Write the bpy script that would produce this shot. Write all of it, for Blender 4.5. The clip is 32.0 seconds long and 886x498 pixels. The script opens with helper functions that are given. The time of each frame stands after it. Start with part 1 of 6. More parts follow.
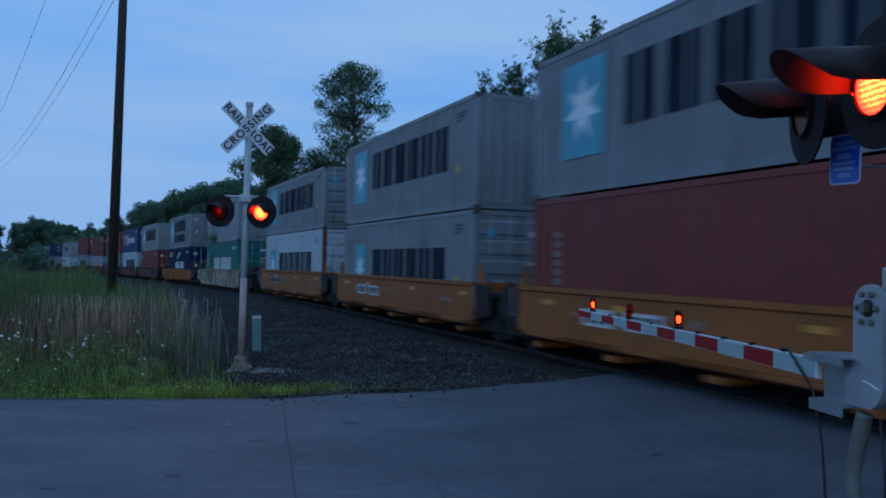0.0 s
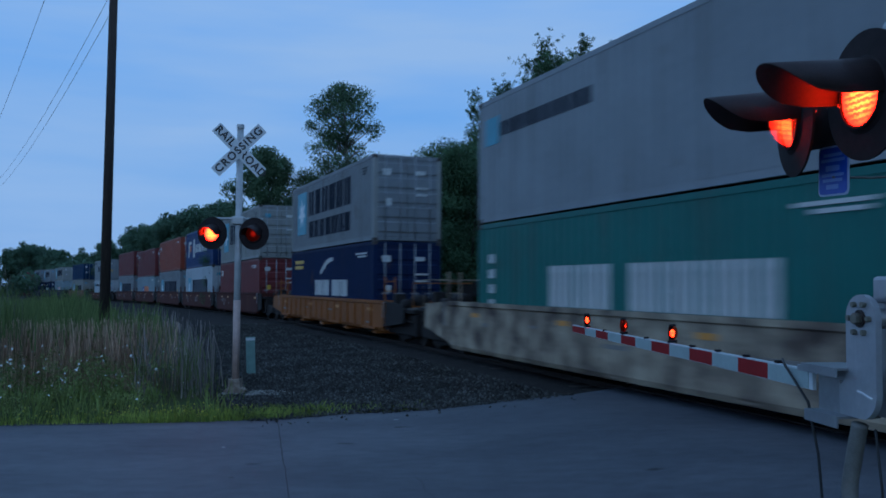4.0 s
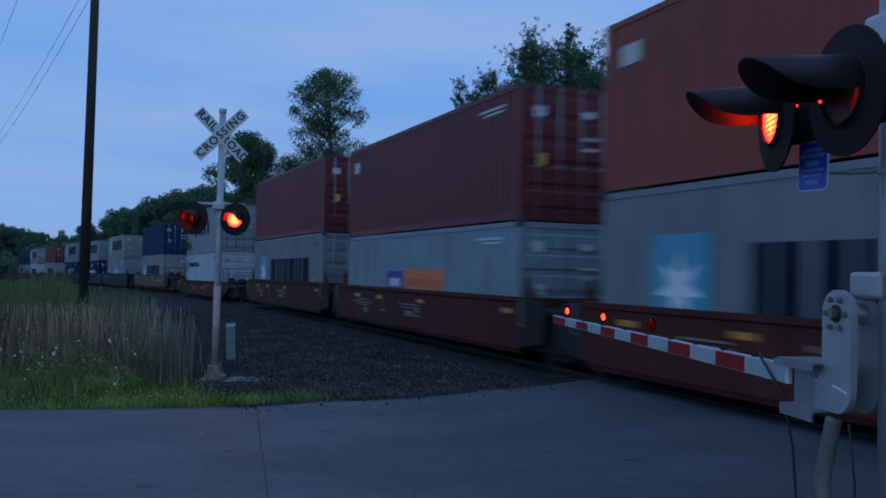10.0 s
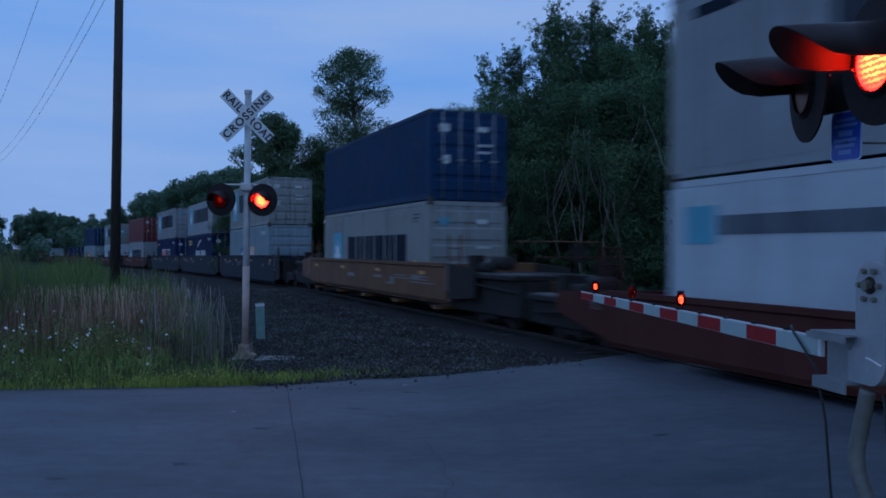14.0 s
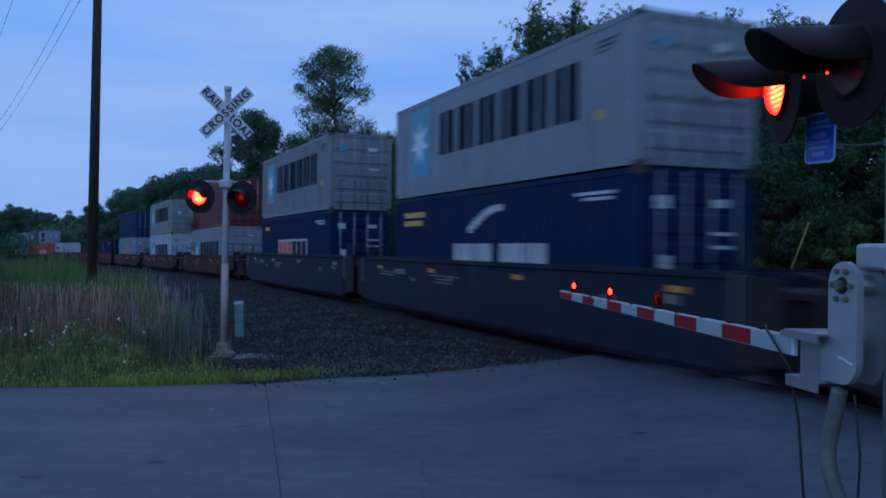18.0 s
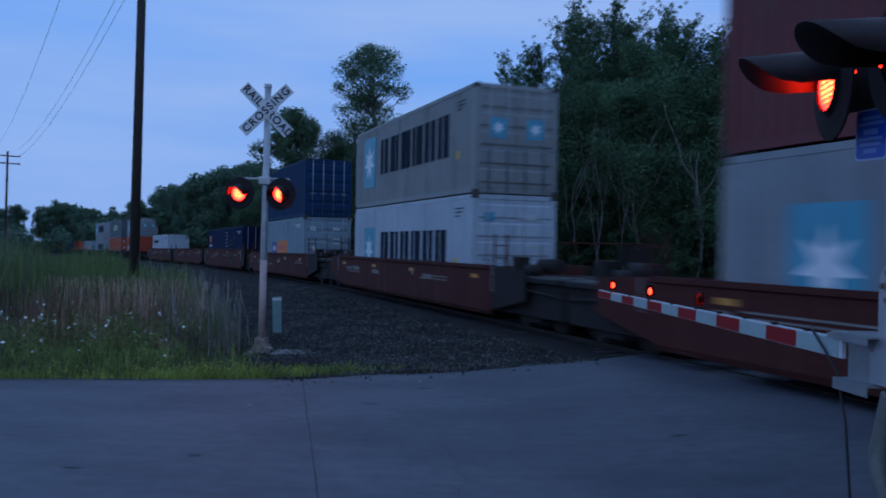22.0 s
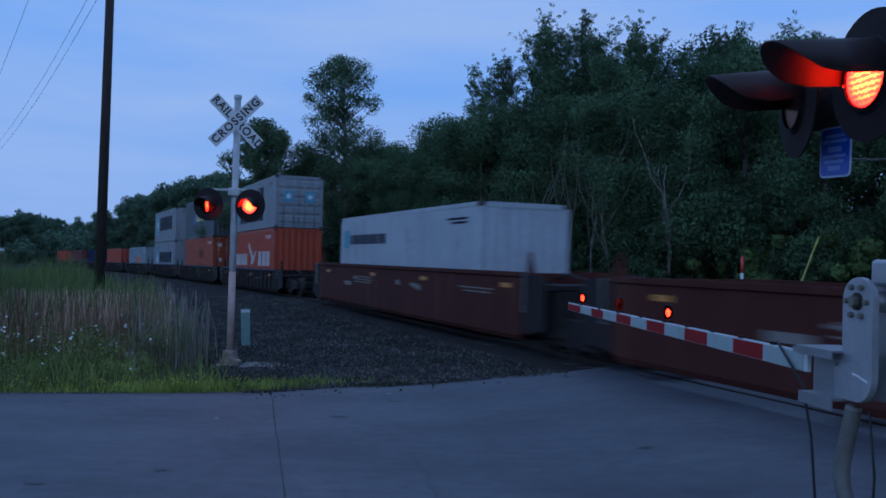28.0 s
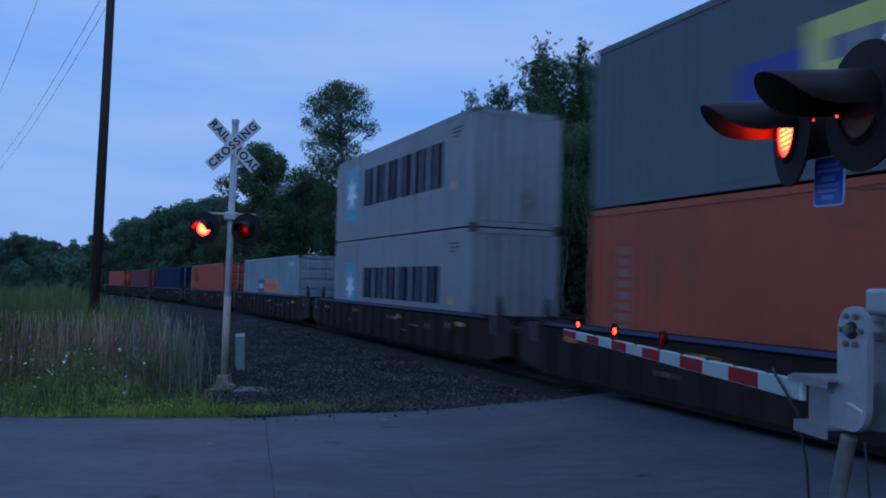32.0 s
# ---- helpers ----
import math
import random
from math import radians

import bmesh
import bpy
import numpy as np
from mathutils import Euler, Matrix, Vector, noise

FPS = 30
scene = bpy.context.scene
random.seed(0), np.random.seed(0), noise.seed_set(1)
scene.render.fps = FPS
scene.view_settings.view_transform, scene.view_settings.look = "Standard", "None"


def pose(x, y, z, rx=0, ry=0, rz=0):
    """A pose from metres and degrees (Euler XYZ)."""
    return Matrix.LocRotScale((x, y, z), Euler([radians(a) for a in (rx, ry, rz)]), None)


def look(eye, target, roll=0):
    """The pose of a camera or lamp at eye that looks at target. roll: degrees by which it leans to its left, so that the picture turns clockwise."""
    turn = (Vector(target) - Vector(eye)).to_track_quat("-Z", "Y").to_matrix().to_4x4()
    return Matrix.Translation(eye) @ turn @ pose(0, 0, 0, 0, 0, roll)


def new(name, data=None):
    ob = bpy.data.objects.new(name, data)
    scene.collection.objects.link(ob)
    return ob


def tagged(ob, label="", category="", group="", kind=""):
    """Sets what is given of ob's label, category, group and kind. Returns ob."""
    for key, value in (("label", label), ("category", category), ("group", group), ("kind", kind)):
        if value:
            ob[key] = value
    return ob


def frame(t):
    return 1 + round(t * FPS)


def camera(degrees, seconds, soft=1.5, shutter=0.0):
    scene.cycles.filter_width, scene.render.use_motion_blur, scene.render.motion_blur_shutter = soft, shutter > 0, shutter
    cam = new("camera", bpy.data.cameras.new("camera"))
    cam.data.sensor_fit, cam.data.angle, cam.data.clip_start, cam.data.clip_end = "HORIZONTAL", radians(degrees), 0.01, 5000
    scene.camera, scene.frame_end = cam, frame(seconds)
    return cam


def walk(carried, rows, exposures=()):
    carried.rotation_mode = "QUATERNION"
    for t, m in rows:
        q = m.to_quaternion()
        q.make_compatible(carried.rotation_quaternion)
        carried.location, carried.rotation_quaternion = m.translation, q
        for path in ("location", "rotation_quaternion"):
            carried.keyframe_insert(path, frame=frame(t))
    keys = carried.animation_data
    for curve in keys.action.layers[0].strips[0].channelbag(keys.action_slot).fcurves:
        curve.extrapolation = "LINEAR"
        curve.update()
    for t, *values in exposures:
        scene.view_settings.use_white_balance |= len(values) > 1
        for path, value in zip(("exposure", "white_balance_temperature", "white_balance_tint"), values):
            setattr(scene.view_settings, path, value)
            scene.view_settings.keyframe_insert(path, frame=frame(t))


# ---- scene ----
cam = camera(54.92, 32.0, soft=1.7, shutter=0.9)
PATH = [
    (0.0, pose(-0.007, -0.011, 2.055, 91.070, -1.306, 0.048)),
    (0.5, pose(-0.013, -0.005, 2.048, 91.035, -1.349, 0.602)),
    (1.0, pose(-0.012, 0.003, 2.060, 90.883, -1.354, 1.233)),
    (1.5, pose(-0.012, 0.005, 2.054, 90.687, -1.419, 1.349)),
    (2.0, pose(-0.007, -0.001, 2.053, 90.918, -1.267, 0.711)),
    (2.5, pose(-0.002, -0.015, 2.066, 91.416, -0.890, -0.251)),
    (3.0, pose(0.008, -0.027, 2.068, 92.234, -0.283, -1.183)),
    (3.5, pose(-0.003, -0.028, 2.057, 92.477, -0.198, -0.328)),
    (5.5, pose(-0.012, 0.008, 2.049, 91.430, -0.598, -0.963)),
    (6.0, pose(-0.000, -0.006, 2.047, 91.716, -0.447, -1.207)),
    (6.5, pose(0.003, -0.019, 2.050, 91.458, -0.377, -1.356)),
    (7.0, pose(-0.003, -0.017, 2.058, 91.311, -0.389, -1.465)),
    (7.5, pose(-0.007, 0.006, 2.049, 90.973, -0.715, -2.241)),
    (8.0, pose(-0.001, -0.006, 2.053, 90.618, -0.749, -2.345)),
    (8.5, pose(0.001, 0.012, 2.053, 90.505, -0.997, -1.697)),
    (9.0, pose(0.007, 0.001, 2.057, 90.496, -1.016, -1.638)),
    (9.5, pose(0.013, -0.001, 2.056, 90.925, -1.129, -1.712)),
    (10.0, pose(0.011, -0.002, 2.061, 91.533, -1.061, -1.553)),
    (10.5, pose(-0.001, 0.011, 2.053, 91.662, -1.145, -1.302)),
    (11.0, pose(0.002, -0.012, 2.062, 91.920, -1.474, -1.078)),
    (11.5, pose(-0.004, -0.011, 2.062, 92.353, -1.642, -0.897)),
    (12.0, pose(-0.007, -0.026, 2.063, 91.773, -1.434, -0.563)),
    (12.5, pose(-0.009, -0.018, 2.061, 91.145, -1.012, -0.264)),
    (13.0, pose(0.000, -0.013, 2.058, 90.680, -0.800, -0.000)),
    (13.5, pose(0.005, -0.013, 2.055, 90.323, -0.469, -0.011)),
    (14.0, pose(-0.001, -0.006, 2.051, 90.062, -0.324, 0.201)),
    (14.5, pose(0.007, 0.015, 2.049, 90.048, -0.229, 0.324)),
    (16.5, pose(0.003, -0.006, 2.032, 89.059, -0.713, -0.219)),
    (17.0, pose(0.002, 0.017, 2.045, 89.251, -0.870, -0.713)),
    (17.5, pose(-0.004, 0.014, 2.041, 89.387, -0.874, -0.964)),
    (18.0, pose(0.011, -0.019, 2.048, 89.993, -0.648, -1.106)),
    (18.5, pose(0.007, -0.004, 2.044, 90.589, -0.814, -1.845)),
    (19.0, pose(0.009, -0.009, 2.052, 90.146, -0.759, -3.398)),
    (19.5, pose(0.003, 0.002, 2.047, 90.775, -0.374, -1.669)),
    (20.0, pose(-0.004, 0.013, 2.047, 89.847, 0.353, -1.688)),
    (20.5, pose(0.002, 0.002, 2.043, 89.740, 0.441, -1.335)),
    (20.9, pose(0.006, 0.001, 2.042, 89.569, -0.353, -0.662)),
    (21.0, pose(0.006, 0.001, 2.042, 89.459, -0.353, -0.265)),
    (21.1, pose(0.006, 0.001, 2.042, 89.269, -0.353, 0.455)),
    (21.5, pose(-0.009, -0.007, 2.043, 89.541, -1.237, 2.053)),
    (22.0, pose(0.003, 0.024, 2.035, 89.870, -1.159, 1.373)),
    (22.5, pose(-0.004, 0.014, 2.035, 90.379, -1.557, -0.009)),
    (23.0, pose(0.006, 0.011, 2.039, 90.957, -1.790, 0.001)),
    (23.5, pose(0.008, 0.002, 2.047, 91.181, -1.397, -1.937)),
    (23.9, pose(0.010, 0.017, 2.026, 91.181, -1.639, -0.655)),
    (24.0, pose(0.010, 0.017, 2.026, 91.031, -1.639, -0.222)),
    (24.1, pose(0.010, 0.017, 2.026, 90.991, -1.639, 0.248)),
    (24.5, pose(0.001, 0.007, 2.031, 90.905, -1.957, -1.003)),
    (24.9, pose(0.014, 0.013, 2.039, 91.867, -1.988, -1.631)),
    (25.0, pose(0.014, 0.013, 2.039, 91.867, -1.988, -2.351)),
    (25.1, pose(0.014, 0.013, 2.039, 91.827, -1.988, -1.771)),
    (25.5, pose(0.005, 0.003, 2.040, 91.914, -1.832, -1.685)),
    (26.0, pose(-0.011, -0.000, 2.037, 91.927, -2.109, -1.129)),
    (26.5, pose(-0.002, 0.008, 2.038, 91.420, -1.846, -0.242)),
    (28.5, pose(-0.007, 0.020, 2.054, 90.290, -1.149, -0.717)),
    (29.0, pose(-0.008, 0.017, 2.056, 89.647, -0.803, -0.482)),
    (29.5, pose(-0.002, 0.005, 2.056, 89.407, -0.205, -0.451)),
    (30.0, pose(0.004, 0.001, 2.050, 90.771, -0.457, 0.058)),
    (30.5, pose(0.008, 0.000, 2.053, 91.446, -0.843, -0.082)),
    (30.9, pose(-0.003, 0.006, 2.055, 90.817, -0.238, -0.194)),
    (31.0, pose(-0.003, 0.006, 2.055, 90.557, -0.238, -0.429)),
    (31.1, pose(-0.003, 0.006, 2.055, 90.597, -0.238, -0.399)),
    (31.5, pose(-0.002, 0.013, 2.058, 91.588, -0.576, -0.334)),
    (32.0, pose(-0.001, 0.016, 2.058, 92.354, -1.658, -0.918)),
]
walk(cam, PATH, [(0.0, -0.05, 5700, 0), (3.0, -0.08, 5650, 0), (6.0, -0.12, 5650, 3), (9.0, -0.20, 5680, 8), (12.0, -0.16, 5650, 9), (14.0, -0.22, 5600, 11), (17.0, -0.02, 5600, 14), (20.0, -0.08, 5600, 13.5), (26.0, -0.08, 5550, 13), (29.0, -0.04, 5700, 12), (32.0, -0.02, 5600, 13)])

SKY_GAIN, SUN_E, LAMP_E, ZEN = 0.04, 0.08, 34.0, 0.85

# ======== world, sun, exposure ========
world = bpy.data.worlds.new("dusk_sky")
scene.world = world
world.use_nodes = True
_wn, _wl = world.node_tree.nodes, world.node_tree.links
_bg = _wn["Background"]
_sky = _wn.new("ShaderNodeTexSky")
_sky.sky_type = 'NISHITA'
_sky.sun_disc = False
_sky.sun_elevation = radians(3.0)
_sky.sun_rotation = radians(200)
_sky.air_density, _sky.dust_density, _sky.ozone_density = 1.0, 1.2, 3.0
_tc = _wn.new("ShaderNodeTexCoord")
_map = _wn.new("ShaderNodeMapping")
_map.inputs["Scale"].default_value = (1.0, 1.0, 6.5)
_map.inputs["Rotation"].default_value = (0.0, 0.10, 0.3)
_no = _wn.new("ShaderNodeTexNoise")
_no.inputs["Scale"].default_value = 1.7
_no.inputs["Detail"].default_value = 5.0
_no.inputs["Roughness"].default_value = 0.5
_ra = _wn.new("ShaderNodeValToRGB")
_ra.color_ramp.elements[0].position, _ra.color_ramp.elements[0].color = 0.30, (0, 0, 0, 1)
_ra.color_ramp.elements[1].position, _ra.color_ramp.elements[1].color = 0.66, (1, 1, 1, 1)
_sep = _wn.new("ShaderNodeSeparateXYZ")
_el = _wn.new("ShaderNodeValToRGB")
_e = _el.color_ramp.elements
_e[0].position, _e[0].color = 0.0, (0.232, 0.375, 0.675, 1)
_e[1].position, _e[1].color = 1.0, (ZEN * 0.305, ZEN * 0.56, ZEN * 1.0, 1)
for _pos, _c in ((0.10, (0.197, 0.393, 0.757, 1)), (0.33, (0.175, 0.39, 0.84, 1))):
    _x = _e.new(_pos)
    _x.color = _c
_cl = _wn.new("ShaderNodeMixRGB")
_cl.inputs[2].default_value = (0.345, 0.486, 0.765, 1)
_mixf = _wn.new("ShaderNodeMath")
_mixf.operation = 'MULTIPLY'
_mixf.inputs[1].default_value = 1.0
_west = _wn.new("ShaderNodeMapRange")
_west.inputs["From Min"].default_value, _west.inputs["From Max"].default_value = 0.15, -0.9
_west.inputs["To Min"].default_value, _west.inputs["To Max"].default_value = 0.0, 1.0
_glow = _wn.new("ShaderNodeMixRGB")
_glow.blend_type = 'ADD'
_skg = _wn.new("ShaderNodeMixRGB")
_skg.blend_type = 'MULTIPLY'
_skg.inputs[0].default_value = 1.0
_skg.inputs[2].default_value = (SKY_GAIN * 0.62, SKY_GAIN * 0.95, SKY_GAIN * 1.5, 1)
_wl.new(_tc.outputs["Generated"], _map.inputs["Vector"])
_wl.new(_map.outputs[0], _no.inputs["Vector"])
_wl.new(_no.outputs[0], _ra.inputs[0])
_wl.new(_tc.outputs["Generated"], _sep.inputs[0])
_wl.new(_sep.outputs["Z"], _el.inputs[0])
_wl.new(_ra.outputs[0], _mixf.inputs[0])
_wl.new(_mixf.outputs[0], _cl.inputs[0])
_wl.new(_el.outputs[0], _cl.inputs[1])
_wl.new(_sep.outputs["Y"], _west.inputs["Value"])
_wl.new(_sky.outputs[0], _skg.inputs[1])
_wl.new(_west.outputs[0], _glow.inputs[0])
_wl.new(_cl.outputs[0], _glow.inputs[1])
_wl.new(_skg.outputs[0], _glow.inputs[2])
_wl.new(_glow.outputs[0], _bg.inputs[0])
_bg.inputs[1].default_value = 1.0

_sun = new("sun", bpy.data.lights.new("sun", 'SUN'))
_sun.data.energy, _sun.data.angle, _sun.data.color = SUN_E, radians(25), (0.80, 0.90, 1.0)
_sun.matrix_world = look((-6, -30, 9), (0, 0, 0))


# ======== materials ========
def material(name, color, rough=0.6, metal=0.0, var=0.25, scale=4.0, bump=0.0, bscale=60.0,
             color2=None, stretch=(1, 1, 1), rnd=0.0, dirt=None, dirt_amt=0.0, spec=0.5, rust=0.0):
    """A procedural surface: base colour varied by two noises, an optional second colour, dirt and relief."""
    m = bpy.data.materials.new(name)
    m.use_nodes = True
    nt = m.node_tree
    n, l = nt.nodes, nt.links
    b = n["Principled BSDF"]
    b.inputs["Roughness"].default_value = rough
    b.inputs["Metallic"].default_value = metal
    b.inputs["Specular IOR Level"].default_value = spec
    tc = n.new("ShaderNodeTexCoord")
    mp = n.new("ShaderNodeMapping")
    mp.inputs["Scale"].default_value = stretch
    l.new(tc.outputs["Object"], mp.inputs["Vector"])
    n1 = n.new("ShaderNodeTexNoise")
    n1.inputs["Scale"].default_value, n1.inputs["Detail"].default_value = scale, 6
    l.new(mp.outputs[0], n1.inputs["Vector"])
    n2 = n.new("ShaderNodeTexNoise")
    n2.inputs["Scale"].default_value, n2.inputs["Detail"].default_value = scale * 9, 4
    l.new(mp.outputs[0], n2.inputs["Vector"])
    c2 = color2 or tuple(c * (1 - var) for c in color)
    mx = n.new("ShaderNodeMixRGB")
    mx.inputs[1].default_value, mx.inputs[2].default_value = (*color, 1), (*c2, 1)
    r1 = n.new("ShaderNodeMapRange")
    r1.inputs["From Min"].default_value, r1.inputs["From Max"].default_value = 0.35, 0.68
    l.new(n1.outputs[0], r1.inputs["Value"])
    l.new(r1.outputs[0], mx.inputs[0])
    fine = n.new("ShaderNodeMixRGB")
    fine.blend_type = 'MULTIPLY'
    fine.inputs[0].default_value = min(1.0, var)
    l.new(mx.outputs[0], fine.inputs[1])
    r2 = n.new("ShaderNodeMapRange")
    r2.inputs["From Min"].default_value, r2.inputs["From Max"].default_value = 0.3, 0.7
    r2.inputs["To Min"].default_value, r2.inputs["To Max"].default_value = 0.45, 1.25
    l.new(n2.outputs[0], r2.inputs["Value"])
    l.new(r2.outputs[0], fine.inputs[2])
    out = fine
    if dirt:
        n3 = n.new("ShaderNodeTexNoise")
        n3.inputs["Scale"].default_value, n3.inputs["Detail"].default_value = scale * 0.6, 8
        n3.inputs["Roughness"].default_value = 0.7
        mp3 = n.new("ShaderNodeMapping")
        mp3.inputs["Scale"].default_value = (3.5, 3.5, 0.30)
        l.new(tc.outputs["Object"], mp3.inputs["Vector"])
        l.new(mp3.outputs[0], n3.inputs["Vector"])
        r3 = n.new("ShaderNodeMapRange")
        r3.inputs["From Min"].default_value, r3.inputs["From Max"].default_value = 0.52, 0.74
        r3.inputs["To Max"].default_value = dirt_amt
        l.new(n3.outputs[0], r3.inputs["Value"])
        md = n.new("ShaderNodeMixRGB")
        md.inputs[2].default_value = (*dirt, 1)
        l.new(r3.outputs[0], md.inputs[0])
        l.new(out.outputs[0], md.inputs[1])
        out = md
    if rust:
        # scabs of rust with streaks running down from them, another pattern on every thing
        oi = n.new("ShaderNodeObjectInfo")
        sh = n.new("ShaderNodeVectorMath")
        sh.operation = 'MULTIPLY_ADD'
        sh.inputs[1].default_value = (37.0, 53.0, 11.0)
        l.new(oi.outputs["Random"], sh.inputs[0])
        mp4 = n.new("ShaderNodeMapping")
        mp4.inputs["Scale"].default_value = (0.9, 0.9, 0.55)
        l.new(tc.outputs["Object"], mp4.inputs["Vector"])
        l.new(mp4.outputs[0], sh.inputs[2])
        n4 = n.new("ShaderNodeTexNoise")
        n4.inputs["Scale"].default_value, n4.inputs["Detail"].default_value, n4.inputs["Roughness"].default_value = 1.0, 9, 0.72
        l.new(sh.outputs[0], n4.inputs["Vector"])
        r4 = n.new("ShaderNodeMapRange")
        r4.inputs["From Min"].default_value, r4.inputs["From Max"].default_value, r4.inputs["To Max"].default_value = 0.60, 0.70, rust
        l.new(n4.outputs[0], r4.inputs["Value"])
        m4 = n.new("ShaderNodeMixRGB")
        m4.inputs[2].default_value = (0.085, 0.048, 0.028, 1)
        l.new(r4.outputs[0], m4.inputs[0])
        l.new(out.outputs[0], m4.inputs[1])
        out = m4
    if rnd:
        oi = n.new("ShaderNodeObjectInfo")
        rr = n.new("ShaderNodeMapRange")
        rr.inputs["To Min"].default_value, rr.inputs["To Max"].default_value = 1 - rnd, 1 + rnd
        l.new(oi.outputs["Random"], rr.inputs["Value"])
        mm = n.new("ShaderNodeMixRGB")
        mm.blend_type = 'MULTIPLY'
        mm.inputs[0].default_value = 1
        l.new(out.outputs[0], mm.inputs[1])
        l.new(rr.outputs[0], mm.inputs[2])
        out = mm
    l.new(out.outputs[0], b.inputs["Base Color"])
    if bump:
        nb = n.new("ShaderNodeTexNoise")
        nb.inputs["Scale"].default_value, nb.inputs["Detail"].default_value = bscale, 5
        l.new(tc.outputs["Object"], nb.inputs["Vector"])
        bp = n.new("ShaderNodeBump")
        bp.inputs["Strength"].default_value, bp.inputs["Distance"].default_value = bump, 0.02
        l.new(nb.outputs[0], bp.inputs["Height"])
        l.new(bp.outputs[0], b.inputs["Normal"])
    return m


def foliage(name, c1, c2, power=1.0, trans=0.25, patch=0.9, lo=0.6, hi=1.3):
    """Leaf surface whose green varies from leaf to leaf."""
    m = bpy.data.materials.new(name)
    m.use_nodes = True
    n, l = m.node_tree.nodes, m.node_tree.links
    b = n["Principled BSDF"]
    b.inputs["Roughness"].default_value = 0.75
    b.inputs["Specular IOR Level"].default_value = 0.15
    g = n.new("ShaderNodeNewGeometry")
    mx = n.new("ShaderNodeMixRGB")
    mx.inputs[1].default_value, mx.inputs[2].default_value = (*c1, 1), (*c2, 1)
    pw = n.new("ShaderNodeMath")
    pw.operation = 'POWER'
    pw.inputs[1].default_value = power
    l.new(g.outputs["Random Per Island"], pw.inputs[0])
    l.new(pw.outputs[0], mx.inputs[0])
    tc = n.new("ShaderNodeTexCoord")
    nz = n.new("ShaderNodeTexNoise")
    nz.inputs["Scale"].default_value = patch
    nz.inputs["Detail"].default_value = 3.0
    l.new(tc.outputs["Object"], nz.inputs["Vector"])
    r = n.new("ShaderNodeMapRange")
    r.inputs["From Min"].default_value, r.inputs["From Max"].default_value = 0.3, 0.7
    r.inputs["To Min"].default_value, r.inputs["To Max"].default_value = lo, hi
    l.new(nz.outputs[0], r.inputs["Value"])
    mu = n.new("ShaderNodeMixRGB")
    mu.blend_type, mu.inputs[0].default_value = 'MULTIPLY', 1
    l.new(mx.outputs[0], mu.inputs[1])
    l.new(r.outputs[0], mu.inputs[2])
    l.new(mu.outputs[0], b.inputs["Base Color"])
    t = n.new("ShaderNodeBsdfTranslucent")
    l.new(mu.outputs[0], t.inputs["Color"])
    ms = n.new("ShaderNodeMixShader")
    ms.inputs[0].default_value = trans
    l.new(b.outputs[0], ms.inputs[1])
    l.new(t.outputs[0], ms.inputs[2])
    l.new(ms.outputs[0], n["Material Output"].inputs["Surface"])
    return m


def glowing(name, c1, c2, strength, scale=40.0, ribbed=False, rim=None, r0=0.05, r1=0.145):
    """A lamp's lit face: a cell pattern of two hues, falling to the rim's hue away from the bulb."""
    m = bpy.data.materials.new(name)
    m.use_nodes = True
    n, l = m.node_tree.nodes, m.node_tree.links
    n.remove(n["Principled BSDF"])
    e = n.new("ShaderNodeEmission")
    e.inputs["Strength"].default_value = strength
    tc = n.new("ShaderNodeTexCoord")
    mp = n.new("ShaderNodeMapping")
    mp.inputs["Scale"].default_value = (0.55, 0.55, 2.0)
    v = n.new("ShaderNodeTexVoronoi")
    v.inputs["Scale"].default_value = scale
    mx = n.new("ShaderNodeMixRGB")
    mx.inputs[1].default_value, mx.inputs[2].default_value = (*c1, 1), (*c2, 1)
    r = n.new("ShaderNodeMapRange")
    r.inputs["From Min"].default_value, r.inputs["From Max"].default_value = 0.15, 0.55
    l.new(tc.outputs["Object"], mp.inputs["Vector"])
    l.new(mp.outputs[0], v.inputs["Vector"])
    l.new(v.outputs["Distance"], r.inputs["Value"])
    if ribbed:
        wv = n.new("ShaderNodeTexWave")
        wv.bands_direction = 'Z'
        wv.inputs["Scale"].default_value = 11.0
        wv.inputs["Distortion"].default_value = 3.0
        wv.inputs["Detail"].default_value = 1.0
        wv.inputs["Detail Scale"].default_value = 5.0
        l.new(tc.outputs["Object"], wv.inputs["Vector"])
        r.inputs["From Min"].default_value, r.inputs["From Max"].default_value = 0.85, 0.25
        l.new(wv.outputs["Fac"], r.inputs["Value"])
    l.new(r.outputs[0], mx.inputs[0])
    hue = mx
    if rim:
        flat = n.new("ShaderNodeVectorMath")
        flat.operation = 'MULTIPLY'
        flat.inputs[1].default_value = (1, 0, 1)
        far = n.new("ShaderNodeVectorMath")
        far.operation = 'LENGTH'
        rr = n.new("ShaderNodeMapRange")
        rr.interpolation_type = 'SMOOTHSTEP'
        rr.inputs["From Min"].default_value, rr.inputs["From Max"].default_value = r0, r1
        hue = n.new("ShaderNodeMixRGB")
        hue.inputs[2].default_value = (*rim, 1)
        l.new(tc.outputs["Object"], flat.inputs[0])
        l.new(flat.outputs[0], far.inputs[0])
        l.new(far.outputs["Value"], rr.inputs["Value"])
        l.new(rr.outputs[0], hue.inputs[0])
        l.new(mx.outputs[0], hue.inputs[1])
    l.new(hue.outputs[0], e.inputs["Color"])
    l.new(e.outputs[0], n["Material Output"].inputs["Surface"])
    return m


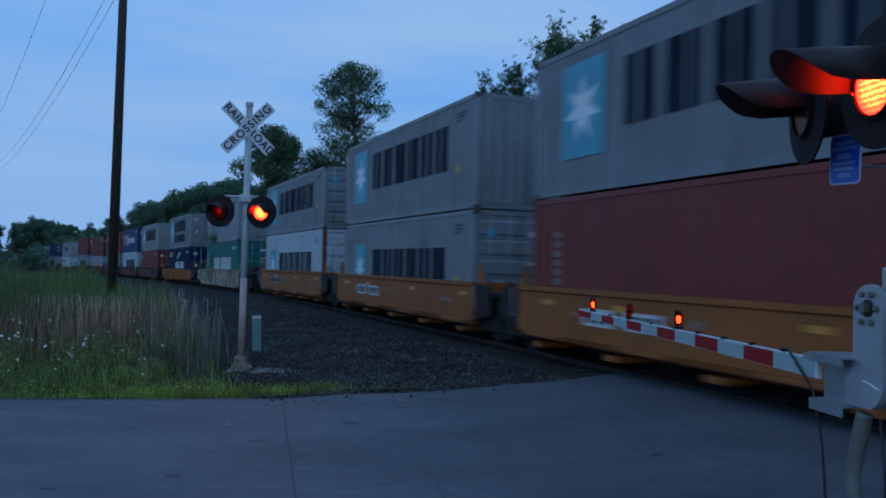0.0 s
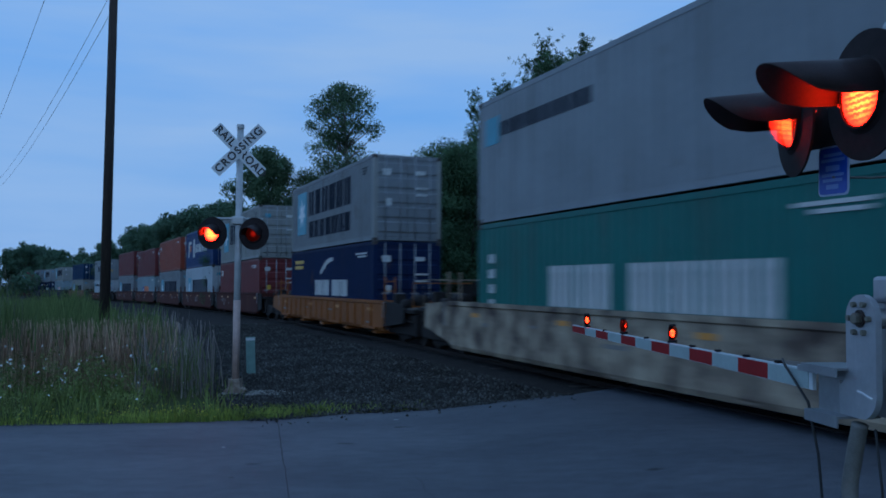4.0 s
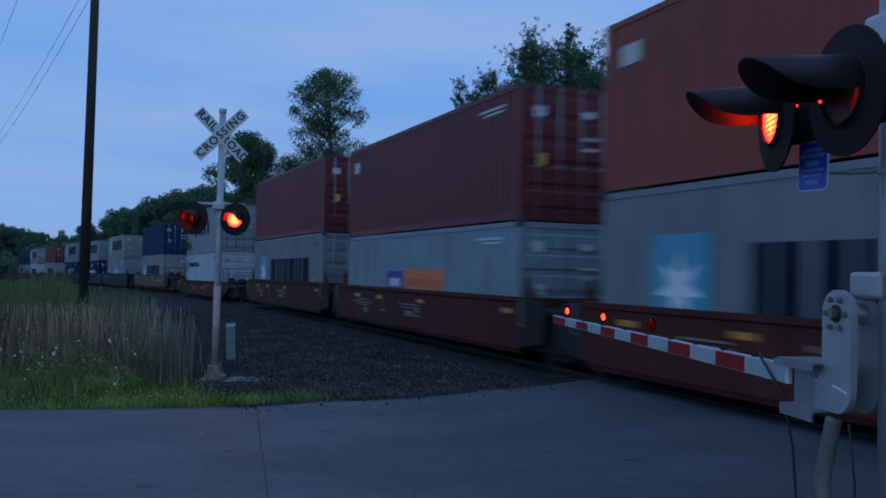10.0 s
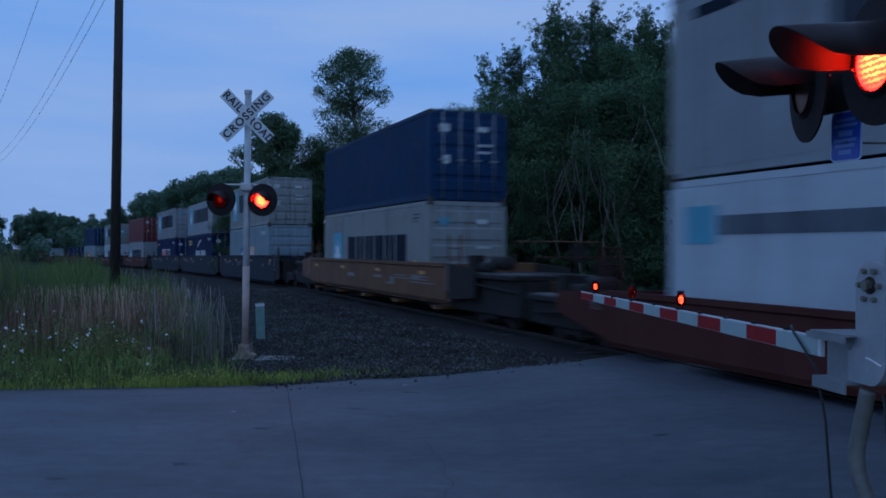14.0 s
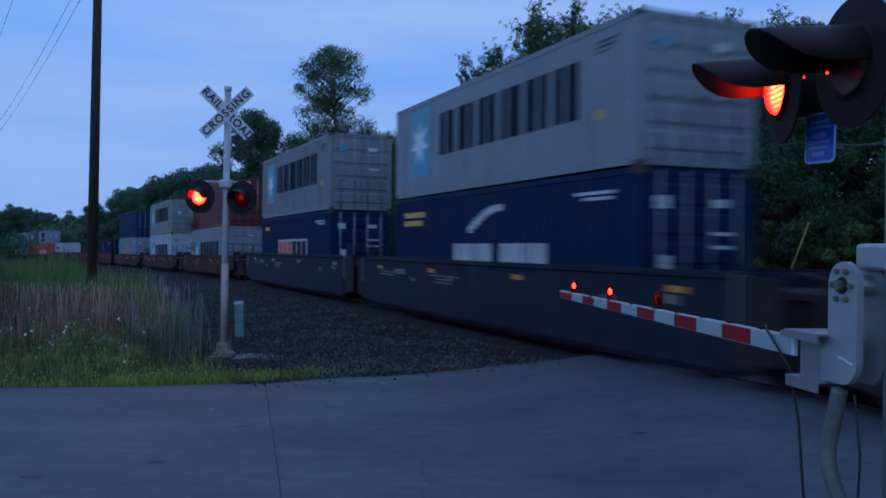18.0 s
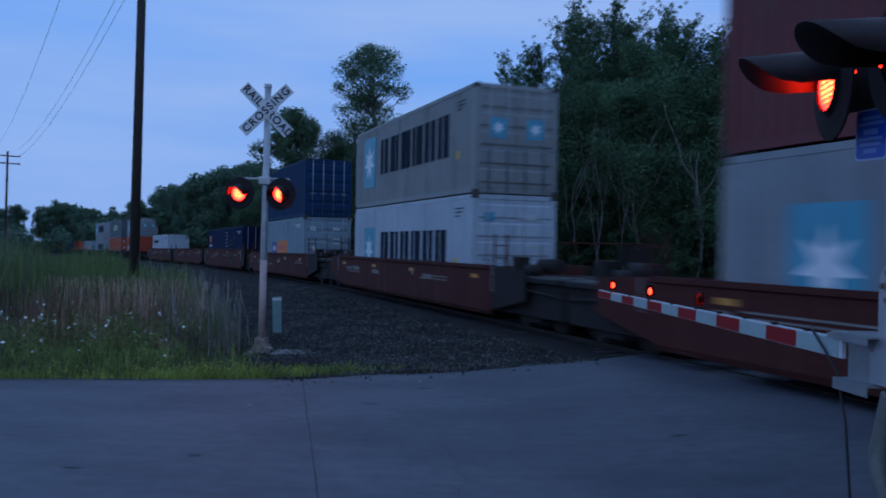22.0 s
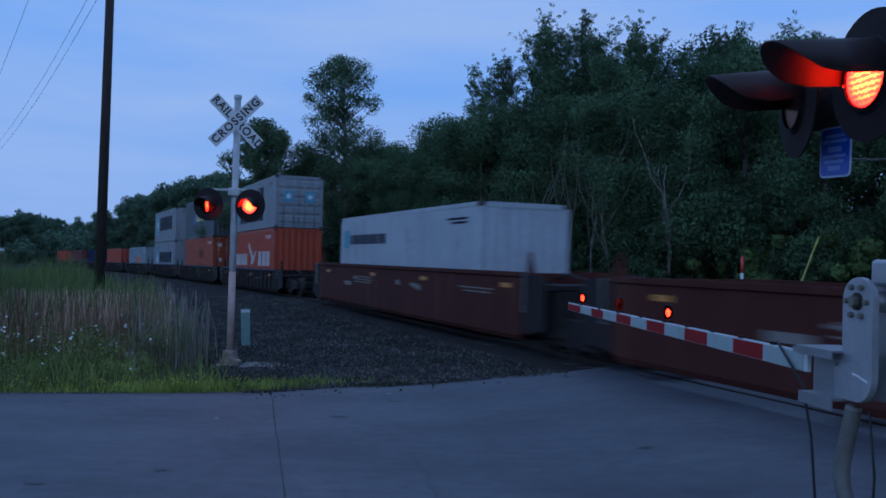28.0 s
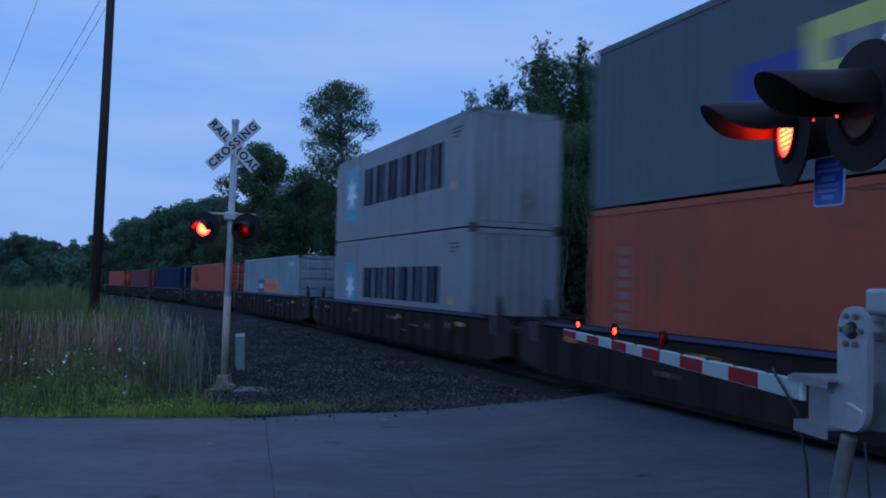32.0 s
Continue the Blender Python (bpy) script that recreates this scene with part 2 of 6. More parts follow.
def tinted(name, color, rough=0.08):
    """Thin tinted glass: straight-through tint with a glossy surface."""
    m = bpy.data.materials.new(name)
    m.use_nodes = True
    n, l = m.node_tree.nodes, m.node_tree.links
    n.remove(n["Principled BSDF"])
    t = n.new("ShaderNodeBsdfTransparent")
    t.inputs["Color"].default_value = (*color, 1)
    g = n.new("ShaderNodeBsdfGlossy")
    g.inputs["Roughness"].default_value = rough
    ms = n.new("ShaderNodeMixShader")
    ms.inputs[0].default_value = 0.008
    l.new(t.outputs[0], ms.inputs[1])
    l.new(g.outputs[0], ms.inputs[2])
    l.new(ms.outputs[0], n["Material Output"].inputs["Surface"])
    return m


GRIME = (0.07, 0.05, 0.035)


def paint(name, color, rough=0.5, dirt=0.5, spec=0.35):
    return material(name, color, rough, 0, 0.16, 0.7, 0.05, 20, dirt=GRIME, dirt_amt=dirt, rnd=0.06, spec=spec, rust=0.55)


M = dict(
    asphalt=material("asphalt", (0.092, 0.096, 0.112), 0.64, 0, 0.42, 0.55, 0.30, 90, color2=(0.054, 0.058, 0.072), stretch=(0.75, 1.35, 1), spec=0.45),
    patch=material("asphalt_patch", (0.080, 0.082, 0.088), 0.8, 0, 0.35, 0.8, 0.3, 110, spec=0.3),
    dirt=material("shoulder_dirt", (0.062, 0.060, 0.062), 0.95, 0, 0.55, 5.0, 0.6, 60, color2=(0.034, 0.033, 0.033), spec=0.15),
    chip=material("pale_chip", (0.40, 0.40, 0.40), 0.8, 0, 0.2, 30),
    crack=material("crack_tar", (0.046, 0.048, 0.053), 0.8, 0, 0.3, 5),
    grass_ground=material("grass_ground", (0.05, 0.075, 0.022), 0.95, 0, 0.5, 0.7, 0.6, 25, color2=(0.07, 0.065, 0.03), spec=0.1),
    forest_floor=material("forest_floor", (0.03, 0.035, 0.016), 0.95, 0, 0.5, 0.7, 0.5, 20, spec=0.1),
    ballast=material("ballast_bed", (0.034, 0.029, 0.026), 0.95, 0, 0.6, 2.0, 0.9, 38, color2=(0.020, 0.018, 0.017), spec=0.15),
    stone=foliage("ballast_stone", (0.034, 0.032, 0.029), (0.13, 0.127, 0.116), power=3.2, trans=0.0),
    concrete=material("concrete", (0.30, 0.29, 0.27), 0.9, 0, 0.35, 3.0, 0.4, 70, spec=0.2),
    rail=material("rail_steel", (0.045, 0.033, 0.028), 0.75, 0.3, 0.4, 8),
    tie=material("tie_wood", (0.05, 0.037, 0.028), 0.9, 0, 0.5, 5, 0.4, 40, stretch=(1, 6, 1)),
    galv=material("galvanised_steel", (0.34, 0.35, 0.36), 0.42, 0.5, 0.12, 3, 0.03, 60, color2=(0.26, 0.27, 0.285)),
    cast=material("cast_aluminium", (0.42, 0.43, 0.45), 0.42, 0.40, 0.12, 3, 0.05, 40, color2=(0.33, 0.34, 0.36), dirt=(0.62, 0.63, 0.65), dirt_amt=0.4),
    rusty=material("rusty_cast_iron", (0.36, 0.29, 0.23), 0.8, 0.1, 0.35, 9, 0.2, 40, color2=(0.17, 0.12, 0.09)),
    footing=material("stained_concrete", (0.27, 0.25, 0.22), 0.9, 0, 0.45, 5.0, 0.4, 70, spec=0.2),
    silver=material("silver_paint", (0.50, 0.50, 0.50), 0.5, 0.3, 0.25, 5, 0.05, 60, dirt=(0.25, 0.20, 0.16), dirt_amt=0.35),
    bolt=material("zinc_bolt", (0.26, 0.25, 0.20), 0.4, 0.7, 0.3, 30),
    black=material("black_enamel", (0.026, 0.019, 0.020), 0.8, 0, 0.3, 12, spec=0.2),
    visor=material("visor_enamel", (0.040, 0.026, 0.027), 0.55, 0, 0.25, 9, 0.03, 40, spec=0.3),
    rubber=material("black_cable", (0.015, 0.015, 0.016), 0.6, 0, 0.2, 20),
    conduit=material("grey_conduit", (0.15, 0.145, 0.13), 0.6, 0, 0.3, 15),
    sign_white=material("sign_white", (0.66, 0.67, 0.68), 0.5, 0, 0.12, 3, dirt=(0.35, 0.32, 0.28), dirt_amt=0.35),
    sign_black=material("sign_black", (0.02, 0.02, 0.022), 0.5, 0, 0.1, 5),
    sign_blue=material("sign_blue", (0.020, 0.075, 0.46), 0.4, 0, 0.1, 4),
    sign_line=material("sign_line", (0.17, 0.27, 0.60), 0.5, 0, 0.1, 4),
    sign_mark=material("sign_mark", (0.46, 0.52, 0.72), 0.5, 0, 0.1, 4),
    arm_sheet=material("arm_sheet", (0.36, 0.43, 0.42), 0.7, 0, 0.12, 4, spec=0.2),
    arm_white=material("arm_white", (0.62, 0.66, 0.68), 0.45, 0, 0.12, 4),
    arm_red=material("arm_red", (0.28, 0.014, 0.016), 0.7, 0, 0.15, 4, spec=0.2),
    # salmon tone of the signal mast's lower length
    faded=material("mast_salmon", (0.50, 0.36, 0.31), 0.6, 0, 0.25, 6, 0.05, 50),
    marker=material("marker_green", (0.22, 0.34, 0.30), 0.6, 0, 0.25, 6),
    pole=material("creosoted_wood", (0.055, 0.038, 0.030), 0.9, 0, 0.5, 4, 0.5, 30, stretch=(6, 6, 0.6)),
    wire=material("wire", (0.14, 0.145, 0.15), 0.6, 0.3, 0.1, 5),
    lit=glowing("lit_reflector", (1.0, 0.062, 0.0065), (1.0, 0.0095, 0.0008), LAMP_E, 85, True, rim=(0.75, 0.0028, 0.0006), r0=0.06, r1=0.15),
    # off side of the crossbuck lamps: a faint red emission is added
    faint_glow=glowing("dull_reflector", (1.0, 0.03, 0.01), (0.7, 0.012, 0.006), 0.45, rim=(0.05, 0.002, 0.001), r0=0.01, r1=0.085),
    dark_ref=material("dark_reflector", (0.025, 0.004, 0.003), 0.3, 0, 0.2, 20),
    lens=tinted("clear_red_lens", (1.0, 0.80, 0.72)),
    red_lens=tinted("red_lens", (1.0, 0.40, 0.30)),
    bulb=glowing("lit_bulb", (1.0, 0.075, 0.006), (1.0, 0.010, 0.0010), 24.0, 60),
    red_dot=glowing("red_dot_glow", (1.0, 0.040, 0.010), (1.0, 0.010, 0.0020), 5.0, 60),
    bark=material("bark", (0.075, 0.062, 0.050), 0.95, 0, 0.5, 6, 0.5, 30, stretch=(5, 5, 0.8)),
    grey_bark=material("grey_bark", (0.21, 0.185, 0.155), 0.9, 0, 0.45, 5, 0.3, 30, stretch=(4, 4, 1)),
    pale_bark=material("pale_bark", (0.22, 0.20, 0.17), 0.9, 0, 0.45, 5, 0.3, 30, stretch=(4, 4, 1)),
    leaf=foliage("leaf", (0.060, 0.108, 0.055), (0.088, 0.145, 0.070), trans=0.15, patch=0.5, lo=0.45, hi=1.5),
    # brighter leaf greens: the light on the near edge bushes, put into colour
    leaf_lit=foliage("leaf_lit", (0.085, 0.145, 0.050), (0.15, 0.22, 0.075), trans=0.2, patch=0.6, lo=0.5, hi=1.5),
    leaf_b=foliage("leaf_poplar", (0.080, 0.130, 0.075), (0.165, 0.235, 0.130), trans=0.45),
    leaf_far=foliage("leaf_far", (0.075, 0.125, 0.080), (0.105, 0.165, 0.100), patch=0.3, lo=0.6, hi=1.4),
    reed=foliage("reed_straw", (0.24, 0.155, 0.105), (0.88, 0.63, 0.46), power=1.2, trans=0.45),
    reed_grey=foliage("reed_grey", (0.15, 0.13, 0.115), (0.46, 0.38, 0.34), power=1.4, trans=0.2),
    reed_dull=foliage("reed_dull", (0.11, 0.11, 0.08), (0.22, 0.21, 0.16), trans=0.2),
    reed_green=foliage("reed_green", (0.095, 0.132, 0.045), (0.20, 0.25, 0.090)),
    grass=foliage("grass_blade", (0.115, 0.165, 0.036), (0.37, 0.42, 0.080), patch=1.8, lo=0.45, hi=1.5),
    weed=foliage("weed_leaf", (0.115, 0.150, 0.045), (0.26, 0.31, 0.095), trans=0.4, patch=1.6, lo=0.5, hi=1.5),
    shrub=foliage("weed_clump", (0.115, 0.150, 0.055), (0.30, 0.34, 0.125), trans=0.4, patch=1.6, lo=0.5, hi=1.5),
    petal=material("white_petal", (0.75, 0.76, 0.74), 0.7, 0, 0.1, 10),
    yellow=material("yellow_petal", (0.62, 0.55, 0.05), 0.7, 0, 0.15, 10),
    truck=material("truck_iron", (0.017, 0.012, 0.011), 0.9, 0.0, 0.4, 6, dirt=GRIME, dirt_amt=0.5),
    chord=material("chord_blue", (0.045, 0.07, 0.15), 0.7, 0, 0.3, 2, dirt=(0.10, 0.07, 0.04), dirt_amt=0.8),
    casting=material("corner_casting", (0.085, 0.070, 0.060), 0.8, 0.1, 0.4, 8, dirt=GRIME, dirt_amt=0.6),
    plate=material("galvanised_deck", (0.11, 0.105, 0.10), 0.5, 0.3, 0.3, 5),
    amber=material("amber_reflector", (0.62, 0.27, 0.05), 0.35, 0, 0.1, 10),
    white_mark=material("white_mark", (0.62, 0.62, 0.60), 0.6, 0, 0.2, 6, dirt=GRIME, dirt_amt=0.4),
    stencil=material("worn_stencil", (0.30, 0.27, 0.24), 0.7, 0, 0.5, 5, dirt=GRIME, dirt_amt=0.9),
    pencil_mark=material("small_grey_print", (0.105, 0.115, 0.125), 0.8, 0, 0.3, 9, spec=0.15),
    dark_mark=material("dark_mark", (0.010, 0.015, 0.032), 0.8, 0, 0.2, 6, spec=0.15),
    star_blue=material("star_blue", (0.095, 0.345, 0.46), 0.5, 0, 0.2, 2, dirt=(0.16, 0.22, 0.25), dirt_amt=0.5),
    star_white=material("star_white", (0.75, 0.78, 0.80), 0.5, 0, 0.1, 2),
    orange_mark=material("orange_mark", (0.70, 0.20, 0.045), 0.5, 0, 0.15, 3),
    red_mark=material("red_mark", (0.60, 0.07, 0.05), 0.5, 0, 0.15, 3),
    pink_mark=material("pink_mark", (0.72, 0.36, 0.28), 0.55, 0, 0.2, 3),
    blue_mark=material("blue_mark", (0.03, 0.05, 0.28), 0.5, 0, 0.15, 3),
    yellow_mark=material("yellow_mark", (0.62, 0.62, 0.16), 0.5, 0, 0.15, 3),
    gold_mark=material("gold_mark", (0.65, 0.40, 0.05), 0.5, 0, 0.15, 6),
)
BOX = dict(
    grey=paint("box_grey", (0.212, 0.222, 0.233)), light=paint("box_light_grey", (0.25, 0.265, 0.282)),
    white=paint("box_white", (0.44, 0.475, 0.51), dirt=0.3), red=paint("box_oxide_red", (0.19, 0.034, 0.024)),
    brown=paint("box_maroon", (0.145, 0.024, 0.024)), rust=paint("box_rust_red", (0.27, 0.052, 0.026)),
    orange=paint("box_orange_red", (0.42, 0.062, 0.026)), terra=paint("box_terracotta", (0.38, 0.075, 0.034)),
    green=paint("box_teal", (0.018, 0.135, 0.115)), navy=paint("box_navy", (0.007, 0.017, 0.062), rough=0.7, dirt=0.15, spec=0.18),
    blue=paint("box_blue", (0.010, 0.036, 0.135), dirt=0.25), deep=paint("box_deep_blue", (0.009, 0.036, 0.095), rough=0.65, dirt=0.25, spec=0.2),
    slate=paint("box_slate", (0.10, 0.125, 0.135)), cream=paint("box_cream_grey", (0.265, 0.265, 0.25)),
    pale=paint("box_pale_teal", (0.225, 0.285, 0.315)), sky=paint("box_sky_blue", (0.20, 0.36, 0.52)),
)
CAR = dict(
    yellow=paint("car_yellow", (0.30, 0.098, 0.018), 0.65, 0.7), brown=material("car_brown", (0.070, 0.017, 0.013), 0.8, 0, 0.4, 1.3, 0.1, 30, color2=(0.066, 0.015, 0.011), dirt=(0.17, 0.075, 0.040), dirt_amt=0.6, spec=0.25),
    ochre=material("car_ochre", (0.17, 0.072, 0.024), 0.75, 0, 0.4, 1.3, 0.1, 30, color2=(0.11, 0.042, 0.018), dirt=GRIME, dirt_amt=0.7),
    dark=material("car_black_brown", (0.024, 0.016, 0.014), 0.85, 0, 0.4, 1.3, 0.1, 30, dirt=(0.075, 0.045, 0.030), dirt_amt=0.5, spec=0.25), navy=paint("car_navy", (0.008, 0.011, 0.024), 0.75, 0.25),
    grey=material("car_weathered", (0.46, 0.37, 0.26), 0.85, 0, 0.5, 2.0, 0.1, 30, color2=(0.065, 0.042, 0.034), dirt=(0.05, 0.03, 0.02), dirt_amt=0.8),
)


# ======== building helpers ========
CACHE = {}


def thing(name, m, label, category, group="", kind=""):
    ob = new(name)
    ob.matrix_basis = m
    return tagged(ob, label, category, group, kind)


def to_mesh(name, bm, mat, smooth=False):
    me = bpy.data.meshes.new(name)
    bm.to_mesh(me)
    bm.free()
    me.materials.append(mat)
    if smooth:
        for p in me.polygons:
            p.use_smooth = True
    return me


def part(name, bm, mat, parent, label="", m=None, smooth=False):
    """One mesh object under a thing or a part. bm: a bmesh or a finished mesh."""
    me = bm if isinstance(bm, bpy.types.Mesh) else to_mesh(name, bm, mat, smooth)
    ob = new(name, me)
    ob.parent = parent
    if m is not None:
        ob.matrix_basis = m
    if label:
        ob["label"] = label
    return ob


def cached(key, make, mat, name, smooth=False):
    if key not in CACHE:
        CACHE[key] = to_mesh(name, make(), mat, smooth)
    return CACHE[key]


def add_box(bm, x0, x1, y0, y1, z0, z1, bevel=0.0):
    m = Matrix.LocRotScale(((x0 + x1) / 2, (y0 + y1) / 2, (z0 + z1) / 2), None, (abs(x1 - x0), abs(y1 - y0), abs(z1 - z0)))
    r = bmesh.ops.create_cube(bm, size=1, matrix=m)
    if bevel:
        es = {e for v in r["verts"] for e in v.link_edges}
        bmesh.ops.bevel(bm, geom=list(es), offset=bevel, segments=2, affect='EDGES', profile=0.5)
    return bm


def box(x0, x1, y0, y1, z0, z1, bevel=0.0):
    return add_box(bmesh.new(), x0, x1, y0, y1, z0, z1, bevel)


def add_cyl(bm, p0, p1, r0, r1=None, n=16):
    p0, p1 = Vector(p0), Vector(p1)
    d = p1 - p0
    m = Matrix.Translation((p0 + p1) / 2) @ d.to_track_quat('Z', 'Y').to_matrix().to_4x4()
    bmesh.ops.create_cone(bm, cap_ends=True, segments=n, radius1=r0, radius2=r0 if r1 is None else r1, depth=d.length, matrix=m)
    return bm


def cyl(p0, p1, r0, r1=None, n=16):
    return add_cyl(bmesh.new(), p0, p1, r0, r1, n)


def add_plate(bm, pts, axis, t0, t1):
    """A flat outline (pairs) extruded along an axis from t0 to t1. axis 'x': pairs are y,z; 'y': x,z; 'z': x,y."""
    def at(a, b, t):
        return {'x': (t, a, b), 'y': (a, t, b), 'z': (a, b, t)}[axis]
    lo = [bm.verts.new(at(a, b, t0)) for a, b in pts]
    hi = [bm.verts.new(at(a, b, t1)) for a, b in pts]
    bm.faces.new(lo)
    bm.faces.new(hi[::-1])
    k = len(pts)
    for i in range(k):
        bm.faces.new((lo[i], hi[i], hi[(i + 1) % k], lo[(i + 1) % k]))
    bmesh.ops.recalc_face_normals(bm, faces=bm.faces)
    return bm


def plate(pts, axis, t0, t1):
    return add_plate(bmesh.new(), pts, axis, t0, t1)


def tube(points, r, n=8, tip=1.0):
    """A bent round bar along points, tapering to tip times its radius."""
    bm = bmesh.new()
    pts = [Vector(p) for p in points]
    rings, side = [], None
    for i, p in enumerate(pts):
        d = (pts[min(i + 1, len(pts) - 1)] - pts[max(i - 1, 0)]).normalized()
        if side is None:
            side = d.orthogonal().normalized()
        side = (side - d * side.dot(d)).normalized()
        up = d.cross(side)
        rr = r * (1 + (tip - 1) * i / (len(pts) - 1))
        rings.append([bm.verts.new(p + rr * (math.cos(2 * math.pi * k / n) * side + math.sin(2 * math.pi * k / n) * up)) for k in range(n)])
    for a, b in zip(rings, rings[1:]):
        for k in range(n):
            bm.faces.new((a[k], a[(k + 1) % n], b[(k + 1) % n], b[k]))
    bm.faces.new(rings[0][::-1])
    bm.faces.new(rings[-1])
    return bm


def sheet(name, verts, faces, mat, smooth=False):
    me = bpy.data.meshes.new(name)
    me.from_pydata([tuple(map(float, v)) for v in verts], [], [tuple(map(int, q)) for q in faces])
    me.materials.append(mat)
    if smooth:
        for p in me.polygons:
            p.use_smooth = True
    return me


# ======== the line of the track ========
TRACK_A, FACE_P, BEND_S, BEND_R, BEND_L = radians(20.73), 8.195, 11.05, 792.0, 139.0
RAIL_Z = 0.20


def on_track(s, off=0.0):
    """Place and heading at s metres along the train's near face, off metres beyond it."""
    d = min(max(s - BEND_S, 0.0), BEND_L)
    th = TRACK_A + d / BEND_R
    n0 = Vector((math.cos(TRACK_A), math.sin(TRACK_A)))
    u0 = Vector((-math.sin(TRACK_A), math.cos(TRACK_A)))
    if s <= BEND_S:
        q = FACE_P * n0 + s * u0
    else:
        q = FACE_P * n0 + BEND_S * u0 - n0 * BEND_R + BEND_R * Vector((math.cos(th), math.sin(th)))
        q += max(0.0, s - BEND_S - BEND_L) * Vector((-math.sin(th), math.cos(th)))
    return q + off * Vector((math.cos(th), math.sin(th))), th


def smooth(x):
    x = min(1.0, max(0.0, x))
    return x * x * (3 - 2 * x)


def fall(x, y):
    """How far the land and the line have fallen below the crossing's level: a gentle grade beyond forty metres."""
    s = -x * math.sin(TRACK_A) + y * math.cos(TRACK_A)
    if s < 30:
        return 0.0
    return 0.009 * ((s - 30) ** 2 / 40 if s < 50 else min(s, 320) - 40)


def off_track(x, y):
    """Offset from the near face line (negative: camera's side) near the crossing and beyond, by search along the line."""
    s = -x * math.sin(TRACK_A) + y * math.cos(TRACK_A)
    q, th = on_track(s)
    for _ in range(3):
        s += (Vector((x, y)) - q).dot(Vector((-math.sin(th), math.cos(th))))
        q, th = on_track(s)
    return (Vector((x, y)) - q).dot(Vector((math.cos(th), math.sin(th)))), s


# ======== ground, road, track bed ========
def road_z(x, y):
    off, _ = off_track(x, y)
    return RAIL_Z * (smooth((off + 4.5) / 3.4) if off < 1.5 else smooth((8.5 - off) / 4.0)) - 0.012


def bed_z(off):
    if off < -6.3:
        return -0.04
    if off < 3.2:
        return -0.035 + 0.165 * smooth((off + 6.3) / 5.2)
    return 0.13 - 0.25 * smooth((off - 3.2) / 2.6)


def build_ground():
    n = 52
    ks = [math.copysign((abs(i) / n) ** 3.2 * 2500, i) for i in range(-n, n + 1)]
    verts, faces = [], []
    for yy in ks:
        for xx in ks:
            h = noise.noise(Vector((xx * 0.05, yy * 0.05, 3))) * 0.05 if math.hypot(xx, yy) > 14 else 0
            verts.append((xx, yy + 20, -0.10 + min(0, h) - fall(xx, yy + 20) - (0.12 if yy > 30 else 0.0)))
    w = 2 * n + 1
    for j in range(w - 1):
        for i in range(w - 1):
            a = j * w + i
            faces.append((a, a + 1, a + w + 1, a + w))
    tagged(new("ground", sheet("ground", verts, faces, M["grass_ground"], True)),
           "rough grassy ground beside the railway, darkening at dusk", "ground", kind="structure")


FAR_EDGE = [(-60, 0.5), (-30, 6.9), (-14, 10.6), (-6.4, 12.27), (-4.2, 12.6), (-2.43, 12.98), (-1.3, 13.65), (0.5, 13.85), (1.73, 14.1), (2.35, 14.55), (6.5, 18.6), (14, 21.5), (40, 30)]
NEAR_EDGE = [(-60, -14), (-30, -8), (-14, -5), (-6, -4), (-4.2, -3.8), (-2.3, -3.5), (-0.7, -2.5), (0.8, 0.5), (2.3, 5.1), (3.6, 6.6), (7.5, 8.6), (15, 11.2), (40, 20)]


# spots on the road: place, half sizes, material, label
BLOTS = [
    (2.30, 9.09, 0.10, 0.06, "crack", "small dark spot on the asphalt"), (-2.18, 9.11, 0.04, 0.03, "crack", "small dark spot on the asphalt"),
    (-2.10, 9.78, 0.13, 0.025, "crack", "short dark scuff on the asphalt"), (-3.49, 7.60, 0.14, 0.03, "patch", "faint scuff on the asphalt"),
    (-2.53, 8.14, 0.09, 0.05, "patch", "faint stain on the asphalt"), (-0.51, 12.25, 0.17, 0.05, "crack", "short dark crack in the asphalt"),
    (-2.68, 10.79, 0.035, 0.025, "chip", "pale stone chip on the asphalt"), (5.31, 9.97, 0.03, 0.02, "chip", "pale stone chip on the asphalt"),
    (-1.17, 11.04, 0.15, 0.05, "patch", "faint stain on the asphalt"), (-0.62, 12.9, 0.05, 0.03, "chip", "pale stone chip beside the ballast"),
]


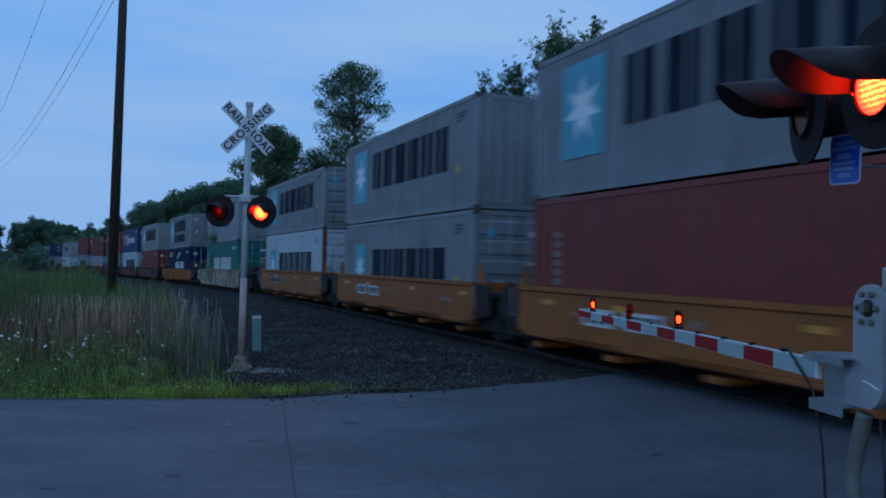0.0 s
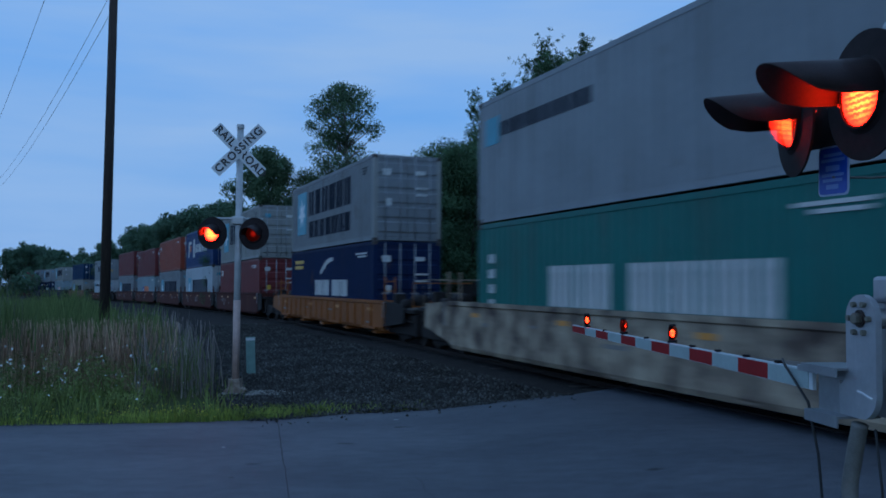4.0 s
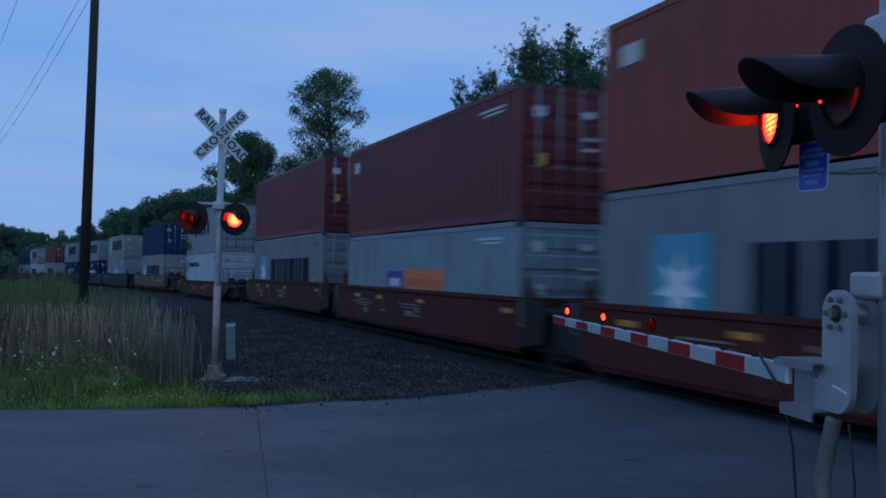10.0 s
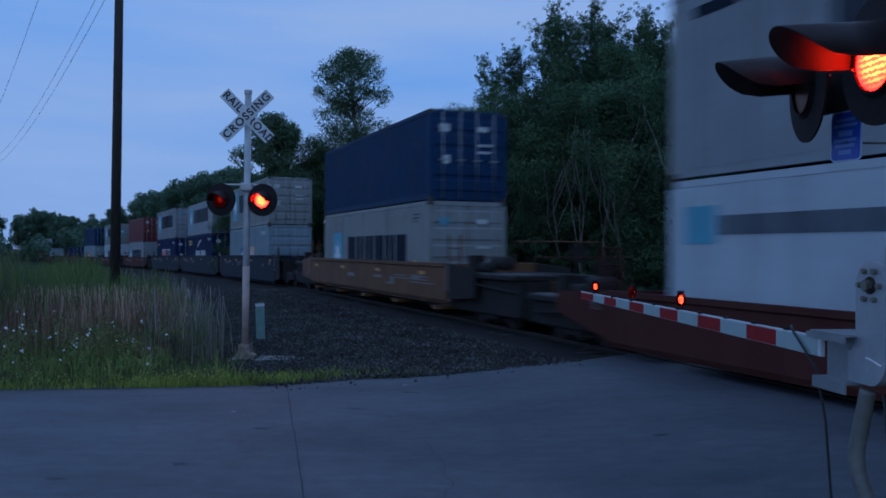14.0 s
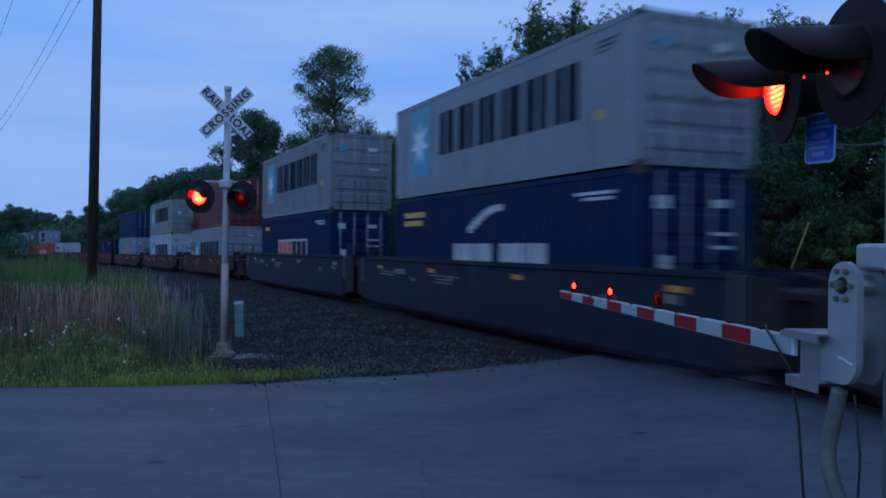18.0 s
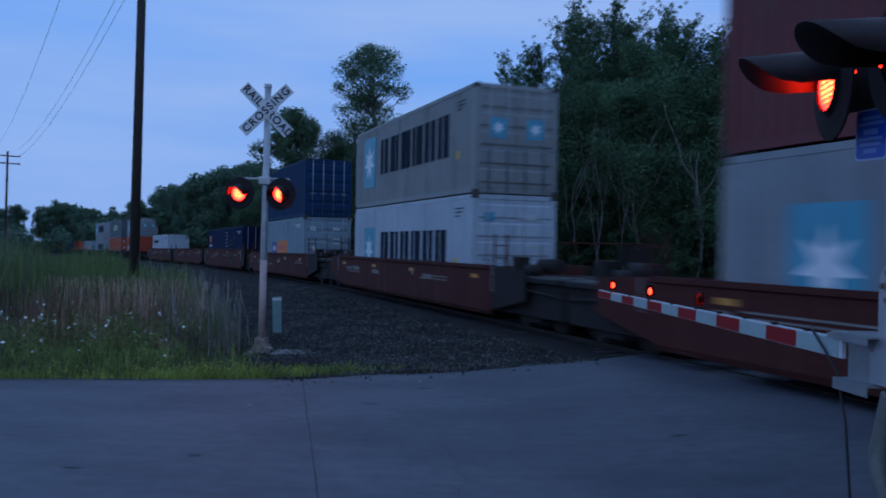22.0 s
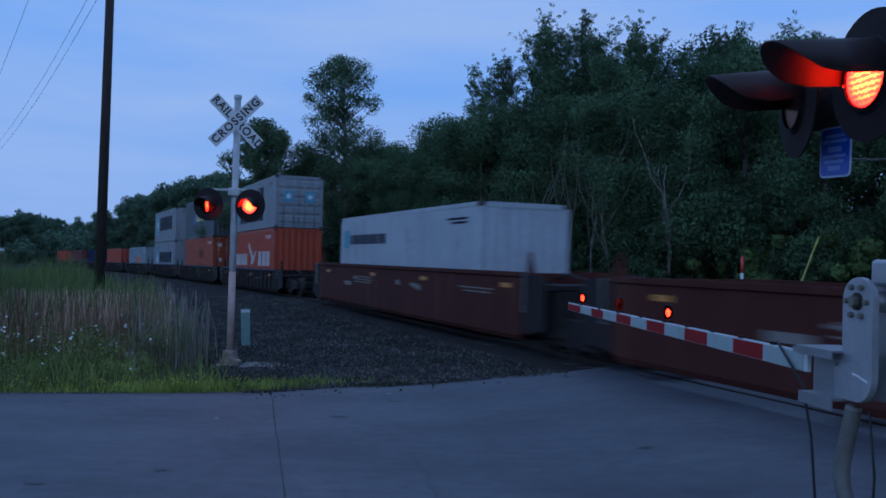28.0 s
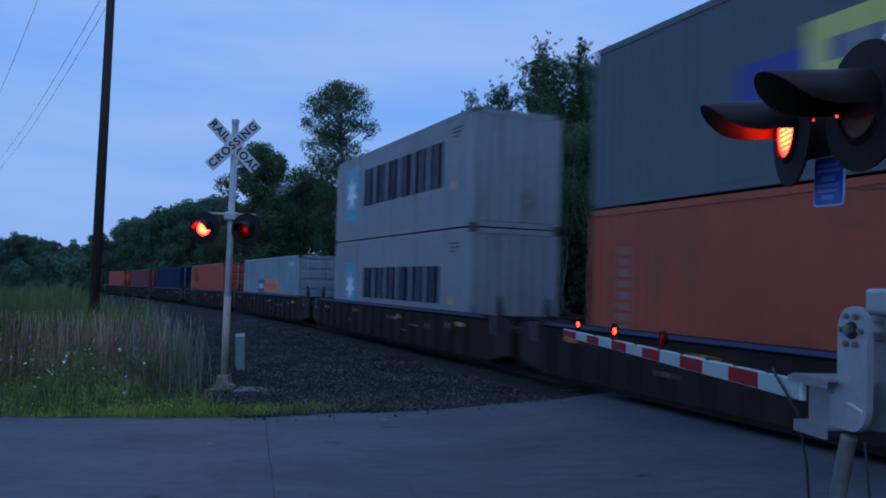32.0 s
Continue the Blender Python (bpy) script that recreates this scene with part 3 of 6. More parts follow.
def build_road():
    verts, faces, m = [], [], 26
    rows = []
    for (f0, f1), (g0, g1) in zip(zip(FAR_EDGE, FAR_EDGE[1:]), zip(NEAR_EDGE, NEAR_EDGE[1:])):
        steps = max(2, int(math.dist(f0, f1) / 0.6)) if abs(f0[0]) < 15 else 6
        for k in range(steps):
            t = k / steps
            rows.append(((f0[0] + (f1[0] - f0[0]) * t, f0[1] + (f1[1] - f0[1]) * t), (g0[0] + (g1[0] - g0[0]) * t, g0[1] + (g1[1] - g0[1]) * t)))
    rows.append((FAR_EDGE[-1], NEAR_EDGE[-1]))
    for i, (a, b) in enumerate(rows):
        jag = 0.07 * noise.noise(Vector((a[0] * 1.7, a[1], 0))) + 0.04 * noise.noise(Vector((a[0] * 6, a[1], 2)))
        for j in range(m + 1):
            t = j / m
            x, y = a[0] + (b[0] - a[0]) * t, a[1] + jag * (1 - t) ** 6 + (b[1] - a[1]) * t
            verts.append((x, y, road_z(x, y) + 0.012 * noise.noise(Vector((x * 0.5, y * 0.5, 1)))))
    base = len(verts)
    for i in range(len(rows)):
        x, y, z = verts[i * (m + 1)]
        verts.append((x, y + 0.03, z - 0.16))
    for i in range(len(rows) - 1):
        faces.append((base + i, base + i + 1, (i + 1) * (m + 1), i * (m + 1)))
        for j in range(m):
            p = i * (m + 1) + j
            faces.append((p, p + m + 1, p + m + 2, p + 1))
    tagged(new("road", sheet("road", verts, faces, M["asphalt"], True)),
           "worn grey asphalt road leading over the crossing", "road", kind="structure")

    # a strip of loose dirt between the asphalt and the grass
    vs, fs = [], []
    for i, (a, _) in enumerate(rows):
        for d, z in ((-0.10, 0.003), (0.12, -0.02), (0.42, -0.05), (0.75, -0.11)):
            y = a[1] + d + 0.06 * noise.noise(Vector((a[0] * 2.3, d * 3, 7))) + 0.04 * noise.noise(Vector((a[0] * 8, d, 3)))
            vs.append((a[0], y, road_z(a[0], a[1]) + z + 0.012 * noise.noise(Vector((a[0] * 0.5, a[1] * 0.5, 1)))))
        if i and a[0] < 2.4:
            fs += [(4 * i - 4 + k, 4 * i + k, 4 * i + k + 1, 4 * i - 3 + k) for k in range(3)]
    tagged(new("road_shoulder", sheet("road_shoulder", vs, fs, M["dirt"], True)), "narrow dark dirt strip beside the asphalt", "road shoulder", kind="structure")

    def ribbon(name, pts, w, mat, label, wob=0.04):
        vs, fs = [], []
        k = 0
        for (x0, y0), (x1, y1) in zip(pts, pts[1:]):
            for i in range(10):
                t = i / 10
                x, y = x0 + (x1 - x0) * t, y0 + (y1 - y0) * t
                d = Vector((y1 - y0, -(x1 - x0))).normalized()
                o = wob * noise.noise(Vector((x * 3, y * 3, 5)))
                ww = w * (0.6 + 0.8 * abs(noise.noise(Vector((x * 2, y * 4, 9)))))
                z = road_z(x, y) + 0.012 * noise.noise(Vector((x * 0.5, y * 0.5, 1))) + 0.004
                vs += [(x + d.x * (o - ww), y + d.y * (o - ww), z), (x + d.x * (o + ww), y + d.y * (o + ww), z)]
                if k:
                    fs.append((2 * k - 2, 2 * k - 1, 2 * k + 1, 2 * k))
                k += 1
        tagged(new(name, sheet(name, vs, fs, mat)), label, "road crack", "cracks in the road", kind="structure")
    ribbon("road_joint", [(-2.40, 12.9), (-1.87, 10.39), (-1.55, 8.9), (-1.21, 7.24), (-0.7, 4.7)], 0.010, M["crack"], "dark sealed joint across the asphalt road", 0.015)
    ribbon("road_crack", [(-0.25, 9.2), (-0.05, 8.4), (0.05, 7.6), (0.0, 6.9)], 0.004, M["crack"], "thin crack in the asphalt road", 0.08)

    def blot(x, y, rx, ry, seed, mat, label):
        vs = [(x, y, road_z(x, y) + 0.006 + 0.012 * noise.noise(Vector((x * 0.5, y * 0.5, 1))))]
        for k in range(40):
            a = 2 * math.pi * k / 40
            r = 0.75 + 0.5 * noise.noise(Vector((math.cos(a) * 1.5, math.sin(a) * 1.5, seed)))
            px, py = x + rx * r * math.cos(a), y + ry * r * math.sin(a)
            vs.append((px, py, road_z(px, py) + 0.005 + 0.012 * noise.noise(Vector((px * 0.5, py * 0.5, 1)))))
        fs = [(0, k + 1, (k + 1) % 40 + 1) for k in range(40)]
        tagged(new("road_patch", sheet("road_patch", vs, fs, mat)), label, "road patch", "patches on the road", kind="structure")
    for x, y, rx, ry, mat, label in BLOTS:
        blot(x, y, rx, ry, x * 7 + y, M[mat], label)


def road_far_y(x):
    for (x0, y0), (x1, y1) in zip(FAR_EDGE, FAR_EDGE[1:]):
        if x0 <= x <= x1:
            return y0 + (y1 - y0) * (x - x0) / (x1 - x0)
    return 99


def build_bed():
    offs = [-6.4, -5.2, -4.2, -3.2, -2.2, -1.2, 0, 1.2, 2.4, 3.4, 4.6, 6.0]
    verts, faces = [], []
    ss = [-60, -30, 0] + [6 + 1.5 * i for i in range(60)] + [100 + 6 * i for i in range(60)]
    for s in ss:
        for o in offs:
            q, _ = on_track(s, o)
            ragged = 0.25 * noise.noise(Vector((s * 0.6, o, 4))) if o < -5 else 0
            q2, _ = on_track(s, o + ragged)
            sunk = 0.2 if -12 < q2.x < 12 and q2.y < road_far_y(q2.x) - 0.1 else 0.0
            verts.append((q2.x, q2.y, bed_z(o) - sunk - 0.02 - fall(q2.x, q2.y) + 0.03 * noise.noise(Vector((q.x * 0.9, q.y * 0.9, 0)))))
    w = len(offs)
    for i in range(len(ss) - 1):
        for j in range(w - 1):
            p = i * w + j
            faces.append((p, p + 1, p + w + 1, p + w))
    tagged(new("track_bed", sheet("track_bed", verts, faces, M["ballast"], True)), "dark grey crushed-stone ballast bed under the tracks", "ballast", kind="structure")


def build_rails():
    for k, off in enumerate((1.22 - 0.75, 1.22 + 0.75)):
        verts, faces = [], []
        prof = [(-0.07, 0.0), (-0.012, 0.03), (-0.035, 0.12), (-0.035, 0.155), (0.035, 0.155), (0.035, 0.12), (0.012, 0.03), (0.07, 0.0)]
        ss = [-60 + 6 * i for i in range(80)]
        for s in ss:
            for a, b in prof:
                q, _ = on_track(s, off + a)
                verts.append((q.x, q.y, RAIL_Z - 0.155 + b + 0.005 - fall(q.x, q.y)))
        w = len(prof)
        for i in range(len(ss) - 1):
            for j in range(w):
                p, p2 = i * w + j, i * w + (j + 1) % w
                faces.append((p, p2, p2 + w, p + w))
        tagged(new("rail", sheet("rail", verts, faces, M["rail"])), "worn steel running rail on the ballast", "rail", "rails of the track", kind="structure")
    verts, faces = [], []
    for i in range(330):
        q, th = on_track(-20 + i * 0.52, 1.22)
        c, sn = math.cos(th), math.sin(th)
        b = len(verts)
        for z in (0.0, 0.055):
            for a, e in ((-1.3, -0.11), (1.3, -0.11), (1.3, 0.11), (-1.3, 0.11)):
                verts.append((q.x + a * c - e * sn, q.y + a * sn + e * c, RAIL_Z - 0.15 + z - fall(q.x, q.y)))
        faces += [(b + 4, b + 5, b + 6, b + 7), (b, b + 1, b + 5, b + 4), (b + 1, b + 2, b + 6, b + 5), (b + 2, b + 3, b + 7, b + 6), (b + 3, b, b + 4, b + 7)]
    tagged(new("railway_ties", sheet("railway_ties", verts, faces, M["tie"])), "dark creosoted wooden ties under the rails", "railway ties", kind="stuff")


def build_stones():
    """Loose ballast stones where the bed lies nearest."""
    rs = np.random.RandomState(5)
    verts, faces = [], []
    made = 0
    for _ in range(170000):
        s = 11 + 30 * rs.rand() ** 1.6
        off = -6.3 + 6.6 * rs.rand()
        if off > -0.9 or (off > -2.4 and rs.rand() < 0.55):
            continue
        q, _ = on_track(s, off)
        if q.y < road_far_y(q.x) - 0.12:
            if rs.rand() > 0.015 or q.y < road_far_y(q.x) - 0.7:
                continue
        r = (0.012 + 0.022 * rs.rand() ** 2.0) * (1 + 0.012 * (s - 12))
        z = bed_z(off) + 0.004 - fall(q.x, q.y) if q.y > road_far_y(q.x) - 0.05 else road_z(q.x, q.y) + 0.006
        b = len(verts)
        rot = Euler((rs.rand() * 6, rs.rand() * 6, rs.rand() * 6)).to_matrix()
        for v in ((1, 0, 0), (-1, 0, 0), (0, 1, 0), (0, -1, 0), (0, 0, 0.8), (0, 0, -0.8)):
            d = rot @ (Vector(v) * r * (0.7 + 0.6 * rs.rand()))
            verts.append((q.x + d.x, q.y + d.y, z + d.z + r * 0.25))
        for t in ((0, 2, 4), (2, 1, 4), (1, 3, 4), (3, 0, 4), (2, 0, 5), (1, 2, 5), (3, 1, 5), (0, 3, 5)):
            faces.append(tuple(b + i for i in t))
        made += 1
        if made >= 54000:
            break
    tagged(new("ballast_stones", sheet("ballast_stones", verts, faces, M["stone"])), "loose grey crushed ballast stones beside the track", "ballast stones", kind="stuff")


# ======== signals ========
FLIPS = []


def lamp(parent, x, y, z, face, phase, lens_r=0.15, disc_r=0.30, hood=0.40, droop=0.035):
    """A flashing-light unit at a place in its signal's space, facing 'face' degrees (0: towards local -y)."""
    m = pose(x, y, z, 0, 0, face)
    housing = part("lamp_housing", cyl((0, 0.0, 0), (0, 0.24, 0), lens_r * 1.22, lens_r * 0.9, 28), M["black"], parent, "black signal lamp housing", m, True)
    bm = bmesh.new()
    n = 40
    for r0, r1, ya, yb in ((lens_r * 1.05, disc_r, 0.0, 0.012),):
        ring = []
        for k in range(n):
            a = 2 * math.pi * k / n
            ring.append((bm.verts.new((r0 * math.cos(a), ya, r0 * math.sin(a))), bm.verts.new((r1 * math.cos(a), yb, r1 * math.sin(a))),
                         bm.verts.new((r0 * math.cos(a), ya + 0.012, r0 * math.sin(a))), bm.verts.new((r1 * math.cos(a), yb + 0.012, r1 * math.sin(a)))))
        for k in range(n):
            p, q = ring[k], ring[(k + 1) % n]
            bm.faces.new((p[0], q[0], q[1], p[1]))
            bm.faces.new((p[2], p[3], q[3], q[2]))
            bm.faces.new((p[1], q[1], q[3], p[3]))
            bm.faces.new((p[0], p[2], q[2], q[0]))
    part("background_disc", bm, M["black"], housing, "round black background disc")
    bm = bmesh.new()
    r, rows = lens_r * 1.14, []
    for k in range(25):
        a = math.radians(-6 + 192 * k / 24)
        ln = hood * (0.40 + 0.60 * math.sqrt(max(0.0, math.sin(math.pi * k / 24))))
        drop = droop
        rows.append([bm.verts.new((rr * math.cos(a), yy, rr * math.sin(a) - dz)) for rr, yy, dz in ((r, -0.002, 0), (r * 0.96, -ln, drop * ln / hood), (r * 0.96 - 0.006, -ln, drop * ln / hood), (r - 0.006, -0.002, 0))])
    for p, q in zip(rows, rows[1:]):
        for i in range(4):
            bm.faces.new((p[i], q[i], q[(i + 1) % 4], p[(i + 1) % 4]))
    bmesh.ops.recalc_face_normals(bm, faces=bm.faces)
    part("visor", bm, M["visor"], housing, "long black curved visor", smooth=True)
    bm = bmesh.new()
    n, cap = 28, []
    for j in range(5):
        f = j / 4
        cap.append([bm.verts.new((lens_r * f * math.cos(2 * math.pi * k / n), -0.02 - 0.035 * (1 - f * f), lens_r * f * math.sin(2 * math.pi * k / n))) for k in range(n)] if j else [bm.verts.new((0, -0.055, 0))])
    for k in range(n):
        bm.faces.new((cap[0][0], cap[1][k], cap[1][(k + 1) % n]))
        for j in range(1, 4):
            bm.faces.new((cap[j][k], cap[j + 1][k], cap[j + 1][(k + 1) % n], cap[j][(k + 1) % n]))
    lens = part("lens", bm, M["lens"], housing, "red glass lens", smooth=True)
    # disc added to make the lamp flash; crossbuck lamps glow faintly when off
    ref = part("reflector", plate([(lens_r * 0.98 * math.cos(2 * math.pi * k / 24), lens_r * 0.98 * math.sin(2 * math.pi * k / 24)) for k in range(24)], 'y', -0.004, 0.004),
               M["faint_glow"] if phase.endswith('L') else M["dark_ref"], housing, "turning disc added for the flashing, bright on one side", pose(0, -0.006, 0))
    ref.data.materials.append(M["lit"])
    for p in ref.data.polygons:
        if p.normal.y < -0.9:
            p.material_index = 1
    FLIPS.append((ref, (0, -0.006, 0), phase))
    bm = bmesh.new()
    ring = [[bm.verts.new((rr * math.cos(2 * math.pi * k / 28), yy, rr * math.sin(2 * math.pi * k / 28))) for rr, yy in ((lens_r, -0.022), (lens_r * 1.06, -0.022), (lens_r * 1.06, 0.0), (lens_r, 0.0))] for k in range(28)]
    for p, q in zip(ring, ring[1:] + ring[:1]):
        for i in range(4):
            bm.faces.new((p[i], q[i], q[(i + 1) % 4], p[(i + 1) % 4]))
    part("lens_rim", bm, M["black"], housing)
    return housing


def text_part(words, size, mat, parent, m, space=1.0, name="lettering"):
    cu = bpy.data.curves.new(name, 'FONT')
    cu.body, cu.size, cu.extrude, cu.offset, cu.space_character = words, size, 0.002, 0.006, space
    cu.align_x, cu.align_y = 'CENTER', 'CENTER'
    tmp = bpy.data.objects.new(name, cu)
    scene.collection.objects.link(tmp)
    me = bpy.data.meshes.new_from_object(tmp.evaluated_get(bpy.context.evaluated_depsgraph_get()))
    bpy.data.objects.remove(tmp)
    me.materials.clear()
    me.materials.append(mat)
    return part(name, me, mat, parent, "black painted letters", m)


def build_crossbuck_signal():
    t = thing("crossing_signal", pose(-3.80, 16.15, -0.06, 0, 0.35, 0), "silver crossing signal with white crossbuck and red flashing lamps", "crossing signal")
    part("foundation", box(-0.26, 0.24, -0.26, 0.26, -0.14, 0.05, 0.03), M["footing"], t, "low stained concrete footing")
    part("pad", box(0.26, 1.25, -0.40, 0.30, -0.14, 0.06, 0.02), M["footing"], t, "thin worn concrete pad")
    part("base", plate([(-0.19, 0.05), (0.19, 0.05), (0.19, 0.10), (0.115, 0.14), (0.10, 0.30), (-0.10, 0.30), (-0.115, 0.14), (-0.19, 0.10)], 'y', -0.13, 0.13), M["rusty"], t, "rusty bolted cast base")
    for bx in (-0.1, 0.1):
        for by in (-0.1, 0.1):
            part("anchor_bolt", cyl((bx, by, 0.26), (bx, by, 0.32), 0.014, n=6), M["bolt"], t)
    part("mast", cyl((0, 0, 0.25), (0, 0, 5.06), 0.062, n=20), M["silver"], t, "silver painted steel mast", smooth=True)
    # a slightly wider cylinder gives the mast's lower length a salmon tone
    part("mast_sleeve", cyl((0, 0, 0.26), (0, 0, 1.78), 0.066, n=20), M["faded"], t, "salmon lower length of the mast", smooth=True)
    part("mast_cap", cyl((0, 0, 5.05), (0, 0, 5.12), 0.075, 0.07, 16), M["silver"], t)
    for words, ang, y in (((("RAIL", -0.365), ("ROAD", 0.365)), -45, -0.085), ((("CROSSING", 0.0),), 45, -0.098)):
        b = part("crossbuck_blade", box(-0.61, 0.61, -0.004, 0.004, -0.114, 0.114, 0.003), M["sign_white"], t, "white crossbuck board", pose(0, y, 4.62, 0, -ang, 6))
        for word, x in words:
            text_part(word, 0.205, M["sign_black"], b, pose(x, -0.0065, 0, 90, 0, 0), 1.12 if len(word) == 4 else 1.22)
    part("sign_clamp", box(-0.05, 0.05, -0.09, 0.07, 4.57, 4.67, 0.01), M["galv"], t)
    part("junction_box", box(-0.12, 0.12, -0.11, 0.11, 3.20, 3.36, 0.03), M["silver"], t, "cast crossarm hub")
    part("crossarm", cyl((-0.46, -0.02, 3.32), (0.46, -0.02, 3.32), 0.022), M["silver"], t, smooth=True)
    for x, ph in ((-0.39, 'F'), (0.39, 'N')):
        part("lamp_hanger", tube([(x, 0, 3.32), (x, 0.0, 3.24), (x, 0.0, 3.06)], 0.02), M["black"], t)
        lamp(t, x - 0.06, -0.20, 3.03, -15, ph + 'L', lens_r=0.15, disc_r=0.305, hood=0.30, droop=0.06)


def bend_point(pts, t):
    """A point on the smooth line through pts."""
    v = [Vector(p) for p in pts]
    x = t * (len(v) - 1)
    i = min(int(x), len(v) - 2)
    x -= i
    a, b, c, d = v[max(i - 1, 0)], v[i], v[i + 1], v[min(i + 2, len(v) - 1)]
    return 0.5 * (2 * b + (c - a) * x + (2 * a - 5 * b + 4 * c - d) * x * x + (3 * b - a - 3 * c + d) * x ** 3)


GATE_M = pose(2.41, 4.26, 0, 0, 0, 6.4)


def build_gate():
    g = thing("crossing_gate", GATE_M, "lowered red and white crossing gate with red flashing lamps", "crossing gate")
    part("mast", cyl((0, 0, -0.1), (0, 0, 4.6), 0.068, n=28), M["galv"], g, "galvanised steel mast", smooth=True)
    part("mast_band", cyl((0, 0, 2.60), (0, 0, 2.64), 0.075, n=28), M["galv"], g)
    part("foundation", box(-0.4, 0.4, -0.4, 0.4, -0.2, 0.08, 0.03), M["concrete"], g)
    body = part("mechanism_case", box(-0.07, 0.35, -0.42, -0.075, 1.36, 2.12, 0.03), M["cast"], g, "grey cast mechanism case")
    part("case_lid", box(-0.085, 0.365, -0.435, -0.06, 2.12, 2.155, 0.012), M["cast"], body)
    part("case_door", box(-0.03, 0.31, -0.437, -0.422, 1.42, 2.06, 0.006), M["cast"], body, "recessed case door")
    part("case_side_plate", box(-0.082, -0.072, -0.38, -0.12, 1.45, 2.02, 0.004), M["galv"], body)
    part("shaft_housing", box(-0.10, 0.10, -0.03, 0.22, 1.96, 2.10, 0.02), M["cast"], g, "cast shaft housing")
    part("shaft", cyl((-0.19, 0.17, 1.88), (0.10, 0.17, 1.88), 0.055, n=20), M["galv"], g, smooth=True)
    # the pivot plate: a rounded upright casting, open channel below
    out = []
    for k in range(13):
        a = math.radians(180 * k / 12)
        out.append((0.17 + 0.128 * math.cos(a), 1.88 + 0.125 * math.sin(a)))
    for k in range(9):
        a = math.radians(180 + 90 * k / 8)
        out.append((0.17 + 0.128 * math.cos(a), 1.50 + 0.14 * math.sin(a)))
    out += [(0.36, 1.36), (0.36, 1.54)]
    for k in range(6):
        a = math.radians(-90 - 90 * k / 5)
        out.append((0.368 + 0.07 * math.cos(a), 1.62 + 0.10 * math.sin(a)))
    arm_plate = part("pivot_arm", plate(out, 'x', -0.200, -0.165), M["cast"], g, "thick cast pivot arm")
    part("pivot_arm", plate(out, 'x', -0.050, -0.020), M["cast"], g, "thick cast pivot arm")
    part("pivot_nut", cyl((-0.240, 0.17, 1.88), (-0.195, 0.17, 1.88), 0.030, n=6), M["bolt"], arm_plate)
    for k in range(6):
        a = math.radians(60 * k)
        by, bz = 0.17 + 0.083 * math.cos(a), 1.88 + 0.083 * math.sin(a)
        part("pivot_bolt", cyl((-0.222, by, bz), (-0.195, by, bz), 0.015, n=6), M["bolt"], arm_plate)
    part("shaft_washer", cyl((-0.208, 0.17, 1.88), (-0.199, 0.17, 1.88), 0.046, n=20), M["rail"], arm_plate)
    part("weld_scar", tube([(-0.201, 0.20, 1.50), (-0.203, 0.15, 1.495), (-0.203, 0.10, 1.48), (-0.201, 0.075, 1.475)], 0.006, 6), M["sign_white"], arm_plate, "bright scraped weld line")
    ch = part("arm_bracket", box(-0.275, -0.02, 0.28, 0.62, 1.60, 1.612), M["galv"], g, "galvanised arm bracket")
    part("bracket_web", box(-0.180, -0.170, 0.28, 0.60, 1.357, 1.60), M["galv"], ch)
    part("bracket_flange", box(-0.270, -0.02, 0.28, 0.60, 1.345, 1.357), M["galv"], ch)
    part("bracket_lip", box(-0.270, -0.260, 0.28, 0.60, 1.295, 1.345), M["galv"], ch)
    part("bracket_top_lip", box(-0.275, -0.265, 0.28, 0.66, 1.565, 1.60), M["galv"], ch)
    # the striped arm
    arm = part("gate_arm", plate([(0.62, 1.455), (5.70, 1.497), (5.70, 1.580), (0.62, 1.570)], 'x', -0.205, -0.183), M["arm_white"], g, "tapered white gate arm")
    edges = [0.66] + [1.13 + 0.406 * k for k in range(11)] + [5.702]
    for k in range(12):
        y0, y1 = edges[k], edges[k + 1]
        lo = lambda y: 1.455 + 0.042 * (y - 0.62) / 5.08
        hi = lambda y: 1.570 + 0.010 * (y - 0.62) / 5.08
        part("stripe", plate([(y0, lo(y0) + 0.003), (y1, lo(y1) + 0.003), (y1, hi(y1) - 0.010), (y0, hi(y0) - 0.010)], 'x', -0.2085, -0.2045), M["arm_red"] if k % 2 else M["arm_sheet"], arm, "red reflective stripe" if k % 2 else "white reflective stripe")
    for y in (1.0, 1.42, 1.85, 2.3, 2.75, 3.3, 3.9, 4.5):
        part("cable_clip", box(-0.207, -0.18, y, y + 0.05, 1.570, 1.588), M["black"], arm)
    for y, ph in ((5.20, 'S'), (3.97, 'F'), (2.75, 'N')):
        h = part("arm_lamp", box(-0.21, -0.15, y - 0.03, y + 0.03, 1.575, 1.60, 0.006), M["black"], arm, "small red arm lamp")
        part("lamp_guard", box(-0.200, -0.160, y + 0.030, y + 0.042, 1.60, 1.725, 0.004), M["black"], h)
        part("lamp_cap", cyl((-0.18, y, 1.712), (-0.18, y, 1.728), 0.030, 0.018, 14), M["black"], h)
        bm = bmesh.new()
        bmesh.ops.create_uvsphere(bm, u_segments=16, v_segments=12, radius=1.0, matrix=Matrix.Diagonal((0.040, 0.040, 0.060, 1)))
        part("lens", bm, M["red_lens"], h, "red lens", pose(-0.18, y, 1.658), True)
        # half-glowing insert added, turned about where the arm lamp flashes
        bm = bmesh.new()
        bmesh.ops.create_uvsphere(bm, u_segments=12, v_segments=8, radius=1.0, matrix=Matrix.Diagonal((0.022, 0.022, 0.034, 1)))
        b = part("lamp_insert", bm, M["dark_ref"], h, "added lamp insert, bright on one side", pose(-0.18, y, 1.655), True)
        b.data.materials.append(M["bulb"])
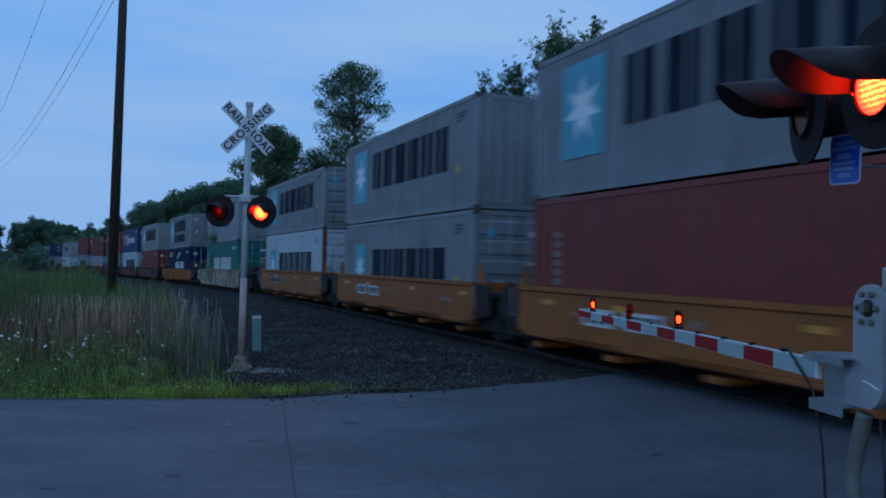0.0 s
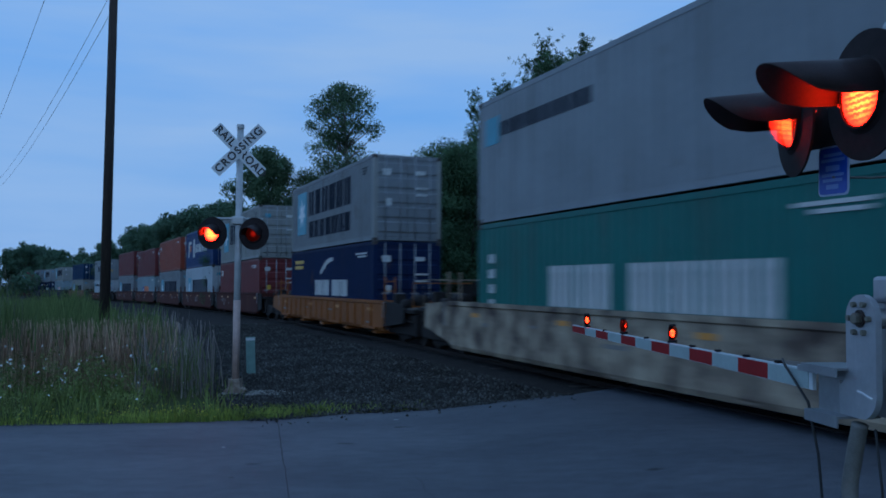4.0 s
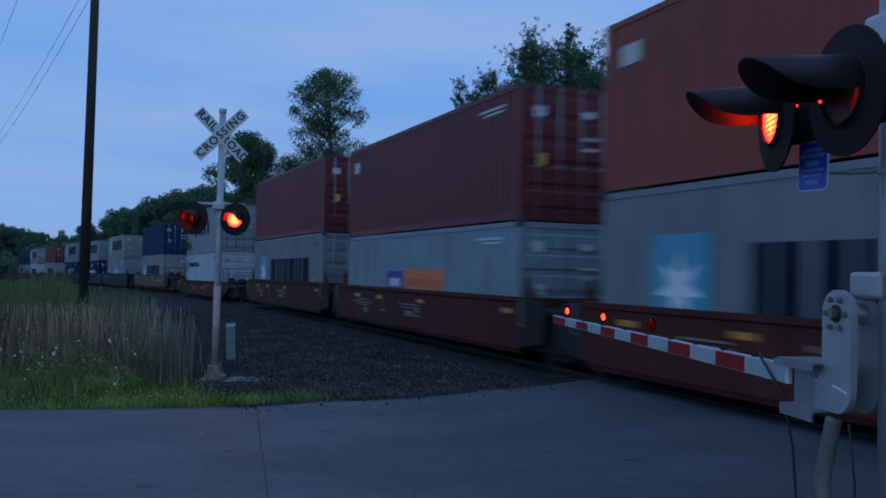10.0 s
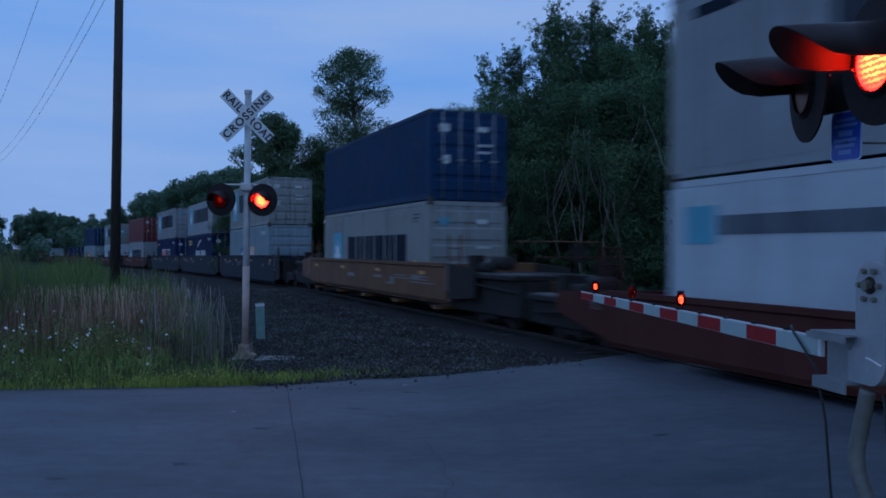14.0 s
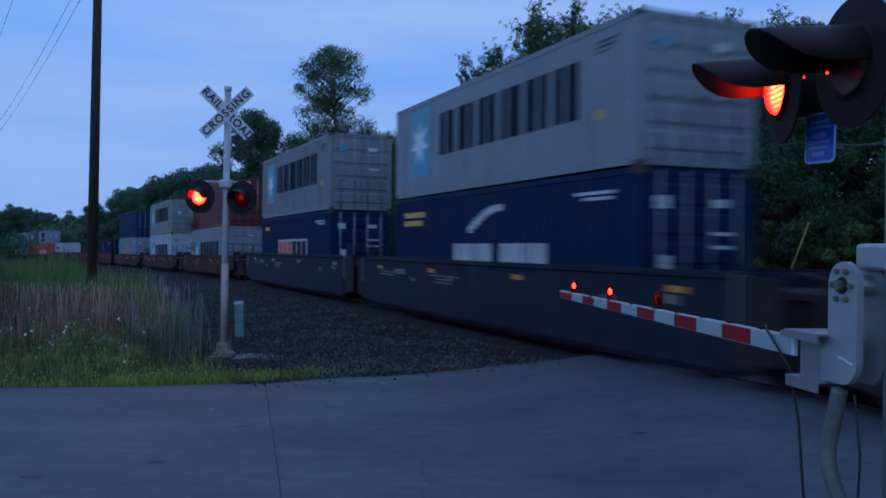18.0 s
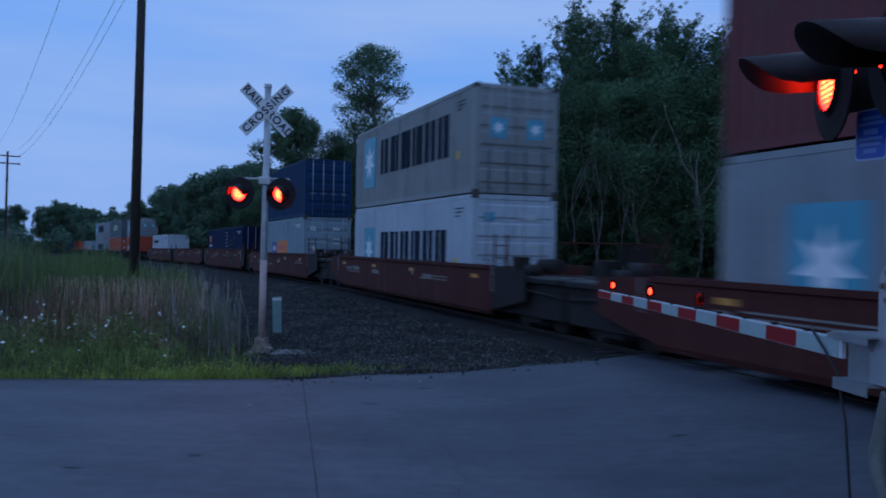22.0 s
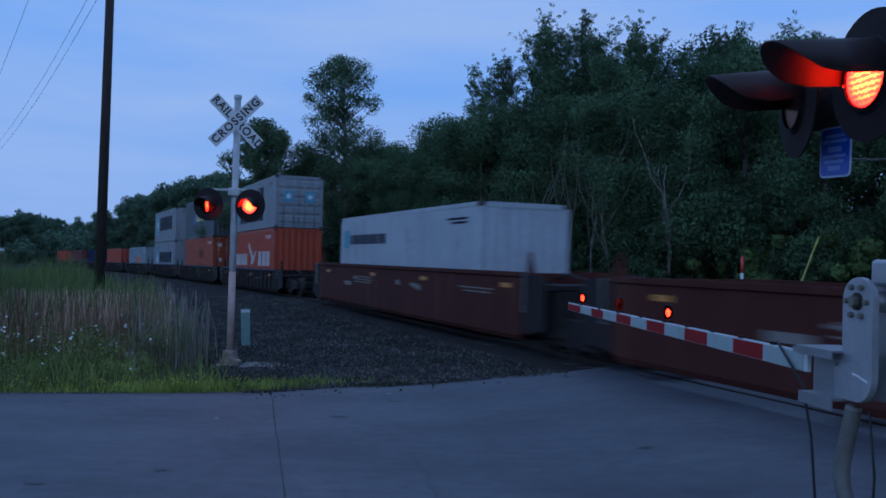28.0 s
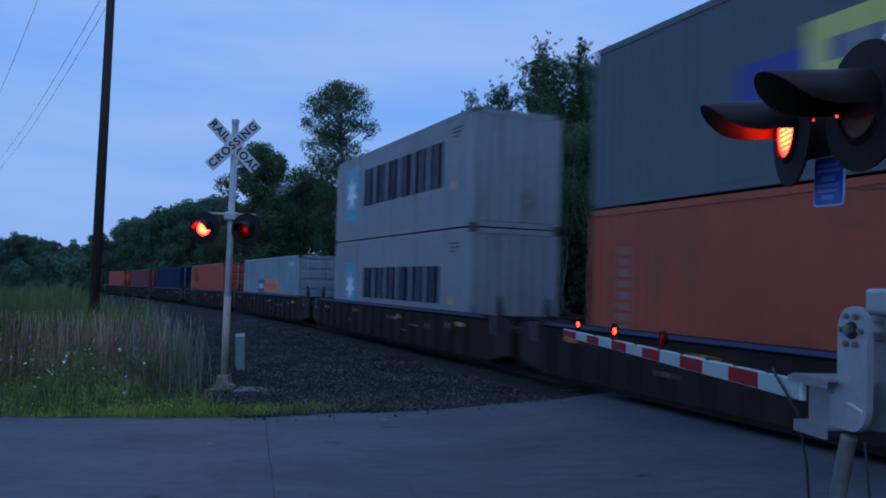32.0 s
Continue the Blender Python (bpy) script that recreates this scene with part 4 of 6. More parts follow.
        for p in b.data.polygons:
            if p.center.x * 0.7 + p.center.y * 0.9 < -0.008:
                p.material_index = 1
        if ph != 'S':
            FLIPS.append((b, (-0.18, y, 1.655), ph))
    # cables and conduit
    part("conduit", tube([tuple(bend_point([(-0.19, 0.20, 1.33), (-0.20, 0.24, 1.15), (-0.22, 0.25, 0.95), (-0.20, 0.17, 0.75), (-0.12, 0.03, 0.5), (-0.05, -0.05, 0.1)], k / 40)) for k in range(41)], 0.042, 12), M["conduit"], g, "ribbed grey flexible conduit", smooth=True)
    part("cable", tube([(-0.19, 0.98, 1.60), (-0.225, 0.90, 1.58), (-0.23, 0.78, 1.50), (-0.21, 0.66, 1.38), (-0.20, 0.58, 1.1), (-0.19, 0.54, 0.7), (-0.18, 0.44, 0.2), (-0.1, 0.2, 0.0)], 0.008, 6), M["rubber"], g, "thin black arm lamp cable", smooth=True)
    part("cable", tube([(-0.17, 0.10, 1.32), (-0.15, 0.08, 1.0), (-0.16, 0.09, 0.6), (-0.12, 0.05, 0.1)], 0.007, 6), M["rubber"], g, "thin black cable", smooth=True)
    # crossarm with lamps facing both ways along the road
    part("crossarm_hub", box(-0.11, 0.11, -0.10, 0.10, 3.20, 3.42, 0.03), M["cast"], g, "cast crossarm hub")
    part("crossarm", cyl((0, -0.42, 3.30), (0, 0.46, 3.30), 0.028), M["galv"], g, smooth=True)
    for x, y, ph, z, face, hood in ((-0.475, -0.30, 'N', 2.94, -90, 0.50), (-0.47, 0.34, 'F', 2.94, -102, 0.46)):
        part("lamp_hanger", tube([(0, y, 3.30), (-0.1, y, 3.29), (-0.24, y, 3.18), (x + 0.2, y, 3.0)], 0.022), M["black"], g)
        lamp(g, x, y, z, face, ph, lens_r=0.15, disc_r=0.305, hood=hood)
        part("lamp_hanger", tube([(0, y, 3.30), (0.1, y, 3.29), (0.24, y, 3.18), (0.30, y, 3.0)], 0.022), M["black"], g)
        lamp(g, 0.50, y, z, 90, ph, lens_r=0.15, disc_r=0.305, hood=0.44)
    # glowing beads added for the points of red light at the lamps
    for at in ((-0.570, -0.268, 2.892), (-0.445, 0.145, 2.958)):
        bm = bmesh.new()
        bmesh.ops.create_uvsphere(bm, u_segments=10, v_segments=8, radius=0.0075)
        b = part("peep_light", bm, M["dark_ref"], g, "small red glowing dot added at the lamp", pose(*at), True)
        b.data.materials.append(M["red_dot"])
        for p in b.data.polygons:
            if p.center.y < 0.002:
                p.material_index = 1
        FLIPS.append((b, at, 'F'))
    # blue notice sign on a rod
    part("sign_rod", tube([(0.0, 0.05, 2.62), (-0.15, 0.12, 2.61), (-0.325, 0.20, 2.62)], 0.006, 6), M["conduit"], g)
    def rounded(w, h, c):
        return [(sx * (w - c) + c * math.cos(math.radians(b + 22.5 * k)), sz * (h - c) + c * math.sin(math.radians(b + 22.5 * k))) for sx, sz, b in ((1, 1, 0), (-1, 1, 90), (-1, -1, 180), (1, -1, 270)) for k in range(5)]
    sg = part("notice_sign", plate(rounded(0.124, 0.132, 0.03), 'y', -0.003, 0.003), M["sign_mark"], g, "small blue emergency notice sign with white rim", pose(-0.310, 0.21, 2.655, 0, 2, -86))
    part("sign_face", plate(rounded(0.114, 0.122, 0.024), 'y', -0.006, -0.0032), M["sign_blue"], sg, "blue sign face")
    for w, z, h in ((0.15, 0.084, 0.008), (0.19, 0.056, 0.008), (0.11, 0.014, 0.014), (0.18, -0.022, 0.008), (0.16, -0.050, 0.008), (0.10, -0.084, 0.012)):
        part("sign_line", box(-w / 2, w / 2, -0.009, -0.006, z - h, z + h), M["sign_line"], sg)


def build_small_posts():
    t = thing("marker_post", pose(-4.22, 19.45, 0, 0, -2, 20), "pale green flat cable marker post in the ballast", "marker post")
    part("post", box(-0.10, 0.10, -0.02, 0.02, -0.1, 0.82, 0.008), M["marker"], t)
    part("post_band", box(-0.102, 0.102, -0.023, -0.018, 0.74, 0.80), M["sign_white"], t)
    q, th = on_track(16.9, 6.4)
    t = thing("pipeline_marker", pose(q.x, q.y, -0.1), "tall white marker post with a red top", "marker post")
    part("post", cyl((0, 0, 0), (0, 0, 2.0), 0.038, n=14), M["sign_white"], t, smooth=True)
    part("sleeve", cyl((0, 0, 1.98), (0, 0, 2.36), 0.042, n=14), M["red_mark"], t, "red upper sleeve", smooth=True)
    part("cap", cyl((0, 0, 2.36), (0, 0, 2.39), 0.042, 0.020, 14), M["red_mark"], t, smooth=True)
    (q, th), (e, _) = on_track(16.35, 6.9), on_track(15.0, 6.9)
    d = e - q
    t = thing("guy_guard", pose(q.x, q.y, -0.1), "leaning pale yellow guy-wire guard at the edge of the wood", "guy guard")
    part("guard", tube([(d.x * 0.45, d.y * 0.45, 1.28), (d.x, d.y, 2.85)], 0.022), M["yellow_mark"], t, "pale yellow plastic sleeve")
    part("guy_wire", tube([(0, 0, 0), (d.x * 0.46, d.y * 0.46, 1.31)], 0.008, 5), M["wire"], t)


POLE_A, POLE_B = Vector((-10.9, 28.0, 0)), Vector((-49.0, 90.0, 0))


def build_poles():
    for p, r, h, lab in ((POLE_A, 0.17, 14.6, "tall dark creosoted wooden utility pole beside the reeds"), (POLE_B, 0.15, 12.0, "distant dark wooden utility pole with two crossarms")):
        t = thing("utility_pole", Matrix.Translation(p) @ pose(0, 0, -0.1 - fall(p.x, p.y), 0, 0.5, 32), lab, "utility pole", "utility poles")
        part("shaft", cyl((0, 0, 0), (0, 0, h), r, r * 0.72, 18), M["pole"], t, smooth=True)
        for z in (h - 0.5, h - 1.3):
            a = part("crossarm", box(-1.25, 1.25, -0.06, 0.06, z - 0.06, z + 0.06, 0.01), M["pole"], t)
            for x in (-1.1, -0.4, 1.1):
                part("insulator", cyl((x, 0, z + 0.05), (x, 0, z + 0.2), 0.045, 0.03, 10), M["galv"], a)
    c, sn = math.cos(radians(32)), math.sin(radians(32))
    for k, (ox, za, zb) in enumerate(((-1.1, 14.2, 11.6), (1.1, 14.2, 11.6), (1.1, 13.4, 10.8))):
        a = POLE_A + Vector((ox * c, ox * sn, za))
        b = POLE_B + Vector((ox * c, ox * sn, zb))
        pts = [a.lerp(b, i / 24) - Vector((0, 0, 1.4 * 4 * (i / 24) * (1 - i / 24))) for i in range(25)]
        tagged(new("overhead_wire", to_mesh("overhead_wire", tube(pts, 0.010, 5), M["wire"])), "thin overhead wire strung between utility poles", "overhead wire", "overhead wires")


# ======== the train ========
HI, STD = 2.896, 2.591
FEET40, FEET53 = 12.19, 16.15
HALF = 1.219
FLOOR_Z = 0.56
MOVERS = []


def side_wall(L, H, deep):
    """A corrugated side wall between the corner posts, facing -x, at x = 0."""
    bm = bmesh.new()
    y0, y1, z0, z1 = -L / 2 + 0.12, L / 2 - 0.12, 0.14, H - 0.10
    n = int((y1 - y0) / 0.278)
    w = (y1 - y0) / n
    ys = []
    for k in range(n):
        b = y0 + k * w
        ys += [(b, 0.0), (b + w * 0.25, 0.0), (b + w * 0.5, deep), (b + w * 0.75, deep)]
    ys.append((y1, 0.0))
    lo = [bm.verts.new((x, y, z0)) for y, x in ys]
    hi = [bm.verts.new((x, y, z1)) for y, x in ys]
    for i in range(len(ys) - 1):
        bm.faces.new((lo[i + 1], lo[i], hi[i], hi[i + 1]))
    return bm


def logo(kind, L, H, parent):
    """Plain marks in the livery's colours on the near side; rear of the box is at +y."""
    x0, x1 = -HALF - 0.003, -HALF + 0.030

    def blk(name, ya, yb, za, zb, mat, label="", step=0):
        """A mark from ya to yb metres behind the rear end, za to zb up."""
        key = (name, round(yb - ya, 3), round(zb - za, 3), mat.name, step)
        me = cached(key, lambda: box(x0 - step * 0.004, x1 - step * 0.004, -(yb - ya) / 2, (yb - ya) / 2, -(zb - za) / 2, (zb - za) / 2), mat, name)
        return part(name, me, mat, parent, label, pose(0, L / 2 - (ya + yb) / 2, (za + zb) / 2))

    def word(ya, yb, za, zb, count, mat, gap=0.22, step=0):
        """A run of plain blocks that stands for a painted word."""
        w = (yb - ya) / count
        h = zb - za
        for i in range(count):
            a, b = ya + (i + gap / 2) * w, ya + (i + 1 - gap / 2) * w
            if h < 0.30 or count > 8:
                blk("lettering_block", a, b, za, zb, mat, "", step)
                continue
            u = b - a
            # two upright bars of changing width
            cut = (-0.06, 0.10, 0.0, -0.14, 0.06)[i % 5]
            bars = ((-0.5, cut - 0.07, -0.5, 0.5), (cut + 0.07, 0.5, -0.5, 0.5))
            for p, q, e, f in bars:
                blk("lettering_bar", (a + b) / 2 + p * u, (a + b) / 2 + q * u, (za + zb) / 2 + e * h, (za + zb) / 2 + f * h, mat, "", step)

    def star(yc, zc, r, pw, ph):
        blk("emblem_panel", yc - pw / 2, yc + pw / 2, zc - ph / 2, zc + ph / 2, M["star_blue"], "light blue emblem panel")
        key = ("star", r)
        def mk():
            pts = []
            for k in range(14):
                a, rr = math.pi / 2 + math.pi * k / 7, r if k % 2 == 0 else r * 0.42
                pts.append((rr * math.cos(a), rr * math.sin(a)))
            return plate(pts, 'x', x0 - 0.004, x0 - 0.001)
        part("emblem_star", cached(key, mk, M["star_white"], "emblem_star"), None, parent, "white seven-pointed star shape", pose(0, L / 2 - yc, zc))

    d, wm = M["dark_mark"], M["white_mark"]
    if kind in ("star", "star2"):
        star(1.95, 0.56 * H, 0.66, 1.55, 1.85)
        if kind == "star":
            word(3.3, 10.4, 0.38 * H, 0.80 * H, 6, d)
        else:
            word(3.1, 9.6, 0.50 * H, 0.85 * H, 6, d)
            word(3.2, 9.5, 0.17 * H, 0.41 * H, 7, d)
    elif kind == "star_low":
        star(2.1, 0.46 * H, 0.56, 1.35, 1.62)
        word(3.5, 10.3, 0.34 * H, 0.68 * H, 6, d)
    elif kind == "spaced":
        word(3.1, 8.8, 0.42 * H, 0.69 * H, 5, d, 0.45)
        blk("code_bar", 0.6, 1.6, 0.84 * H, 0.90 * H, d)
    elif kind == "line":
        blk("emblem_panel", 0.4, 1.1, 0.62 * H, 0.84 * H, M["star_blue"])
        word(1.2, 5.2, 0.67 * H, 0.78 * H, 10, d, 0.3)
    elif kind == "arc":
        word(4.4, 6.6, 0.35 * H, 0.56 * H, 3, wm, 0.12)
        word(7.0, 9.1, 0.35 * H, 0.56 * H, 3, wm, 0.12)
        for k in range(9):
            blk("emblem_arc", 5.3 + 0.20 * k, 5.52 + 0.20 * k, (0.64 + 0.17 * math.sin(math.pi * (k + 0.2) / 16)) * H, (0.69 + 0.17 * math.sin(math.pi * (k + 0.6) / 16)) * H, wm)
        blk("code_bar", 0.8, 2.4, 0.81 * H, 0.86 * H, M["gold_mark"])
        blk("code_bar", 0.8, 2.2, 0.73 * H, 0.78 * H, M["gold_mark"])
    elif kind == "redwhite":
        blk("emblem_panel", 3.7, 8.9, 0.38 * H, 0.64 * H, wm, "white emblem panel")
        for k, mt in enumerate((M["red_mark"],) * 3 + (d,) * 3):
            blk("lettering_block", 3.85 + 0.84 * k, 4.55 + 0.84 * k, 0.41 * H, 0.61 * H, mt, "", 1)
        blk("code_bar", 0.8, 1.8, 0.80 * H, 0.86 * H, M["gold_mark"])
    elif kind in ("panel", "panel_pink"):
        o = M["orange_mark"] if kind == "panel" else M["pink_mark"]
        blk("emblem_panel", 4.0, 5.4, 0.34 * H, 0.58 * H, M["blue_mark"], "blue emblem panel")
        blk("emblem_panel", 5.4, 8.3, 0.34 * H, 0.60 * H, o, "orange emblem panel")
        blk("lettering_block", 4.2, 5.1, 0.41 * H, 0.50 * H, wm, "", 1)
        for k in range(5):
            blk("lettering_block", 5.7 + 0.5 * k, 6.0 + 0.5 * k, 0.42 * H, 0.50 * H, M["red_mark"] if kind == "panel" else wm, "", 1)
    elif kind == "script":
        blk("emblem_panel", 1.3, 2.7, 0.66 * H, 0.74 * H, wm)
        blk("emblem_panel", 1.3, 1.6, 0.30 * H, 0.66 * H, wm)
        blk("emblem_panel", 2.0, 2.5, 0.46 * H, 0.62 * H, M["orange_mark"], "", 1)
        word(3.5, 4.5, 0.28 * H, 0.78 * H, 1, wm)
        word(4.6, 9.9, 0.40 * H, 0.62 * H, 7, wm, 0.3)
    elif kind == "green":
        word(3.5, 5.85, 0.36 * H, 0.64 * H, 5, wm, 0.22)
        word(6.35, 9.95, 0.36 * H, 0.64 * H, 8, wm, 0.22)
        for k in range(4):
            blk("code_bar", 0.6, 0.85, (0.32 + 0.12 * k) * H, (0.39 + 0.12 * k) * H, wm)
    elif kind == "winged":
        word(0.8, 5.6, 0.34 * H, 0.56 * H, 7, wm, 0.34)
        word(8.4, 11.3, 0.34 * H, 0.60 * H, 3, wm, 0.30)
        for k in range(7):
            blk("emblem_arc", 5.8 + 0.17 * k, 6.05 + 0.17 * k, (0.70 - 0.045 * k) * H, (0.76 - 0.035 * k) * H, wm)
            blk("emblem_arc", 6.6 + 0.17 * k, 6.85 + 0.17 * k, (0.36 + 0.012 * k * k * 0.5) * H, (0.46 + 0.012 * k * k * 0.35) * H, wm)
    elif kind == "bluyel":
        blk("emblem_panel", 3.8, 5.1, 0.36 * H, 0.60 * H, M["blue_mark"], "blue emblem panel")
        blk("emblem_panel", 5.1, 8.2, 0.42 * H, 0.70 * H, M["yellow_mark"], "yellow emblem panel")
        word(5.4, 7.9, 0.50 * H, 0.60 * H, 5, M["blue_mark"], 0.3, 1)
    elif kind == "upright":
        for k in range(9):
            blk("code_bar", 0.95, 1.15, (0.20 + 0.065 * k) * H, (0.245 + 0.065 * k) * H, M["stencil"])
    elif kind == "burst":
        for k in range(5):
            blk("emblem_burst", 0.85 + 0.2 * k, 1.05 + 0.2 * k, (0.62 + 0.035 * k) * H, (0.68 + 0.035 * k) * H, M["orange_mark"])
            blk("emblem_burst", 0.85 + 0.2 * k, 1.05 + 0.2 * k, (0.76 - 0.035 * k) * H, (0.82 - 0.035 * k) * H, M["orange_mark"], "", 1)
        word(0.8, 2.3, 0.50 * H, 0.55 * H, 6, wm, 0.1)
        for k in range(6):
            blk("code_bar", 9.2, 10.1, (0.40 + 0.09 * k) * H, (0.43 + 0.09 * k) * H, M["stencil"])
    elif kind == "plainmark":
        blk("code_bar", 0.5, 1.0, 0.72 * H, 0.84 * H, wm)
    if kind and not kind.startswith("star"):
        blk("code_bar", L - 2.0, L - 0.7, 0.86 * H, 0.880 * H, d if kind in ("star", "star2", "star_low", "line", "spaced") else M["white_mark"])
        blk("code_bar", L - 1.7, L - 0.8, 0.825 * H, 0.845 * H, d if kind in ("star", "star2", "star_low", "line", "spaced") else M["white_mark"])
    if kind.startswith("star"):
        for k, w in enumerate((0.62, 0.5, 0.34)):
            blk("code_bar", L - 1.3, L - 1.3 + w, (0.87 - 0.035 * k) * H, (0.884 - 0.035 * k) * H, M["pencil_mark"])
    if kind in ("star", "spaced", "star_low"):
        blk("warning_label", L - 1.3, L - 1.1, 0.34 * H, 0.41 * H, M["gold_mark"])


WORDS = dict(grey="grey", light="light grey", white="white", red="oxide red", brown="maroon", rust="rust red", orange="orange-red", terra="terracotta",
             green="teal green", navy="navy blue", blue="blue", deep="deep blue", slate="slate grey", cream="cream grey", sky="sky blue", pale="pale teal-grey")
SAYS = dict(star=" with blue star panel, dark lettering", star2=" with blue star panel, dark lettering rows", star_low=" with star panel, dark lettering",
            spaced=" with five dark lettering blocks", line=" with a small dark lettering line", arc=" with white lettering blocks and arc", redwhite=" with red and white lettering panel",
            panel=" with blue and orange panel", panel_pink=" with blue and pink panel", script=" with white script marks", green=" with white lettering blocks",
            winged=" with white lettering blocks", bluyel=" with blue and yellow panel", upright=" with upright white marks", burst=" with orange burst mark", plainmark=" with small white mark")


def container(col, H, kind, doors, L=FEET40, posts=None, mark=""):
    """A freight container; origin at the middle of its floor, near side at -x, rear end at +y, front end at -y."""
    mat = BOX[col]
    t = thing("shipping_container", pose(0, 0, 0), "%s%s steel shipping container%s" % ("long " if L > 13 else "", WORDS[col], SAYS.get(kind, "")), "shipping container", "containers on the train")
    deep = 0.012 if col in ("white", "light") else 0.034
    wall = cached(("wall", L, H, deep, col), lambda: side_wall(L, H, deep), mat, "side_wall")
    part("side_wall", wall, mat, t, m=pose(-HALF + 0.004, 0, 0))
    part("side_wall", wall, mat, t, m=pose(HALF - 0.004, 0, 0, 0, 0, 180))
    part("roof", cached(("roof", L, col), lambda: box(-HALF + 0.03, HALF - 0.03, -L / 2 + 0.05, L / 2 - 0.05, -0.03, 0, 0.01), mat, "roof"), mat, t, m=pose(0, 0, H - 0.02))
    part("floor", cached(("floor", L), lambda: box(-HALF + 0.05, HALF - 0.05, -L / 2 + 0.05, L / 2 - 0.05, 0.10, 0.15), M["truck"], "floor"), mat, t)
    pm = BOX[posts] if posts in BOX else (M[posts] if posts else mat)
    post = cached(("post", H, pm.name), lambda: box(-0.08, 0.08, -0.08, 0.08, -0.035, H, 0.008), pm, "corner_post")
    for sx in (-1, 1):
        for sy in (-1, 1):
            part("corner_post", post, pm, t, m=pose(sx * (HALF - 0.08), sy * (L / 2 - 0.08), 0))
        part("top_rail", cached(("trail", L, col), lambda: box(-0.035, 0.035, -L / 2 + 0.16, L / 2 - 0.16, -0.11, 0, 0.006), mat, "top_rail"), mat, t, m=pose(sx * (HALF - 0.036), 0, H))
        part("bottom_rail", cached(("brail", L, col), lambda: box(-0.035, 0.035, -L / 2 + 0.16, L / 2 - 0.16, 0, 0.16, 0.006), mat, "bottom_rail"), mat, t, m=pose(sx * (HALF - 0.050), 0, 0.01))
    cast = cached(("cast",), lambda: box(-0.081, 0.081, -0.089, 0.089, -0.059, 0.059, 0.006), M["casting"], "corner_casting")
    for sx in (-1, 1):
        for sy in (-1, 1):
            for z in (0.030, H - 0.056):
                part("corner_casting", cast, None, t, m=pose(sx * (HALF - 0.0775), sy * (L / 2 - 0.0855), z))
    # ends
    part("end_wall", cached(("end", H, col), lambda: box(-HALF + 0.16, HALF - 0.16, -0.02, 0.02, 0.12, H - 0.06), mat, "end_wall"), mat, t, m=pose(0, L / 2 - 0.06, 0))
    yf = -L / 2 + 0.05
    part("end_sill", cached(("esill", col), lambda: box(-HALF + 0.16, HALF - 0.16, -0.03, 0.04, 0, 0.13, 0.006), mat, "end_sill"), mat, t, m=pose(0, yf, 0))
    part("end_header", cached(("ehead", col), lambda: box(-HALF + 0.16, HALF - 0.16, -0.03, 0.04, -0.13, 0, 0.006), mat, "end_header"), mat, t, m=pose(0, yf, H))
    if doors:
        def leaf():
            bm, zs = bmesh.new(), [(0.14, -0.012)]
            n = 5
            for k in range(n):
                z, d = 0.20 + k * (H - 0.40) / n, (H - 0.40) / n
                zs += [(z + d * 0.12, -0.012), (z + d * 0.22, -0.045), (z + d * 0.80, -0.045), (z + d * 0.90, -0.012)]
            zs.append((H - 0.14, -0.012))
            lo = [bm.verts.new((-0.525, y, z)) for z, y in zs]
            hi = [bm.verts.new((0.525, y, z)) for z, y in zs]
            for i in range(len(zs) - 1):
                bm.faces.new((lo[i], hi[i], hi[i + 1], lo[i + 1]))
            back = [bm.verts.new((x, 0.02, z)) for x, z in ((-0.525, 0.14), (0.525, 0.14), (0.525, H - 0.14), (-0.525, H - 0.14))]
            bm.faces.new(back[::-1])
            bm.faces.new([lo[0], back[0], back[1], hi[0]])
            bm.faces.new([lo[-1], hi[-1], back[2], back[3]])
            bm.faces.new(lo + [back[3], back[0]])
            bm.faces.new(hi[::-1] + [back[1], back[2]])
            bmesh.ops.recalc_face_normals(bm, faces=bm.faces)
            return bm
        lm = cached(("leaf", H, col), leaf, mat, "door")
        rod = cached(("rod", H), lambda: cyl((0, -0.072, 0.05), (0, -0.072, H - 0.05), 0.021, n=8), M["galv"], "lock_rod", True)
        for sx in (-1, 1):
            dr = part("door", lm, mat, t, m=pose(sx * 0.535, yf, 0))
            for rx in (-0.27, 0.27):
                part("lock_rod", rod, M["galv"], dr, m=pose(rx, 0, 0))
                part("rod_handle", cached(("rodh",), lambda: box(-0.14, 0.14, -0.105, -0.088, -0.02, 0.02), M["galv"], "rod_handle"), M["galv"], dr, m=pose(rx, 0, 1.15))
        if mark == "stars":
            for x in (-0.55, 0.55):
                pn = part("door_label", cached(("dls",), lambda: box(-0.25, 0.25, -0.060, -0.046, -0.27, 0.27), M["star_blue"], "door_label"), None, t, "light blue door label", pose(x, yf, 0.60 * H))
                def small_star():
                    pts = [((0.19 if k % 2 == 0 else 0.08) * math.cos(math.pi / 2 + math.pi * k / 7), (0.19 if k % 2 == 0 else 0.08) * math.sin(math.pi / 2 + math.pi * k / 7)) for k in range(14)]
                    return plate(pts, 'y', -0.066, -0.061)
                part("label_star", cached(("dlstar",), small_star, M["star_white"], "label_star"), None, pn)
        elif mark:
            for k, (x, z, w, h, mm) in enumerate(((-0.75, 0.80, 0.30, 0.22, "star_blue" if mark == "star" else "white_mark"), (0.45, 0.80, 0.36, 0.14, "white_mark"), (-0.70, 0.45, 0.24, 0.24, "gold_mark" if mark == "gold" else "white_mark"), (0.5, 0.62, 0.5, 0.06, "white_mark"), (0.5, 0.54, 0.42, 0.06, "white_mark"))):
                if mark == "star" and k in (2, 3):
                    continue
